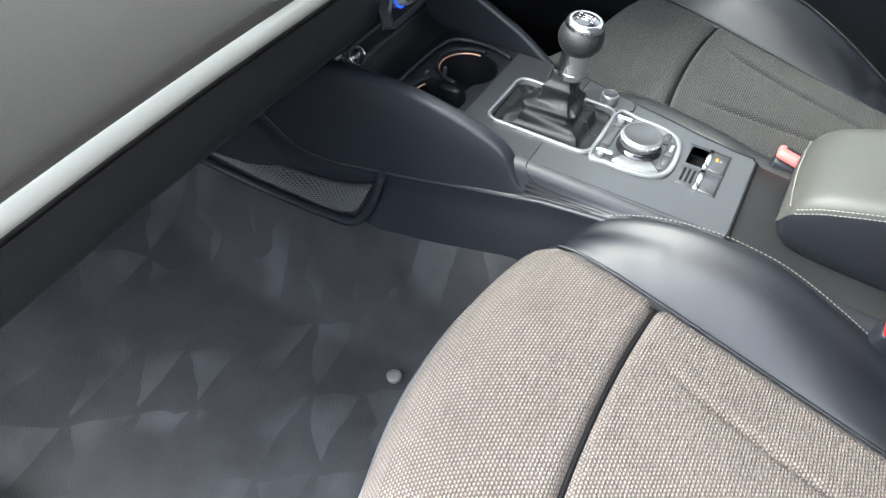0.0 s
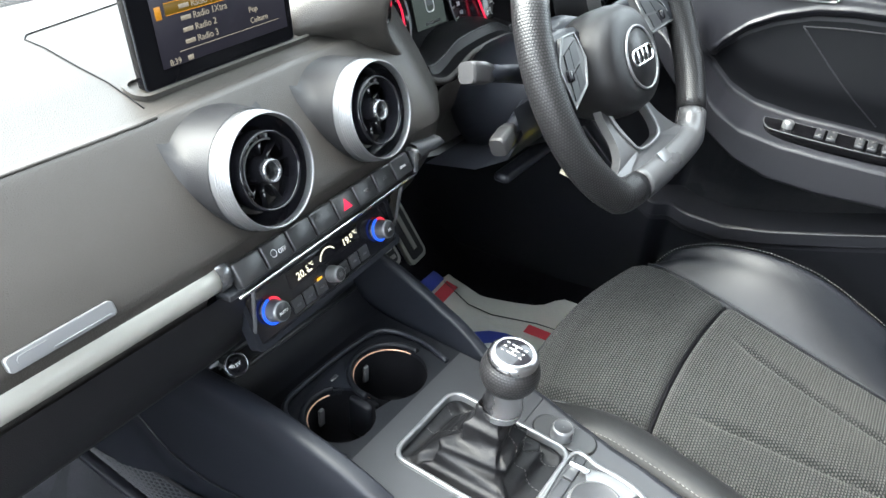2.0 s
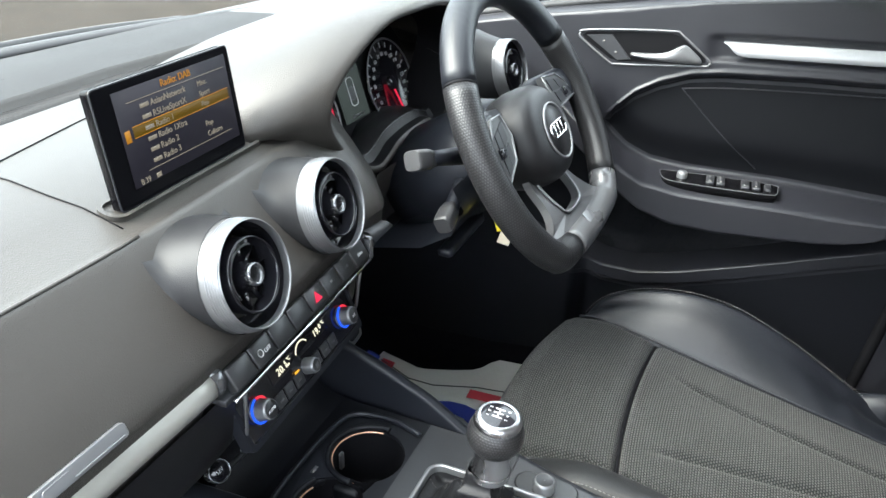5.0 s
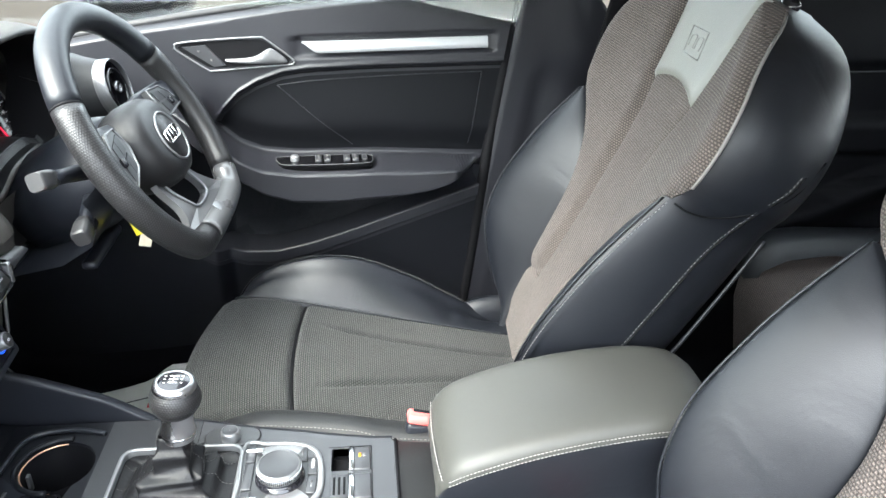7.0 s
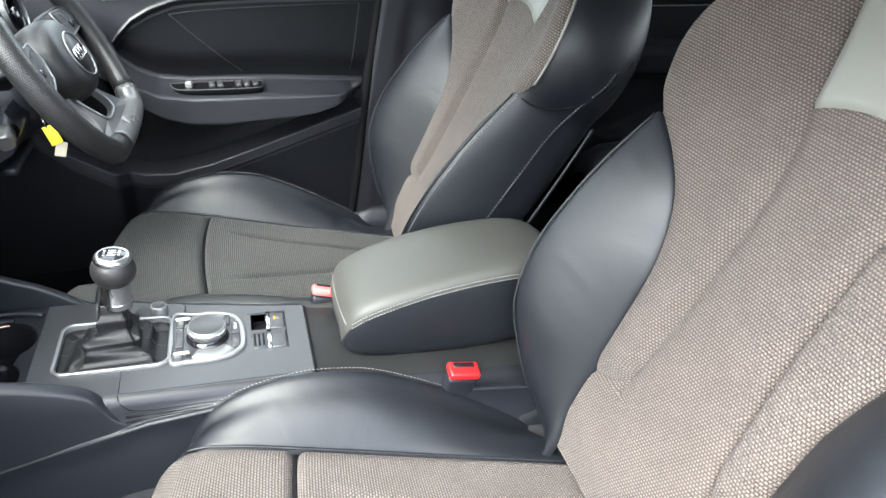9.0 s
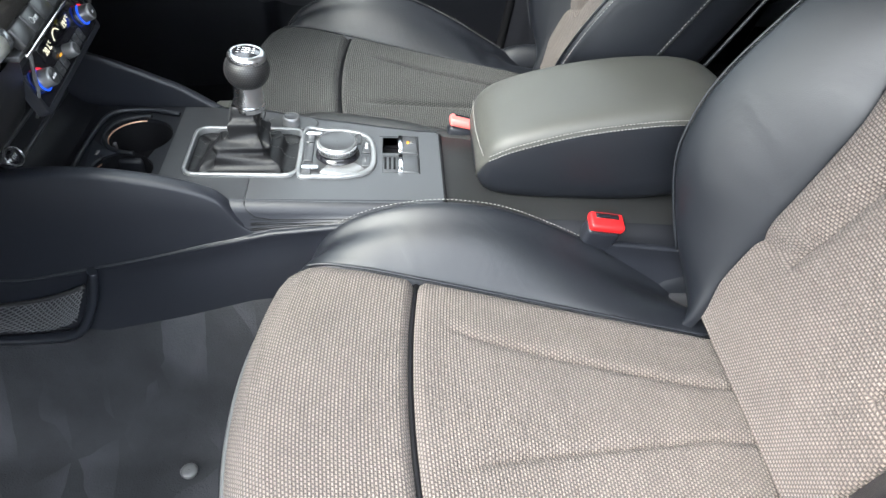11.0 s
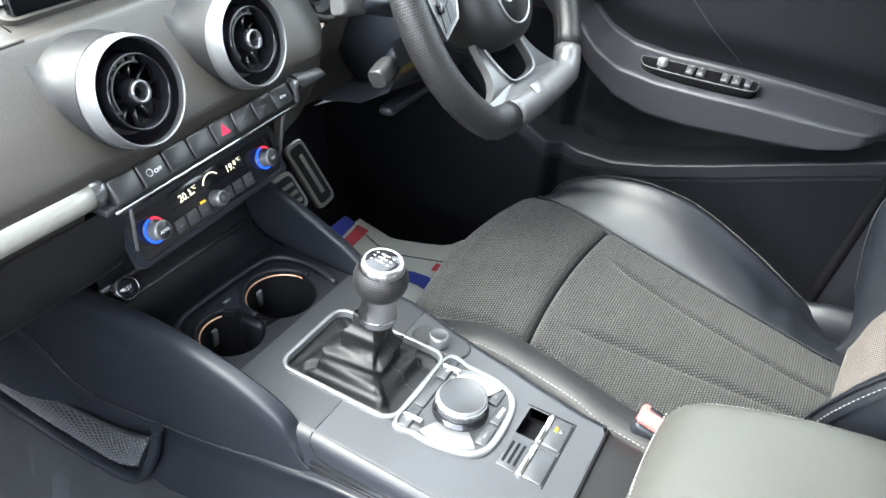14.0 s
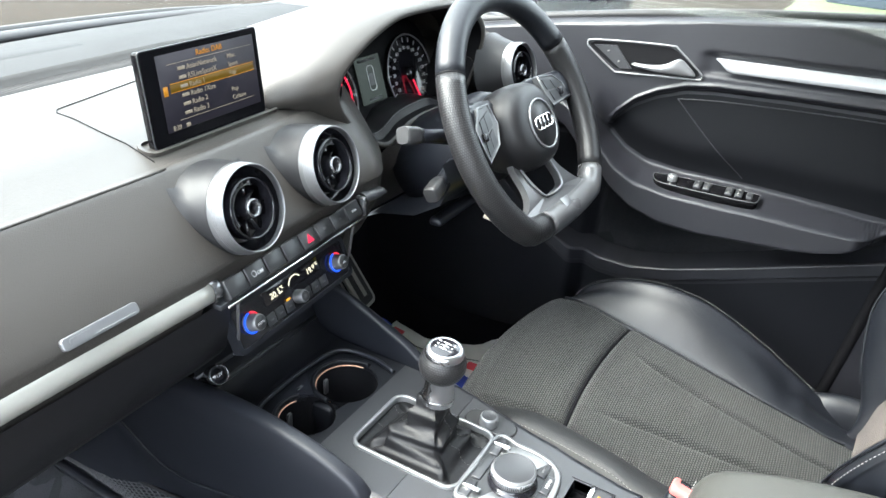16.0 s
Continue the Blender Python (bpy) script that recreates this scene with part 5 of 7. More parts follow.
# ---- seats ----
PIPING = material("grey_piping", (0.15, 0.144, 0.135), 0.7, var=0.15, vscale=120)
def zc(y):
    return lerp(y, [(-0.68, 0.548), (-0.63, 0.553), (-0.45, 0.578), (-0.36, 0.594), (-0.307, 0.603), (-0.25, 0.611), (-0.21, 0.613), (-0.188, 0.609), (-0.172, 0.598), (-0.160, 0.580), (-0.152, 0.555)])


def hw(y):
    return lerp(y, [(-0.68, 0.110), (-0.60, 0.122), (-0.45, 0.143), (-0.307, 0.158), (-0.21, 0.170), (-0.15, 0.178)])


def crest(y):
    return smooth(y, [(-0.72, 0.470), (-0.68, 0.497), (-0.62, 0.535), (-0.56, 0.571), (-0.50, 0.606), (-0.43, 0.639), (-0.40, 0.649), (-0.335, 0.656), (-0.28, 0.648), (-0.25, 0.638), (-0.22, 0.622), (-0.20, 0.604), (-0.185, 0.580), (-0.175, 0.555)])


# Backrest outline, by the distance s up its face: the cloth's edge, the bolster's crest, the shoulder.
BORDER = [(0.0, 0.130), (0.05, 0.136), (0.25, 0.138), (0.29, 0.145), (0.33, 0.158), (0.36, 0.176), (0.385, 0.200), (0.40, 0.219), (0.413, 0.238)]
SHOULDER = [(0.40, 0.222), (0.413, 0.238), (0.44, 0.260), (0.48, 0.271), (0.515, 0.269), (0.55, 0.254), (0.59, 0.220), (0.62, 0.176), (0.638, 0.125), (0.645, 0.080)]
CREST_X = [(-0.03, 0.172), (0.0, 0.185), (0.04, 0.198), (0.09, 0.217), (0.13, 0.230), (0.20, 0.243), (0.29, 0.244), (0.35, 0.242), (0.413, 0.238)]
CREST_D = [(-0.03, -0.035), (0.0, -0.008), (0.04, 0.030), (0.09, 0.066), (0.13, 0.086), (0.20, 0.093), (0.29, 0.080), (0.35, 0.064), (0.413, 0.042)]
BORDER_D = [(0.0, 0.0), (0.25, 0.010), (0.30, 0.013), (0.35, 0.022), (0.413, 0.040)]
SHOULDER_D = [(0.413, 0.042), (0.44, 0.052), (0.55, 0.056), (0.60, 0.040), (0.645, 0.000)]
SEAM_X = [(0.10, 0.083), (0.145, 0.082), (0.17, 0.077), (0.28, 0.067), (0.40, 0.066), (0.45, 0.074), (0.489, 0.088), (0.56, 0.101), (0.65, 0.120)]
TONGUE = [(0.074, 0.185), (0.078, 0.160), (0.084, 0.143), (0.095, 0.131), (0.115, 0.122), (0.140, 0.114)]
NOTCH = 0.413


def seat(cx, dy, dz, by, bz, bx, yaw, label, cloth, squeezed=False, group="front seats"):
    t = thing("front_seat", label, "car seat", (cx, dy, dz), group)
    inner_w = [(-0.68, 0.185), (-0.443, 0.169), (-0.37, 0.158), (-0.307, 0.147), (-0.253, 0.150), (-0.20, 0.165), (-0.15, 0.176)]
    shift = [(-0.60, 0.050), (-0.434, 0.027), (-0.389, 0.013), (-0.34, 0.004), (-0.29, -0.003), (-0.20, -0.008)]
    turn = Matrix.Rotation(radians(yaw), 3, "Z")

    def half(y, s):
        return lerp(y, inner_w) if squeezed and s < 0 else hw(y)

    def top(y, s):
        return min(0.646, max(crest(y), 0.642 * (y < -0.38))) if squeezed and s < 0 else crest(y)

    def back(x, s, d):
        p = turn @ Vector((x, -0.40 * s + 0.917 * d, 0.917 * s + 0.40 * d))
        return p + Vector((bx, by - dy, bz - dz))

    # cushion cloth
    def panel(ya, yb, name, mat):
        ny, nx = max(6, int((ya - yb) / 0.004)), 100
        rows = []
        for j in range(ny + 1):
            y = ya + (yb - ya) * j / ny
            row = []
            for i in range(nx + 1):
                q = i / nx * 2 - 1
                h = half(y, q)
                z = zc(y) + 0.006 * (1 - q * q) - 0.009 * max(0, abs(q) - 0.90) / 0.10
                e = y - yb if name == "thigh_panel" else ya - y
                if e < 0.012:
                    z -= 0.012 * (1 - e / 0.012) ** 2
                if name == "seat_panel":
                    f = (-0.335 - y) / 0.26
                    if f > 0:
                        for s in (-1, 1):
                            g = s * (0.088 - 0.055 * min(1, f) ** 0.7)
                            z -= 0.0080 * math.exp(-abs((q * h - g) / 0.0042) ** 1.4) * min(1, f * 6)
                        z += 0.004 * math.exp(-(q * h / 0.05) ** 2) * min(1, f * 4)
                row.append(Vector((q * h, y + (0.010 + 0.016 * step(-0.25, -0.16, y)) * (1 - q * q) * step(-0.52, -0.30, y), z)))
            rows.append(row)
        bm, _ = sheet(rows)
        return part(name, bm, mat, t)

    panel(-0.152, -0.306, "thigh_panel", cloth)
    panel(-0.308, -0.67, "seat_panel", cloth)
    part("seam", tube(curve([(q * 0.150, -0.307 + 0.010 * (1 - q * q), zc(-0.307) - 0.009 + 0.006 * (1 - q * q)) for q in (-1, -0.5, 0, 0.5, 1)], 4), 0.0028, 6), DARK, t)
    # cushion bolsters and skirt
    for s in (-1, 1):
        ys = [-0.172, -0.178, -0.185, -0.195, -0.21, -0.23, -0.255, -0.28, -0.31, -0.34, -0.37, -0.40, -0.43, -0.46, -0.49, -0.515, -0.54, -0.56, -0.58, -0.60, -0.62, -0.645, -0.68, -0.715]
        rows = []
        for y in ys:
            h, c = half(y, s), zc(y)
            k = top(y, s)
            a = c - 0.006
            if squeezed and s < 0:
                pts = [(h - 0.004, a - 0.012), (h + 0.001, a + 0.002), (h + 0.3 * (0.188 - h), a + 0.55 * max(0.0, k - a) + 0.004), (0.184, k - 0.002), (0.205, k), (0.224, k - 0.004), (0.242, k - 0.018), (0.252, k - 0.05), (0.254, k - 0.10), (0.248, 0.44)]
                pts = [(x if x < 0.18 else 0.205 + (x - 0.205) * 0.6 + lerp(y, shift), z) for x, z in pts]
            else:
                up = max(0.0, k - a)
                w = 0.222 - h
                # worn folds where the bolster runs down behind the sitter
                dent = 0.0
                if squeezed:
                    for yf, amp in ((-0.560, 0.007), (-0.607, 0.006)):
                        dent -= amp * math.exp(-((y - yf) / 0.013) ** 2)
                    dent += 0.004 * math.exp(-((y + 0.583) / 0.014) ** 2)
                pts = [(h - 0.004, a - 0.012), (h + 0.001, a + 0.001), (h + 0.22 * w, a + 0.30 * up + dent), (h + 0.48 * w, a + 0.64 * up + 1.4 * dent), (h + 0.76 * w, k - 0.012 + dent), (0.216, k - 0.002 + 0.5 * dent), (0.224, k - 0.0005), (0.231, k - 0.006), (0.237, k - 0.030), (0.238, k - 0.08), (0.232, 0.40)]
            if y > -0.20:
                w = (y + 0.20) / 0.028
                pts = [(x * (1 - 0.03 * w), z - 0.012 * w) for x, z in pts]
            rows.append([Vector((s * x, y, z)) for x, z in pts])
        bm, _ = sheet(rows)
        if s > 0:
            bmesh.ops.reverse_faces(bm, faces=bm.faces)
        soften(part("cushion_bolster", bm, DULLLEA if squeezed and s < 0 else LEATHER, t), 2)
        pts = [Vector((s * (0.2185 + lerp(y, shift) if squeezed and s < 0 else 0.2285), y, top(y, s) - 0.0020)) for y in ys[2:-2]]
        part("stitching", stitches(curve(pts, 4), 0.0050, 0.0032, 0.00055, (s * 0.0006, 0, 0.0008)), THREAD, t)
        part("piping", tube(curve([(s * (half(y, s) + 0.001), y, zc(y) - 0.005) for y in ys[2:-2]], 3), 0.0020, 6), LEATHER, t)
        # tucked leather corner behind the bolster
        if not (squeezed and s < 0):
            rows = [[Vector((s * x, y, z)) for x, z in ((0.208, z0 - 0.05), (0.214, z0 - 0.010), (0.232, z0), (0.246, z0 - 0.006), (0.250, z0 - 0.06))] for y, z0 in ((-0.555, 0.520), (-0.60, 0.548), (-0.64, 0.560), (-0.70, 0.556))]
            bm, _ = sheet(rows)
            bmesh.ops.recalc_face_normals(bm, faces=bm.faces)
            soften(part("rear_gusset", bm, LEATHER, t), 1)
    rows = []
    for x in [k * 0.036 - 0.18 for k in range(11)]:
        rows.append([Vector((x * f, y, z)) for f, y, z in ((0.92, -0.152, 0.556), (0.98, -0.151, 0.545), (1.05, -0.156, 0.52), (1.12, -0.172, 0.46), (1.15, -0.20, 0.42))])
        rows[-1] = [p + Vector((0, 0.026 * (1 - (x / 0.18) ** 2), 0)) for p in rows[-1]]
    bm, _ = sheet(rows)
    part("front_skirt", bm, LEATHER, t)
    part("front_piping", tube(curve([(x, -0.150 + 0.026 * (1 - (x / 0.168) ** 2), 0.5545) for x in (-0.165, -0.08, 0, 0.08, 0.165)], 4), 0.003, 6), GREYP, t)
    part("seat_base", box(0.40, 0.42, 0.16, (0, -0.44, 0.42), 0.02), DARK, t)
    for s in (-1, 1):
        part("seat_rail", box(0.03, 0.52, 0.06, (s * 0.19, -0.45, 0.37 - dz), 0.004), DARK, t)

    # backrest
    def edge(s):
        return smooth(s, BORDER) if s < NOTCH else smooth(s, SHOULDER)

    def depth(x, s):
        h = edge(s)
        de = smooth(s, BORDER_D) if s < NOTCH else smooth(s, SHOULDER_D)
        a = abs(x)
        d = de * (a / h) ** (2.2 + 1.0 * step(NOTCH, 0.47, s))
        # side tongues stand proud of the middle panel, parted from it by a seam
        xs = lerp(s, SEAM_X)
        ub = lerp(a, TONGUE)
        if a > xs - 0.004 and s > ub - 0.004:
            u = max(0.0, min(1.0, (a - xs) / max(0.02, h - xs)))
            d += 0.0090 * math.sin(math.pi * min(1.0, u * 0.5 + 0.30)) * step(-0.004, 0.014, a - xs) * step(-0.004, 0.030, s - ub) * (1 - 0.8 * step(0.75, 1.0, u))
        if s > 0.125:
            d -= 0.0085 * math.exp(-abs(a - xs) / 0.0065)
        if a > 0.076:
            d -= 0.0075 * math.exp(-abs(s - ub) / 0.0060) * step(0.074, 0.084, a)
        d -= 0.010 * step(0.06, 0.0, s)
        return d

    ns, nx = 190, 190
    rows = []
    for j in range(ns + 1):
        s = 0.645 * j / ns
        h = edge(s)
        wr = step(0.405, 0.44, s)
        row = []
        for i in range(nx + 1):
            q = i / nx * 2 - 1
            x = q * h
            sink = 0.008 * (1 - wr) * max(0.0, (abs(q) - 0.95) / 0.05) ** 2
            if abs(q) > 0.90:
                a = (abs(q) - 0.90) / 0.10 * math.pi / 2
                x = math.copysign(abs(x) + (0.90 * h + 0.10 * h * math.sin(a) - abs(x)) * wr, q)
                sink += 0.024 * wr * (1 - math.cos(a))
            row.append(back(x, s, depth(x, s) - sink))
        rows.append(row)
    bm, _ = sheet(rows)
    part("backrest_cloth", bm, CLOTH, t)
    # leather patch
    rows = []
    for j in range(25):
        v = j / 24
        row = []
        for k in range(25):
            q = k / 24 * 2 - 1
            s0 = 0.489 + 0.020 * (1 - q * q)
            s = s0 + (0.640 - s0) * v
            w = lerp(s, SEAM_X) - 0.001
            row.append(back(q * w, s, depth(q * w, s) + 0.0055 - 0.005 * max(0, (abs(q) - 0.94) / 0.06) - 0.004 * max(0, 1 - v * 24)))
        rows.append(row)
    bm, _ = sheet(rows)
    patch = part("leather_patch", bm, PALELEA, t, "embossed grey leather patch")
    pa = [(-0.036, 0.543), (0.022, 0.543), (0.036, 0.578), (-0.022, 0.578)]
    part("embossing", tube([back(x, s, depth(x, s) + 0.0056) for x, s in pa], 0.0011, 5, closed=True), PALELEA, patch)
    for x0, x1 in ((-0.022, -0.002), (0.002, 0.022)):
        part("embossing", tube(curve([back(x, s, depth(x, s) + 0.0056) for x, s in ((x0, 0.552), (x0 + 0.003, 0.566), ((x0 + x1) / 2, 0.569), (x1, 0.566), (x1 - 0.003, 0.552))], 4), 0.0010, 5), PALELEA, patch)
    # side bolsters
    for sg in (-1, 1):
        rows = []
        for j in range(31):
            s = -0.03 + 0.443 * j / 30
            a, da = smooth(max(0, s), BORDER), smooth(max(0, s), BORDER_D)
            b, db = smooth(s, CREST_X), smooth(s, CREST_D)
            b, w, up = max(b, a + 0.001), max(0.001, b - a), db - da
            pts = [(a - 0.003, da - 0.014), (a + 0.0005, da - 0.002), (a + 0.16 * w, da + 0.20 * up), (a + 0.40 * w, da + 0.56 * up), (a + 0.68 * w, da + 0.86 * up), (a + 0.90 * w, db - 0.002), (b, db), (b + 0.0045, db - 0.004), (b + 0.007, db - 0.012)]
            rows.append([back(sg * x, s, d) for x, d in pts])
        bm, _ = sheet(rows)
        bmesh.ops.recalc_face_normals(bm, faces=bm.faces)
        soften(part("backrest_bolster", bm, LEATHER, t), 1)
        ss = [0.03 + 0.38 * j / 19 for j in range(20)]
        part("edge_piping", tube(curve([back(sg * (smooth(s, CREST_X) + 0.0015), s, smooth(s, CREST_D) + 0.0004) for s in ss], 3), 0.0014, 6), LEATHER, t)
        for off in (0.0025, 0.0085):
            pts = [back(sg * (smooth(s, CREST_X) + off * 0.75), s, smooth(s, CREST_D) - off * 0.85 + 0.0012) for s in ss]
            part("stitching", stitches(curve(pts, 3), 0.0050, 0.0034, 0.00060, (0, 0.0004, 0.0003)), THREAD, t)
        # side panel behind the bolster, up over the shoulder
        rows = []
        for j in range(46):
            s = -0.03 + 0.683 * j / 45
            if s < NOTCH:
                b, f = smooth(s, CREST_X) + 0.005, smooth(s, CREST_D) - 0.007
            else:
                b, f = smooth(min(s, 0.645), SHOULDER) * (1 - step(0.645, 0.653, s)), smooth(min(s, 0.645), SHOULDER_D) - 0.024 - 0.6 * max(0, s - 0.645)
            k = lerp(s, [(0.0, 0.0), (0.413, 0.0), (0.44, 0.004), (0.60, 0.004), (0.645, 0.0)])
            rear = lerp(s, [(0.0, -0.066), (0.20, -0.082), (0.40, -0.104), (0.65, -0.106)])
            g = f - rear
            rows.append([back(sg * max(0, x), s, d) for x, d in ((b - 0.004, f + 0.001), (b + 0.002 + k, f - 0.010), (b + 0.006 + k, f - 0.35 * g), (b + 0.003 + k, f - 0.68 * g), (b - 0.010, f - 0.90 * g), (b - 0.028, rear), (b - 0.07, rear - 0.006), (0, rear - 0.010))])
        bm, _ = sheet(rows)
        bmesh.ops.recalc_face_normals(bm, faces=bm.faces)
        soften(part("side_panel", bm, LEATHER, t), 1)
        # seams on the side
        pts = [(0.02, 0.000), (0.10, 0.000), (0.20, -0.005), (0.30, -0.018), (0.38, -0.032), (0.44, -0.045), (0.475, -0.054), (0.50, -0.058)]

        def side_x(s):
            return (smooth(s, CREST_X) + 0.0115) if s < NOTCH else smooth(s, SHOULDER) + 0.0085 - 0.008 * step(0.46, 0.413, s)

        line = curve([back(sg * side_x(s), s, d) for s, d in pts], 5)
        part("stitching", stitches(line, 0.0052, 0.0034, 0.0006, (sg * 0.0008, 0, 0)), THREAD, t)
        part("seam", tube([p + Vector((0, -0.004, -0.002)) for p in line], 0.0010, 5), DARK, t)
        pts = [(0.410, 0.030, 0.245), (0.409, 0.012, 0.2515), (0.416, -0.014, 0.2565), (0.440, -0.045, 0.2650), (0.475, -0.070, 0.2700), (0.52, -0.083, 0.262)]
        part("seam", tube(curve([back(sg * x, s, d) for s, d, x in pts], 6), 0.0012, 5), DARK, t)
        part("rear_edge", tube(curve([back(sg * (smooth(s, CREST_X) - 0.006), s, lerp(s, [(0.0, -0.062), (0.20, -0.078), (0.40, -0.098)])) for s in (0.0, 0.1, 0.2, 0.3, 0.38, 0.41)], 4), 0.0025, 6), LEATHER, t)
        pts = [back(sg * (smooth(s, SHOULDER) + 0.0005), s, smooth(s, SHOULDER_D) - 0.0225) for s in [0.436 + k * 0.0180 for k in range(12)]]
        part("piping", tube(curve(pts, 3), 0.0021, 6), PIPING, t, "pale grey piping")
    # headrest on two chrome posts
    part("headrest", loft([[back(x, 0.735 + z, d - 0.045) for x, d in rrect(0.25 * k, 0.095 * k, 0.04 * k)] for z, k in ((-0.055, 0.7), (-0.045, 0.9), (0.0, 1.0), (0.06, 0.96), (0.10, 0.82), (0.115, 0.6))]), LEATHER, t)
    for sg in (-1, 1):
        part("post", tube([back(sg * 0.06, 0.62, -0.05), back(sg * 0.06, 0.70, -0.05)], 0.006, 10), CHROME, t)
        part("post_collar", lathe([(0.012, -0.004), (0.013, 0.004), (0.008, 0.008)], frame_to(back(sg * 0.06, 0.648, -0.05), (0, -0.4, 0.917)), 20), SHINE, t)
    return t


seat(0.327, 0.031, 0.0, -0.608, 0.561, 0.016, -4.8, "black leather sports seat with woven cloth centre, cushion darkened as shade", RIBSHADE, True)
seat(-0.343, -0.068, 0.027, -0.690, 0.599, 0.001, 0.0, "black leather sports seat with brown-grey woven cloth centre", RIB)


def buckle(m, mat, label):
    t = thing("belt_buckle", label, "seat belt buckle", group="seat belt buckles")
    part("body", box(0.0235, 0.0425, 0.070, (0, 0, -0.040), 0.006, 3, m=m), HARD, t)
    b = part("release_button", box(0.024, 0.043, 0.012, (0, 0, 0.0005), 0.004, 3, m=m), mat, t)
    part("slot", box(0.008, 0.030, 0.003, (0.005, 0, 0.0057), 0.0015, m=m), SHINE, b)
    part("stalk", box(0.022, 0.028, 0.16, (0, 0, -0.155), 0.004, m=m), DARK, t)
    return t


buckle(pose(-0.118, -0.600, 0.652, 10, -14, 0), REDP, "red-topped seat belt buckle beside the seat")
buckle(pose(0.102, -0.450, 0.652, 12, 12, 0), DULLRED, "red-topped seat belt buckle beside the armrest")

# ---- driver's door ----
door = thing("door_1", "closed driver's door with black trim panel and silver handle", "car door", kind="structure")
turned(door)
ZL = [(-0.72, 0.963), (-0.45, 0.959), (-0.33, 0.954), (-0.285, 0.948), (-0.24, 0.932), (-0.205, 0.912), (-0.175, 0.882), (-0.155, 0.846), (-0.14, 0.80)]
ZT = [(-0.72, 0.770), (-0.55, 0.780), (-0.44, 0.786), (-0.30, 0.788), (-0.24, 0.795), (-0.20, 0.812), (-0.17, 0.838), (-0.145, 0.870), (-0.10, 0.90), (0.3, 0.96)]
ZB = [(-0.72, 0.79), (-0.65, 0.785), (-0.625, 0.772), (-0.605, 0.755), (-0.58, 0.735), (-0.54, 0.718), (-0.50, 0.709), (-0.36, 0.697), (-0.29, 0.702), (-0.24, 0.722), (-0.19, 0.762), (-0.15, 0.805), (-0.10, 0.845), (0.3, 0.92)]
ZS = [(-0.72, 0.730), (-0.645, 0.706), (-0.53, 0.667), (-0.416, 0.628), (-0.32, 0.598), (-0.25, 0.583), (-0.19, 0.586), (-0.131, 0.606), (-0.06, 0.65), (0.05, 0.75), (0.3, 0.95)]


def door_x(y, z):
    zl, zt, zb, zs = lerp(y, ZL), lerp(y, ZT), lerp(y, ZB), lerp(y, ZS)
    zb = min(zb, zt - 0.02)
    x = 0.672 + 0.02 * step(-0.010, 0.0, z - belt(y))
    if y < -0.135:
        k = step(-0.135, -0.165, y)
        x += k * (0.012 * (1 - step(zl - 0.006, zl + 0.002, z)) + 0.018 * step(zt + 0.070, zt + 0.008, z))
        x -= 0.003 * k * math.exp(-((z - zl - 0.006) / 0.003) ** 2)
    c = lerp(y, [(-0.656, 1.0010), (-0.30, 0.992)])
    x += 0.007 * step(c - 0.021, c - 0.011, z) * (1 - step(c + 0.012, c + 0.024, z)) * step(-0.292, -0.322, y) * step(-0.672, -0.660, y)
    u = (z - zb) / max(0.004, zt - zb)
    if 0 < u < 1.06:
        f = step(0, 0.30, u) * (1 - step(0.86, 1.06, u))
        x -= 0.086 * f * step(0.02, -0.22, y) * step(-0.660, -0.590, y)
    if z < zb:
        w = step(zb, zb - 0.02, z)
        x += 0.006 * w
        s = z - zs
        x -= 0.022 * step(0.0145, 0.0125, s)
        x -= 0.007 * step(-0.0125, -0.0105, s) * step(0.0145, 0.0125, s)
        x += 0.042 * step(0.0125, 0.0150, s) * step(-0.05, -0.14, y) * step(-0.001, -0.006, z - zb)
    return x


ys = [0.32 - 0.0065 * k for k in range(int((0.32 + 0.695) / 0.0065) + 1)]


BANDS = (4, 10, 26, 8, 4, 6, 36, 12, 26, 36)


def door_mark(k, y):
    """Heights where the door's relief changes, from the foot to the window."""
    zl, zt, zb, zs = lerp(y, ZL), lerp(y, ZT), lerp(y, ZB), lerp(y, ZS)
    return (0.40, zs - 0.115, zs - 0.022, zs + 0.016, zs + 0.06, zb - 0.022, zb, zt + 0.012, zl - 0.012, zl + 0.030, belt(y))[k]


def belt(y):
    return lerp(y, [(-0.70, 1.100), (-0.53, 1.088), (-0.30, 1.066), (-0.05, 1.030), (0.2, 0.985), (0.32, 0.965)])


def rear_edge(z):
    return lerp(z, [(0.40, -0.615), (0.57, -0.636), (0.81, -0.662), (1.10, -0.705)])


rows = []
for y in ys:
    marks = []
    for k in range(len(BANDS) + 1):
        yy = y
        for _ in range(3):
            zz = door_mark(k, yy)
            yy = 0.32 + (y - 0.32) * (rear_edge(zz) - 0.32) / (ys[-1] - 0.32)
        marks.append(max(zz, marks[-1] + 0.0004) if marks else zz)
    top = belt(y)
    marks = [min(q, top - 0.0004 * (len(marks) - 1 - k)) for k, q in enumerate(marks)]
    row = []
    for k, cuts in enumerate(BANDS):
        for i in range(cuts):
            zz = marks[k] + (marks[k + 1] - marks[k]) * i / cuts
            yy = 0.32 + (y - 0.32) * (rear_edge(zz) - 0.32) / (ys[-1] - 0.32)
            row.append(Vector((door_x(yy, zz), yy, zz)))
    row.append(Vector((door_x(y, top), 0.32 + (y - 0.32) * (rear_edge(top) - 0.32) / (ys[-1] - 0.32), top)))
    rows.append(row)
CUM = [sum(BANDS[:k]) for k in range(len(BANDS) + 1)]
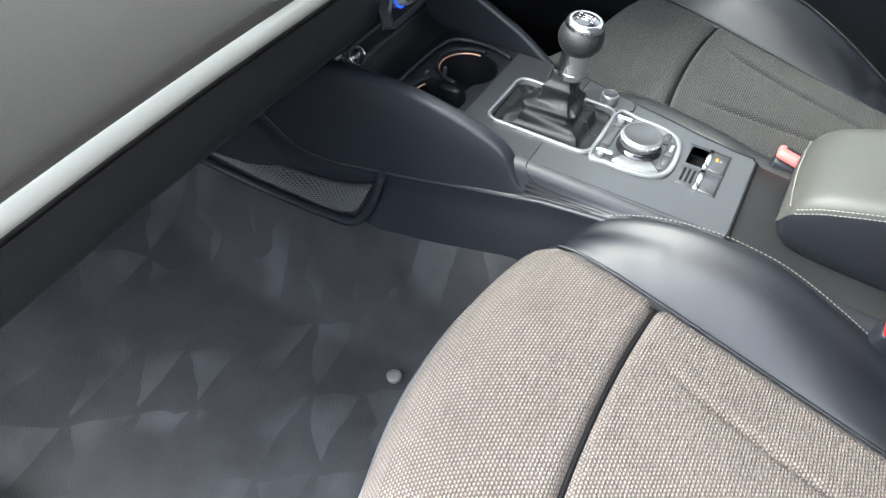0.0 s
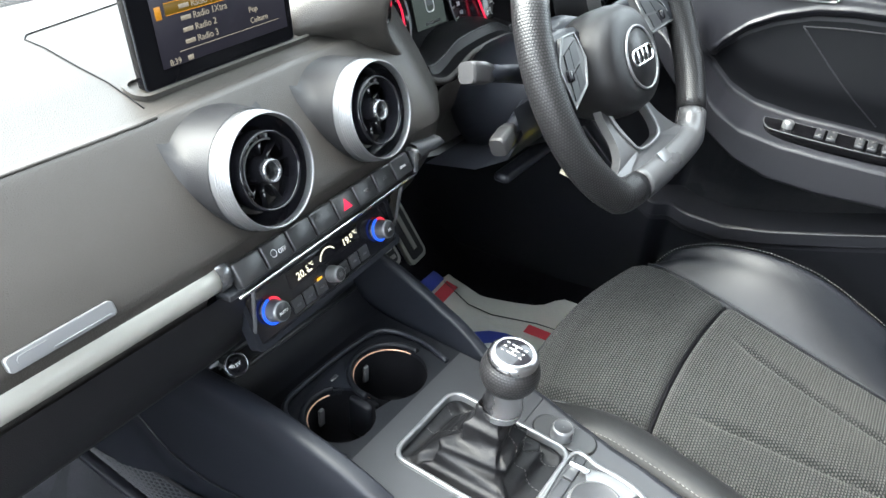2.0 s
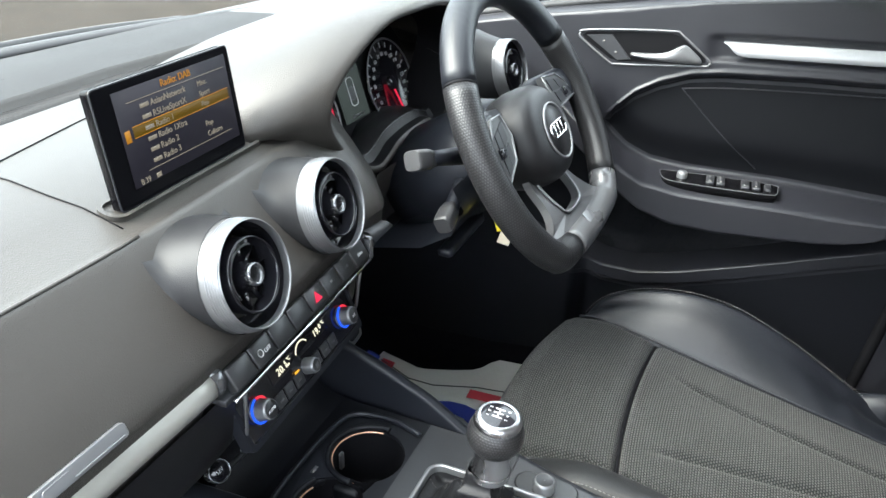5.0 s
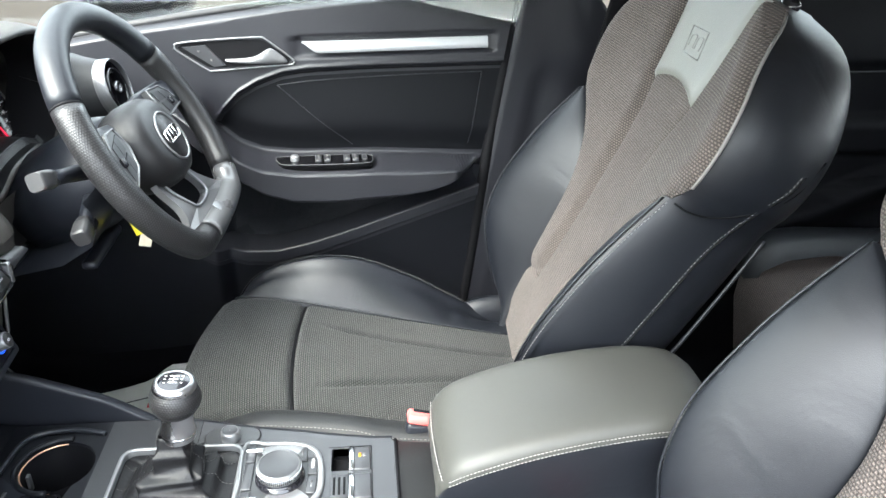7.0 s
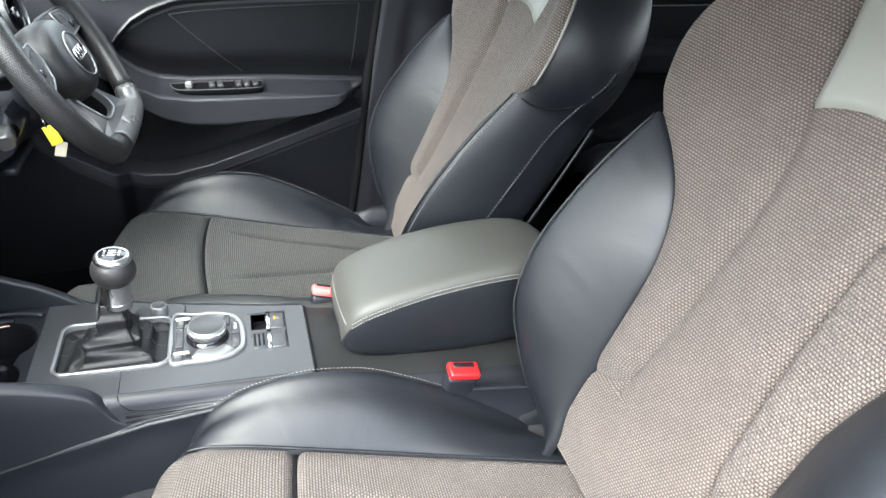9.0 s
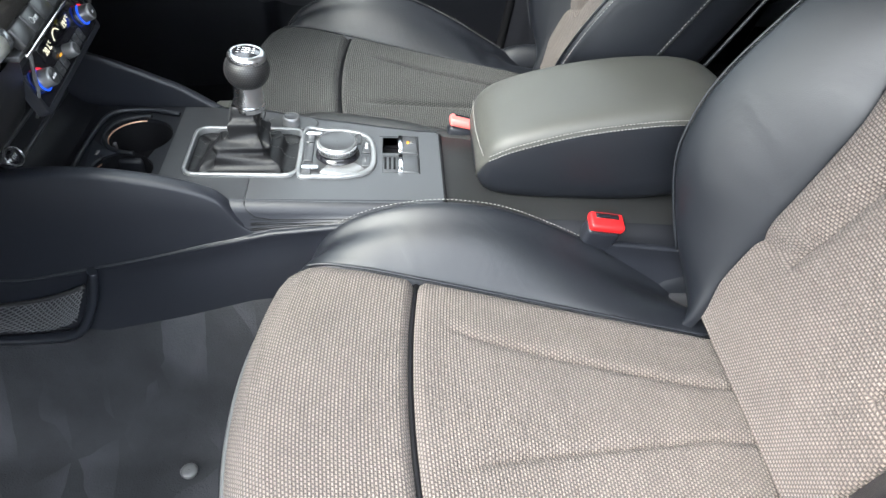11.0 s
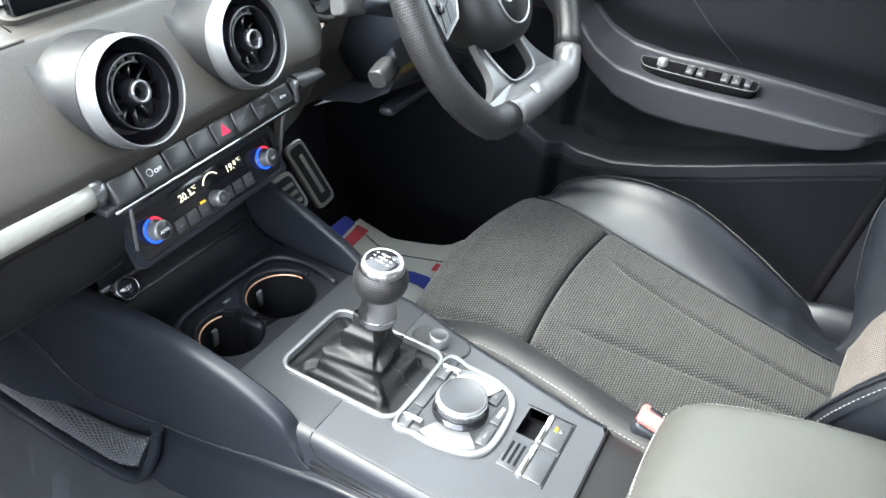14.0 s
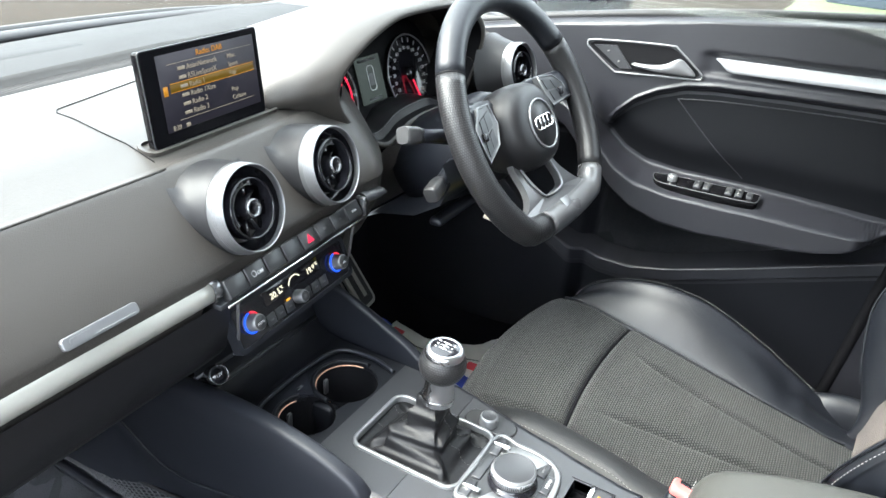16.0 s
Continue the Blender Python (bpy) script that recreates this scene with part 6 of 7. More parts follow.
# Pocket and lower panel take a darker colour in place of shade.
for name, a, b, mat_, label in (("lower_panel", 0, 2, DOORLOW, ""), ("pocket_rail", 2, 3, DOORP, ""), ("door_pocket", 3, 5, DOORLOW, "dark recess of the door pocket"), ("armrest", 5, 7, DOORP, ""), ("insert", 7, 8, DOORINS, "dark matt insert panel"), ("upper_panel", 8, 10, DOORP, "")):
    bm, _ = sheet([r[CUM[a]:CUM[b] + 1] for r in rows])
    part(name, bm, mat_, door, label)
part("weather_strip", tube(curve([(0.697, y, belt(y) + 0.002) for y in (0.30, 0.1, -0.05, -0.3, -0.53, -0.70)], 6), 0.007, 8), RUBBER, door)
part("outer_skin", box(0.03, 1.05, 0.62, (0.765, -0.19, 0.70), 0.01), BODY, door)
part("rear_seal", tube(curve([(0.690, rear_edge(z) - 0.010, z) for z in (0.40, 0.57, 0.81, 1.10)], 6), 0.011, 8), DARK, door)


def on_door(y, z, off=0.0):
    return Vector((door_x(y, z) - off, y, z))


# handle
BZ = [(-0.110, 0.998), (-0.118, 1.0045), (-0.19, 1.0105), (-0.25, 1.013), (-0.262, 1.009), (-0.304, 0.976), (-0.306, 0.969), (-0.298, 0.9655), (-0.235, 0.961), (-0.172, 0.957), (-0.158, 0.960), (-0.114, 0.991)]
m = Matrix.Translation((0.6715, 0, 0)) @ Matrix(((0, 0, -1, 0), (1, 0, 0, 0), (0, 1, 0, 0), (0, 0, 0, 1)))
inner = [(-0.206 + (y + 0.206) * 0.955, 0.986 + (z - 0.986) * 0.86) for y, z in BZ]
part("handle_recess", plate(inner, [], 0.002, m), DARK, door)
part("handle_bezel", tube([Vector((0.669, q.x, q.y)) for q in curve([(a, b, 0) for a, b in BZ], 4, True)], 0.0015, 8, closed=True), ALU, door)
rows = []
for y, lo, hi, d in ((-0.190, 0.9735, 0.9770, 0.003), (-0.196, 0.9725, 0.9785, 0.007), (-0.215, 0.9710, 0.9800, 0.012), (-0.238, 0.9705, 0.9825, 0.015), (-0.252, 0.9700, 0.9885, 0.014), (-0.263, 0.9690, 0.9965, 0.011), (-0.270, 0.9685, 0.9990, 0.008), (-0.284, 0.9680, 0.9860, 0.005), (-0.297, 0.9680, 0.9740, 0.002)):
    h, c = (hi - lo) / 2, (hi + lo) / 2
    rows.append([Vector((0.668 - d + e, y, c + k * h)) for e, k in ((0.003, 1.0), (-0.0015, 0.75), (-0.004, 0.0), (-0.003, -0.7), (0.0, -1.0), (0.005, -0.8), (0.006, 0.7))])
soften(part("door_handle", loft(rows), ALU, door, "satin silver pull handle"), 1)
lk = part("lock_switch", plate([(-0.122, 0.997), (-0.160, 1.0005), (-0.191, 0.966), (-0.171, 0.9635)], [], 0.003, Matrix.Translation((-0.0035, 0, 0)) @ m), SATIN, door)
for y, z in ((-0.148, 0.990), (-0.168, 0.975)):
    part("symbol", box(0.0005, 0.0035, 0.0035, (0.6675, y, z), 0), DIMTHREAD, lk)
# long silver strip in its groove
rows = []
for y in (-0.322, -0.325, -0.330, -0.336, -0.343, -0.352, -0.37, -0.40, -0.50, -0.60, -0.650, -0.654):
    c = lerp(y, [(-0.656, 1.0010), (-0.32, 0.9935)])
    hi, lo = c + 0.0098, c + lerp(y, [(-0.654, -0.0098), (-0.352, -0.0098), (-0.343, -0.0075), (-0.336, -0.002), (-0.330, 0.004), (-0.325, 0.0080), (-0.322, 0.0094)])
    mid, h = (hi + lo) / 2, (hi - lo) / 2
    rows.append([Vector((x, y, mid + k * h)) for x, k in ((0.680, -1.0), (0.6690, -0.98), (0.6672, -0.86), (0.6692, 0.0), (0.6718, 0.88), (0.6730, 0.98), (0.6800, 1.0))])
part("silver_strip", sheet(rows)[0], DOORSILVER, door)
# cloth-like insert outline and crease
for pts in ([(-0.274, 0.926), (-0.35, 0.934), (-0.5, 0.941), (-0.648, 0.945)], [(-0.648, 0.945), (-0.640, 0.88), (-0.630, 0.803)], [(-0.274, 0.926), (-0.335, 0.868), (-0.405, 0.806)]):
    part("panel_line", tube([on_door(q.x, q.y, 0.0006) for q in curve([(y, z, 0) for y, z in pts], 14)], 0.0010, 6), DOORP, door)
# window switches on the armrest
POD = [(-0.262, 0.672), (-0.272, 0.640), (-0.300, 0.633), (-0.360, 0.630), (-0.425, 0.632), (-0.438, 0.640), (-0.440, 0.660), (-0.434, 0.676), (-0.36, 0.680), (-0.275, 0.679)]
pod = curve([(x, y, 0) for y, x in POD], 5, True)
mid = sum(pod, Vector()) / len(pod)
sw = part("switch_panel", loft([[mid.lerp(q, k) + Vector((0, 0, 0.7915 + z)) for q in pod] for z, k in ((-0.012, 1), (0.0, 1), (0.0008, 0.98))]), PODM, door)
part("rim", tube([q + Vector((0, 0, 0.7920)) for q in pod], 0.0007, 5, closed=True), GREYP, sw)
part("mirror_knob", lathe([(0.008, 0), (0.008, 0.008), (0.006, 0.011), (0.0005, 0.0115)], Matrix.Translation((0.655, -0.297, 0.792)), 20), ALU, sw)
for y in (-0.340, -0.356, -0.392, -0.408):
    k = part("window_switch", box(0.032, 0.012, 0.006, (0.655, y, 0.7945), 0.002), SATIN, sw)
    for x in (0.645, 0.665):
        part("symbol", box(0.005, 0.004, 0.0004, (x, y, 0.7977), 0), DIMTHREAD, k)
part("lock_key", box(0.024, 0.010, 0.006, (0.655, -0.425, 0.7935), 0.002), SATIN, sw)

# mirror outside
mir = turned(thing("wing_mirror", "dark wing mirror outside the window", "wing mirror"))
part("housing", loft([[Vector((0.93 + x, -0.01 + y * k, 1.05 + z * k)) for y, z in [(0.11 * math.cos(a), 0.075 * math.sin(a)) for a in [2 * math.pi * i / 20 for i in range(20)]]] for x, k in ((-0.11, 0.45), (-0.09, 0.75), (-0.04, 0.95), (0.02, 1.0), (0.08, 0.9), (0.11, 0.6))]), SHINE, mir)
part("foot", box(0.12, 0.06, 0.04, (0.80, 0.03, 1.00), 0.015), SHINE, mir)

# B pillar and rear door
def pillar_x(y, z):
    return 0.722 - 0.05 * step(0.7, 1.3, z) ** 2 - 0.012 * math.exp(-((y + 0.76) / 0.05) ** 2) + 0.010 * step(0.955, 0.95, z) * step(-0.68, -0.70, y)


bm, _ = sheet([[Vector((pillar_x(y, z), -0.632 + (y + 0.632) * (1 - 0.45 * step(0.98, 1.12, z)) - 0.14 * (z - 0.8), z)) for z in [0.42 + 0.03 * k for k in range(31)]] for y in [-0.632 - 0.012 * k for k in range(19)]])
ob = tagged(mesh_object("pillar_b", bm, DOORP), "black plastic trim of the centre pillar", "pillar", kind="structure")
ob.modifiers.new("t", "SOLIDIFY").thickness = -0.02
part_strap = thing("seat_belt", "black seat belt running down the pillar", "seat belt")
part("webbing", tube([(0.690, -0.775, 0.60), (0.682, -0.82, 0.95), (0.668, -0.86, 1.20)], 0.022, 8, flat=0.06, up=(1, 0, 0)), DARK, part_strap)
rd = thing("door_2", "closed rear door with black trim panel", "car door", kind="structure")


def rdoor_x(y, z):
    x = 0.712
    x -= 0.05 * step(0.775, 0.80, z) * (1 - step(0.85, 0.862, z))
    x -= 0.010 * step(0.955, 0.965, z)
    s = z - lerp(y, [(-1.7, 0.82), (-1.54, 0.765), (-1.33, 0.675), (-1.2, 0.62), (-0.9, 0.58)])
    x -= 0.035 * step(0.012, 0.006, s) * step(-0.10, -0.02, s)
    return x


bm, _ = sheet([[Vector((rdoor_x(y, z), y, z)) for z in [0.42 + 0.0075 * k for k in range(92)]] for y in [-0.83 - 0.03 * k for k in range(40)]])
part("trim_panel", bm, DOORINS, rd)
part("weather_strip", tube([(0.700, -0.86, 1.105), (0.700, -1.4, 1.118), (0.69, -1.98, 1.13)], 0.009, 8), RUBBER, rd)
part("panel_line", tube([(0.6885, -1.02, 0.945), (0.6885, -1.62, 0.955), (0.688, -1.66, 0.90)], 0.0015, 6), SATIN, rd)
part("outer_skin", box(0.03, 1.15, 0.66, (0.765, -1.42, 0.72), 0.01), BODY, rd)
bm, _ = sheet([[Vector((0.705 - 0.09 * (z - 1.10) / 0.25, y, z)) for z in (1.10, 1.2, 1.33)] for y in (-0.88, -1.4, -1.9)])
ob = tagged(mesh_object("window_2", bm, GLASS), "clear window of the rear door", "window", kind="structure")
ob.modifiers.new("t", "SOLIDIFY").thickness = 0.004
ob.visible_shadow = False
# left rear side of the cabin
bm = box(0.05, 1.2, 0.72, (-0.72, -1.45, 0.72), 0.02)
tagged(mesh_object("door_3", bm, HARD), "closed rear passenger door with black trim", "car door", kind="structure")
bm = box(0.07, 0.12, 0.95, (-0.69, -0.90, 0.88), 0.02)
tagged(mesh_object("pillar_b_left", bm, HARD), "black centre pillar trim", "pillar", kind="structure")

# rear bench
rb = thing("rear_bench", "dark rear bench seat with woven cloth and leather edges", "car seat")
rows = []
for y, z in ((-1.09, 0.42), (-1.065, 0.54), (-1.068, 0.590), (-1.09, 0.618), (-1.13, 0.632), (-1.22, 0.636), (-1.35, 0.625), (-1.58, 0.595)):
    rows.append([Vector((x, y - 0.05 * (abs(x) / 0.6) ** 4, z + 0.018 * math.cos(x * 9) * (z > 0.5))) for x in [k * 0.05 - 0.55 for k in range(23)]])
bm, _ = sheet(rows)
part("cushion", bm, CLOTH, rb)
for s in (-1, 1):
    rows = [[Vector((s * x, y, z + dz)) for x, dz in ((0.50, 0.0), (0.53, 0.018), (0.58, 0.022), (0.63, 0.0), (0.65, -0.05))] for y, z in ((-1.10, 0.575), (-1.115, 0.622), (-1.16, 0.645), (-1.24, 0.652), (-1.4, 0.645), (-1.6, 0.64))]
    bm, _ = sheet(rows)
    part("side_bolster", bm, LEATHER, rb)
rows = [[Vector((x, y, z)) for x in [k * 0.1 - 0.65 for k in range(14)]] for y, z in ((-1.52, 0.54), (-1.50, 0.60), (-1.56, 0.75), (-1.66, 1.0), (-1.72, 1.06), (-1.80, 1.05))]
bm, _ = sheet(rows)
part("backrest", bm, LEATHER, rb)

# ---- instrument binnacle ----
bin_ = thing("instrument_cluster", "hooded instrument cluster with a lit speedometer", "instrument cluster")
HC = (0.335, 0.985)


MOUTH = curve([(0.335, 1.073, 0), (0.263, 1.071, 0), (0.209, 1.055, 0), (0.166, 1.031, 0), (0.147, 1.008, 0), (0.150, 0.983, 0), (0.176, 0.954, 0), (0.211, 0.927, 0), (0.247, 0.904, 0), (0.281, 0.892, 0), (0.305, 0.898, 0), (0.331, 0.911, 0),
               (0.372, 0.9155, 0), (0.418, 0.914, 0), (0.446, 0.904, 0), (0.466, 0.899, 0), (0.488, 0.914, 0), (0.507, 0.945, 0), (0.522, 0.983, 0), (0.523, 1.010, 0), (0.505, 1.034, 0), (0.462, 1.056, 0), (0.405, 1.070, 0)], 4, True)


def hood_ring(dy, grow, drop=0.0, flow=0.0):
    """The mouth of the hood, widened and set back; flow runs its side out into the dashboard."""
    pts, n = [], len(MOUTH)
    for i, q in enumerate(MOUTH):
        d = MOUTH[(i + 2) % n] - MOUTH[i - 2]
        out = Vector((d.y, -d.x)).normalized()
        g = grow if out.y > -0.2 else min(grow, 0.010)
        x, z = q.x + out.x * g, q.y + out.y * g * 0.85 - drop * max(0.0, (q.y - HC[1]) / 0.088)
        side = max(0.0, -out.x)
        pts.append(Vector((x - 0.085 * side * flow, 0.073 - 0.15 * (q.y - 0.9) + dy, z - 0.050 * side * flow * flow)))
    return pts


rows = [hood_ring(0.004, -0.0010), hood_ring(0.001, 0.001), hood_ring(0.0, 0.004), hood_ring(0.001, 0.008), hood_ring(0.006, 0.012, 0, 0.04), hood_ring(0.015, 0.016, 0.001, 0.16), hood_ring(0.030, 0.020, 0.002, 0.32), hood_ring(0.052, 0.025, 0.006, 0.48), hood_ring(0.08, 0.030, 0.013, 0.63), hood_ring(0.12, 0.038, 0.027, 0.78), hood_ring(0.16, 0.045, 0.043, 0.88), hood_ring(0.27, 0.055, 0.092, 1.0), hood_ring(0.36, 0.055, 0.135, 1.0)]
bm, _ = sheet(rows, True)
bmesh.ops.recalc_face_normals(bm, faces=bm.faces)
part("hood", bm, DASH, bin_)
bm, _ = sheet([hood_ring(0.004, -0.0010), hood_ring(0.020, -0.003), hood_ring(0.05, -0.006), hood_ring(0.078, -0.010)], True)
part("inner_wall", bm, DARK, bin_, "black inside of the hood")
# stepped tray between the lip and the dials, arched over the column
arch = [q for q in MOUTH if q.y < 0.917 and 0.265 < q.x < 0.475]
bm, _ = sheet([[Vector((q.x, 0.073 - 0.15 * (q.y - 0.9) + dy, q.y + dz)) for dy, dz in ((0.006, -0.001), (0.018, 0.003), (0.022, 0.009), (0.026, 0.0105), (0.052, 0.0125), (0.056, 0.010), (0.075, 0.009))] for q in arch])
part("tray", bm, HUBM, bin_)
part("tray_line", tube([Vector((q.x, 0.097 - 0.15 * (q.y - 0.9), q.y + 0.0105)) for q in arch], 0.0007, 5), GREYP, bin_)
mi = frame_to((0.336, 0.147, 0.948), (0, -0.955, 0.297))
part("face", plate(rrect(0.35, 0.17, 0.05), [], 0.004, mi), DARK, bin_)
for gx, name in ((-0.105, "rev_counter"), (0.110, "speedometer")):
    mg = mi @ Matrix.Translation((gx - 0.004 if gx > 0 else gx, 0.001, 0.002)) @ Matrix.Scale(1.22, 4)
    g = part(name, lathe([(0.0005, 0.0), (0.049, 0.0), (0.0495, 0.003), (0.0515, 0.0035), (0.0525, 0.002)], mg, 48), SHINE, bin_)
    part("rim", lathe([(0.0495, 0.003), (0.0502, 0.0042), (0.0512, 0.0042), (0.0518, 0.003)], mg, 48), ALU, g)
    a0, a1 = 225, -45
    N = 17 if gx > 0 else 9
    for k in range(N):
        a = radians(a0 + (a1 - a0) * k / (N - 1))
        part("tick", box(0.006, 0.0012, 0.0004, (0.044, 0, 0.0007), 0, m=mg @ Matrix.Rotation(a, 4, "Z")), PRINT, g)
        if gx > 0 and k:
            txt = str(k * 10)
            r = 0.034
            words(txt, 0.0062, mg @ Matrix.Translation((r * math.cos(a), r * math.sin(a) - 0.002, 0.0007)), PRINT, g, align="CENTER")
    if gx < 0:
        pts = [mg @ Vector((0.044 * math.cos(radians(a)), 0.044 * math.sin(radians(a)), 0.001)) for a in range(-45, 100, 6)]
        part("red_band", tube(pts, 0.0014, 5), REDGLOW, g)
        for k in range(1, 8):
            a = radians(225 - 270 * k / 8)
            words(str(k), 0.008, mg @ Matrix.Translation((0.034 * math.cos(a), 0.034 * math.sin(a) - 0.002, 0.0007)), REDGLOW, g, align="CENTER")
    an = radians(-70) if gx > 0 else radians(225)
    part("needle", box(0.040, 0.0026, 0.0012, (0.021, 0, 0.003), 0.0003, m=mg @ Matrix.Rotation(an, 4, "Z")), REDGLOW, g)
    part("needle_hub", lathe([(0.009, 0.002), (0.008, 0.005), (0.0005, 0.0055)], mg, 20), SHINE, g)
lcd = part("trip_display", box(0.062, 0.068, 0.001, (0.002, 0.012, 0.003), 0.0003, m=mi), LCD, bin_)
part("pictogram", plate(rrect(0.0175, 0.038, 0.006, cx=0.004, cy=0.014), [rrect(0.0145, 0.035, 0.005, cx=0.004, cy=0.014)], 0.0004, mi @ Matrix.Translation((0, 0, 0.0040))), PRINT, lcd)
part("pictogram", plate(rrect(0.0125, 0.018, 0.003, cx=0.004, cy=0.012), [], 0.0004, mi @ Matrix.Translation((0, 0, 0.0040))), GREYP, lcd)
part("bar", box(0.045, 0.004, 0.0004, (0, 0.041, 0.0038), 0, m=mi), GREYP, lcd)
part("bar", box(0.030, 0.004, 0.0004, (0.004, -0.017, 0.0038), 0, m=mi), GREYP, lcd)
part("warning_lamp", lathe([(0.0005, 0.004), (0.003, 0.004)], mi @ Matrix.Translation((-0.004, -0.042, 0)), 12), REDGLOW, bin_)

# ---- steering wheel ----
TLT = radians(29.4)
WC = Vector((0.3687, -0.0997, 0.945))
wheel = thing("steering_wheel", "flat-bottomed black leather steering wheel with grey lower spoke", "steering wheel")
MW = Matrix.Translation(WC) @ Matrix.Rotation(radians(-2.3), 4, "Z") @ Matrix(((1, 0, 0, 0), (0, math.sin(TLT), -math.cos(TLT), 0), (0, math.cos(TLT), math.sin(TLT), 0), (0, 0, 0, 1)))
RM = 0.172


def rim_point(a):
    """Middle of the rim at an angle in degrees from the right, counter-clockwise, with the flattened bottom."""
    c, s = math.cos(radians(a)), math.sin(radians(a))
    r = RM
    lim = -0.138
    y = r * s
    if y < lim:
        k = lim + (y - lim) * 0.18
        return Vector((r * c * (1.0 + 0.06 * (lim - y) / 0.049), k, 0))
    return Vector((r * c, y, 0))


def rim_piece(a0, a1, mat, name, r=0.0180, label=""):
    n = max(6, int(abs(a1 - a0) / 4))
    path = [rim_point(a0 + (a1 - a0) * k / n) for k in range(n + 1)]
    rows = []
    for i, q in enumerate(path):
        d = (path[min(i + 1, n)] - path[max(i - 1, 0)]).normalized()
        out = Vector((d.y, -d.x, 0))
        rr = [r * (1.0 + 0.06 * math.cos(2 * t)) for t in [2 * math.pi * j / 18 for j in range(18)]]
        rows.append([MW @ (q + rr[j] * (math.cos(2 * math.pi * j / 18) * out + 1.08 * math.sin(2 * math.pi * j / 18) * Vector((0, 0, 1)))) for j in range(18)])
    return part(name, loft(rows), mat, wheel, label)


rim_piece(30.9, 149.1, LEATHER, "rim_top", label="smooth black leather")
rim_piece(-40.6, 30.3, RIMLEA, "rim_grip", label="perforated black leather")
rim_piece(149.7, 248.7, RIMLEA, "rim_grip", label="perforated black leather")
SPOKE = material("satin_grey_spoke", (0.085, 0.086, 0.089), 0.28, metal=0.3, var=0.08)
rim_piece(249.3, 318.8, SPOKE, "rim_bottom", label="satin grey lower rim")
for a in (30.6, 149.4, 249.0, -40.9):
    rim_piece(a - 0.35, a + 0.35, DARK, "joint", 0.0184)
for a0, a1 in ((-38, 29), (152, 246), (40, 140)):
    pts = [rim_point(a) for a in range(int(a0), int(a1), 3)]
    for dz, dr in ((-0.004, 0.0178), (0.003, 0.0180)):
        part("stitching", stitches([MW @ (q * (1 - dr / max(q.length, 0.01)) + Vector((0, 0, dz))) for q in pts], 0.0050, 0.0036, 0.0009), NETM, wheel)
# hub
rows = []
for z, k in ((-0.060, 0.86), (-0.045, 0.95), (-0.030, 1.0), (-0.012, 1.0), (0.000, 0.965), (0.009, 0.89), (0.0145, 0.78), (0.0170, 0.62), (0.0178, 0.3)):
    ring = []
    for i in range(48):
        a = 2 * math.pi * i / 48
        c, s = math.cos(a), math.sin(a)
        ring.append(MW @ Vector((0.068 * k * math.copysign(abs(c) ** 0.88, c), 0.062 * k * math.copysign(abs(s) ** 0.88, s) - 0.010, z)))
    rows.append(ring)
hub = part("airbag_cover", loft(rows), HUBM, wheel)
me_ = MW @ Matrix.Translation((0.003, -0.014, 0.0172))
part("emblem_disc", lathe([(0.0345, -0.004), (0.0345, 0.0010), (0.0005, 0.0018)], me_, 48), HUBM, hub)
part("emblem_ring", lathe([(0.0348 + 0.0016 * math.cos(a), 0.0012 + 0.0016 * math.sin(a)) for a in [2 * math.pi * i / 8 for i in range(9)]], me_, 56), ALU, hub)
part("emblem", tube([me_ @ Vector((x, y + 0.002, 0.0028)) for x, y in rrect(0.050, 0.017, 0.0084, 8)], 0.0015, 8, closed=True), CHROME, hub, "plain chrome emblem")
for x in (-0.0115, 0.0, 0.0115):
    part("emblem", tube([me_ @ Vector((x, 0.002 + y, 0.0028)) for y in (-0.0075, 0.0, 0.0075)], 0.0016, 6), CHROME, hub)
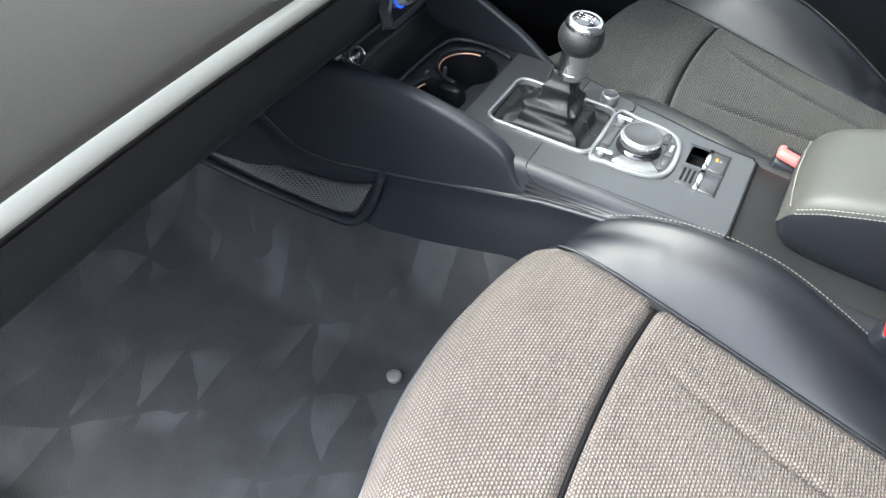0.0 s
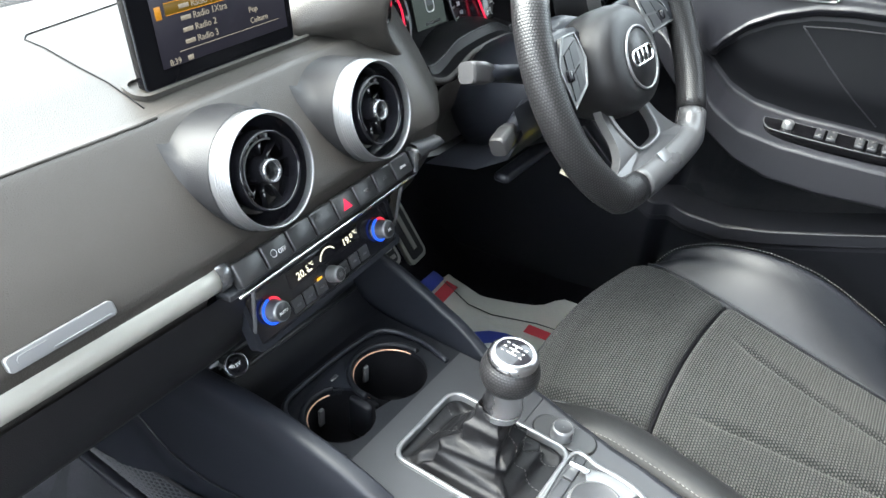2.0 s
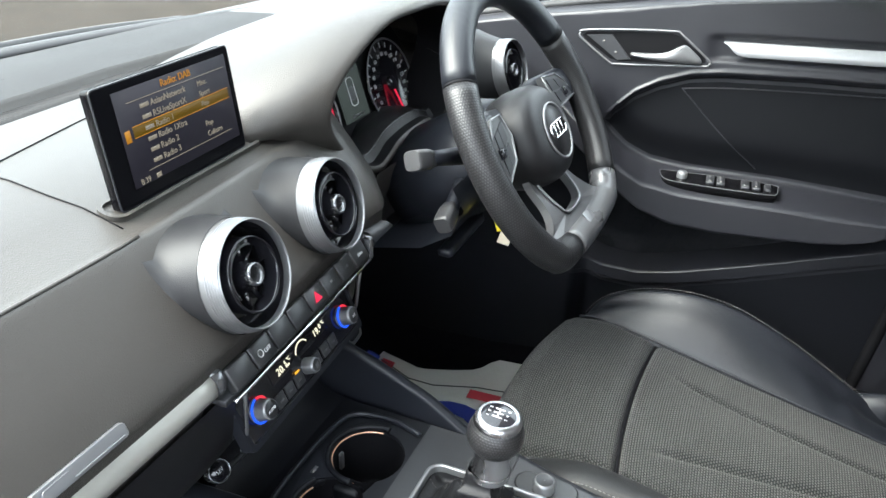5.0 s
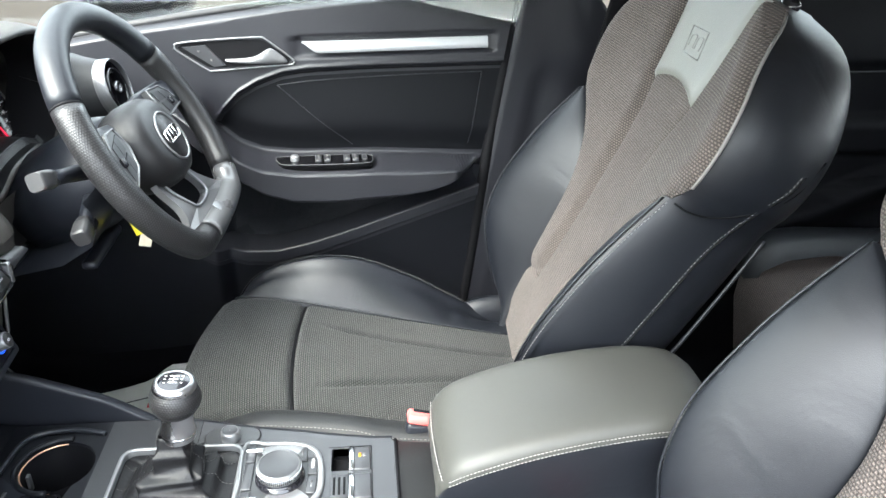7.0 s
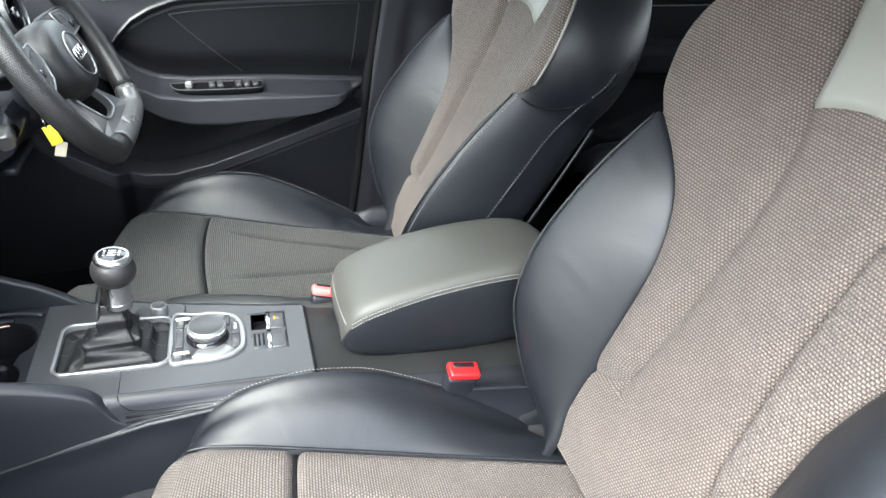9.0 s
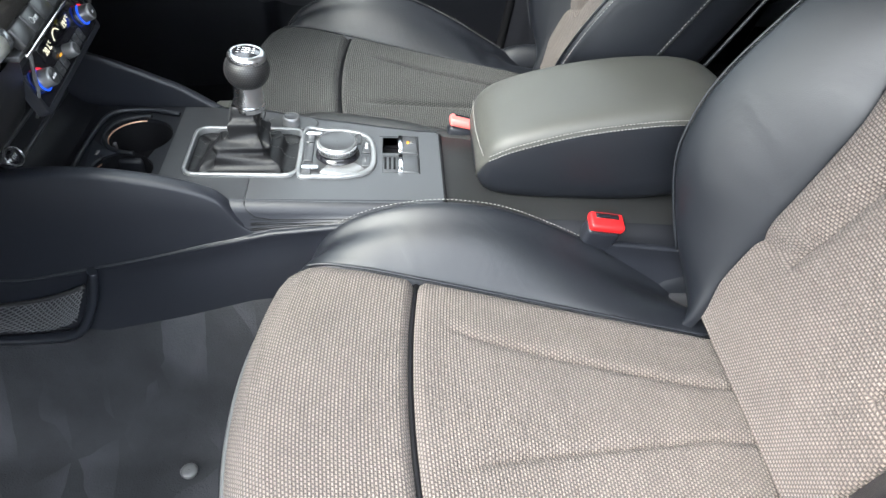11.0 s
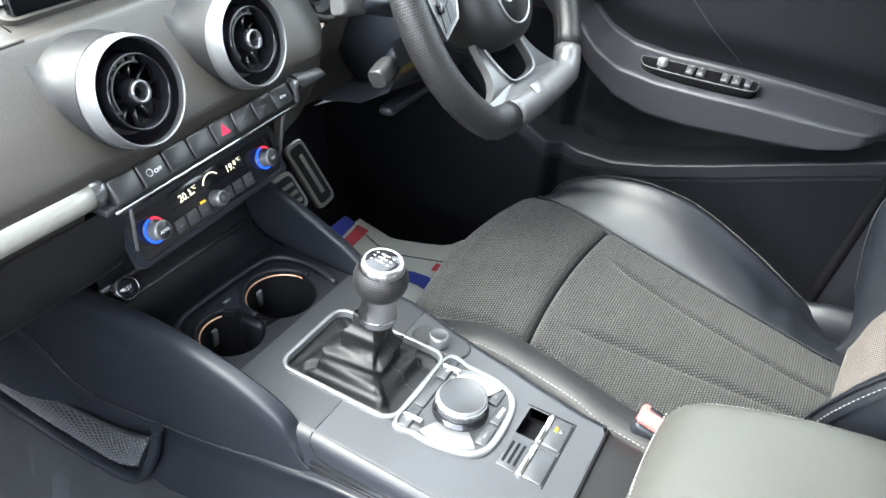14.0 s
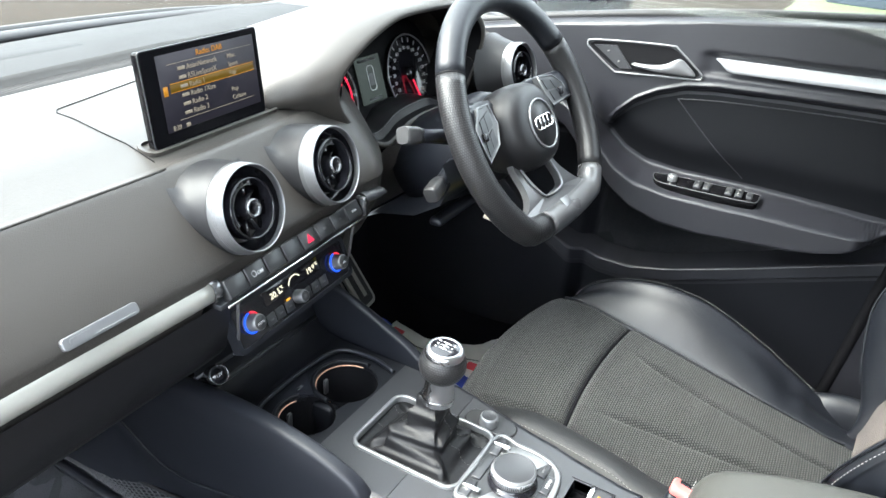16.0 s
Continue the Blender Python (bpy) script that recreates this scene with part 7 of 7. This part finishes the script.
# side spokes with keys
for s in (-1, 1):
    rows = []
    for x, hh, z, cy in ((0.050, 0.030, -0.022, 0.016), (0.085, 0.030, -0.018, 0.020), (0.12, 0.026, -0.012, 0.022), (0.15, 0.024, -0.006, 0.022), (0.166, 0.026, -0.002, 0.021)):
        rows.append([MW @ Vector((s * x, cy + y, z + d)) for y, d in ((hh, -0.012), (hh * 0.92, 0.001), (hh * 0.7, 0.005), (0, 0.006), (-hh * 0.7, 0.005), (-hh * 0.92, 0.001), (-hh, -0.012), (0, -0.018))])
    sp = part("side_spoke", loft(rows), HARD, wheel)
    pad = [(0.070, 0.047), (0.114, 0.042), (0.136, 0.027), (0.155, 0.003), (0.088, 0.000), (0.076, 0.020)] if s > 0 else [(0.088, 0.040), (0.112, 0.040), (0.134, 0.014), (0.128, -0.031), (0.092, -0.014), (0.080, 0.012)]
    mp = MW @ Matrix.Translation((0, 0, -0.0020)) @ Matrix.Diagonal((s, 1, 1, 1))
    mid = sum((Vector(q) for q in pad), Vector((0, 0))) / len(pad)
    kp = part("key_pad", plate(pad, [], 0.010, mp), GREYP, sp)
    part("chrome_edge", tube([mp @ Vector((x, y, 0.0)) for x, y in pad], 0.0016, 6, closed=True), ALU, kp)
    for u0, u1, v0, v1 in ((0.10, 0.52, 0.52, 0.90), (0.56, 0.92, 0.52, 0.90), (0.16, 0.50, 0.10, 0.46), (0.54, 0.90, 0.10, 0.46)):
        quad = []
        for u, v in ((u0, v0), (u1, v0), (u1, v1), (u0, v1)):
            lo, hi = Vector(pad[4]).lerp(Vector(pad[3]), u), Vector(pad[0]).lerp(Vector(pad[1]).lerp(Vector(pad[2]), 0.45), u)
            quad.append(lo.lerp(hi, v))
        part("key", plate(quad, [], 0.004, mp @ Matrix.Translation((0, 0, 0.0014))), SATIN, kp)
    part("roller", box(0.008, 0.012, 0.006, (mid.x + 0.016, mid.y - 0.008, 0.002), 0.002, m=mp), SHINE, kp)
# lower spoke: grey, with an opening
side = curve([(0.054, -0.046, 0), (0.055, -0.070, 0), (0.060, -0.090, 0), (0.073, -0.107, 0), (0.092, -0.119, 0), (0.106, -0.126, 0), (0.112, -0.138, 0)], 4)
low = [(q.x, q.y) for q in side] + [(-q.x, q.y) for q in reversed(side)]
u = curve([(0.041, -0.058, 0), (0.040, -0.078, 0), (0.036, -0.097, 0), (0.026, -0.109, 0), (0.0, -0.112, 0)], 4)
hole = [(q.x, q.y) for q in u] + [(-q.x, q.y) for q in reversed(u[:-1])]
bm = plate(low, [hole], 0.010, Matrix.Translation((0, 0, 0)))
for v in bm.verts:
    v.co.z += -0.002 - 0.016 * step(-0.115, -0.055, v.co.y) + 0.010 * step(-0.116, -0.138, v.co.y)
bm.transform(MW)
part("lower_spoke", bm, SPOKE, wheel, "satin grey lower spoke")
part("metal_edge", tube([MW @ Vector((x, y, 0.000 - 0.016 * step(-0.115, -0.055, y))) for x, y in hole], 0.0024, 6, flat=0.7), ALU, wheel)
part("badge", box(0.022, 0.014, 0.0015, (0, 0, 0), 0.0003, m=MW @ Matrix.Translation((0, -0.1285, 0.0125)) @ Matrix.Rotation(radians(-28), 4, "X")), ALU, wheel)

# column, stalks and key
STALK = material("grey_stalk_plastic", (0.030, 0.030, 0.031), 0.36, var=0.08)
col = thing("steering_column", "black steering column shroud with two silver-tipped stalks", "steering column")
rows = []
for d, rx, rz, oz in ((-0.045, 0.058, 0.050, 0.0), (-0.07, 0.080, 0.066, -0.006), (-0.12, 0.085, 0.070, -0.010), (-0.20, 0.080, 0.070, -0.012)):
    rows.append([MW @ Vector((rx * math.cos(a), oz + rz * math.sin(a), d)) for a in [2 * math.pi * i / 28 for i in range(28)]])
part("shroud", loft(rows), HARD, col)
for tip, root in (((0.163, -0.031, 0.958), (0.254, -0.045, 0.935)), ((0.220, -0.039, 0.868), (0.283, -0.033, 0.885))):
    tip, root = Vector(tip), Vector(root)
    part("stalk", tube([root, root.lerp(tip, 0.55), tip], [0.011, 0.009, 0.009], 12), HARD, col)
    d = (tip - root).normalized()
    mt = frame_to(tip, d, (0, -1, 0.3))
    part("stalk_tip", loft([[mt @ Vector((x * k, y * k, z)) for x, y in rrect(0.020, 0.022, 0.005, 3)] for z, k in ((-0.022, 0.8), (-0.010, 1.0), (0.008, 1.0), (0.012, 0.9))]), STALK, col, "dark grey stalk end")
    part("stalk_cap", loft([[mt @ Vector((x, y, z)) for x, y in rrect(0.018, 0.020, 0.005, 3)] for z in (0.009, 0.0128)]), STALK, col)
rows = [[Vector((x, y, z)) for y, z in ((0.07, 0.80), (0.0, 0.815), (-0.04, 0.84), (-0.055, 0.875), (-0.04, 0.90))] for x in (0.235, 0.26, 0.30, 0.36, 0.40, 0.425)]
bm, _ = sheet(rows)
part("lower_shroud", bm, HARD, col)
part("adjuster", box(0.12, 0.02, 0.012, (0.31, -0.025, 0.805), 0.005), HARD, col)
tag = turned(thing("key_tag", "yellow and cream paper tags hanging from the ignition key", "key tag"))
part("yellow_tag", box(0.017, 0.0015, 0.030, (0, 0, 0), 0.0006, m=pose(0.303, -0.095, 0.838, 10, 18, 100)), YELLOW, tag)
part("cream_tag", box(0.016, 0.0012, 0.022, (0, 0, 0), 0.0004, m=pose(0.306, -0.102, 0.814, 12, -20, 108)), CREAM, tag)
part("key_ring", lathe([(0.010 + 0.0009 * math.cos(a), 0.0009 * math.sin(a)) for a in [2 * math.pi * i / 6 for i in range(7)]], pose(0.297, -0.088, 0.862, 80, 0, 20), 20), CHROME, tag)

# ---- pedals and paper mat ----
def pedal(m, w, h, slots, label):
    t = turned(thing("pedal", label, "pedal", group="pedals"))
    part("plate", loft([[m @ Vector((x * k, y * k, z)) for x, y in rrect(w, h, 0.012)] for z, k in ((-0.008, 1), (-0.001, 1), (0.001, 0.96))]), TRIM, t)
    part("rubber", loft([[m @ Vector((x * k, y * k, z)) for x, y in rrect(w - 0.014, h - 0.014, 0.008)] for z, k in ((0.0, 1), (0.0022, 0.98))]), RUBBER, t)
    for x, y, a, b in slots:
        part("steel_stud", box(a, b, 0.003, (x, y, 0.003), 0.001, m=m), TRIM, t)
    part("arm", tube([m @ Vector((0, 0, -0.008)), m @ Vector((0, 0.06, -0.05)), m @ Vector((0, 0.22, -0.06))], 0.008, 8), DARK, t)
    return t


pedal(frame_to((0.400, 0.228, 0.515), (-0.1, -0.80, 0.60)), 0.060, 0.070, [(0, y, 0.036, 0.007) for y in (-0.018, -0.003, 0.012)], "brushed steel brake pedal with rubber studs")
pedal(frame_to((0.478, 0.236, 0.515), (-0.1, -0.86, 0.50), (1, 0, 0.12)), 0.048, 0.128, [(0, 0, 0.009, 0.080)], "brushed steel accelerator pedal")
mat = turned(thing("paper_floor_mat", "white disposable paper mat with blue and red print", "floor mat"))


def mat_z(x, y):
    return floor_z(max(x, 0.23), y) + 0.008 + 0.003 * math.sin(20 * x + 13 * y)


nx, ny = 24, 28
rows = []
for j in range(ny + 1):
    y = -0.16 + 0.47 * j / ny
    r = lerp(y, [(-0.16, 0.64), (-0.02, 0.635), (0.06, 0.60), (0.12, 0.580), (0.20, 0.60), (0.28, 0.635), (0.32, 0.63)])
    rows.append([Vector((0.225 + (r - 0.225) * i / nx, y, mat_z(0.225 + (r - 0.225) * i / nx, y))) for i in range(nx + 1)])
bm, _ = sheet(rows)
part("sheet", bm, PAPER, mat)
BLUEP = material("blue_print", (0.03, 0.05, 0.30), 0.7)
REDPR = material("red_print", (0.55, 0.05, 0.07), 0.7)


def printed(pts, mat_):
    bm = bmesh.new()
    q = [Vector((x, y, mat_z(x, y) + 0.0025)) for x, y in pts]
    bm.faces.new([bm.verts.new(p) for p in q])
    return part("print", bm, mat_, mat)


printed([(0.535, 0.262), (0.580, 0.268), (0.590, 0.245), (0.582, 0.205), (0.520, 0.205)], BLUEP)
printed([(0.518, 0.198), (0.580, 0.198), (0.575, 0.170), (0.512, 0.172)], REDPR)
for a in range(0, 180, 20):
    c = (0.430, 0.02)
    printed([(c[0] + r * math.cos(radians(b)), c[1] + r * math.sin(radians(b))) for r, b in ((0.05, a - 90), (0.085, a - 90), (0.085, a - 70), (0.05, a - 70))], BLUEP)
printed([(0.535, 0.01), (0.56, 0.01), (0.56, -0.06), (0.535, -0.06)], REDPR)
part("line", tube([(x, y, mat_z(x, y) + 0.002) for x, y in ((0.575, 0.20), (0.545, 0.13), (0.545, 0.08), (0.57, 0.0), (0.58, -0.1))], 0.0012, 5), GREYP, mat)
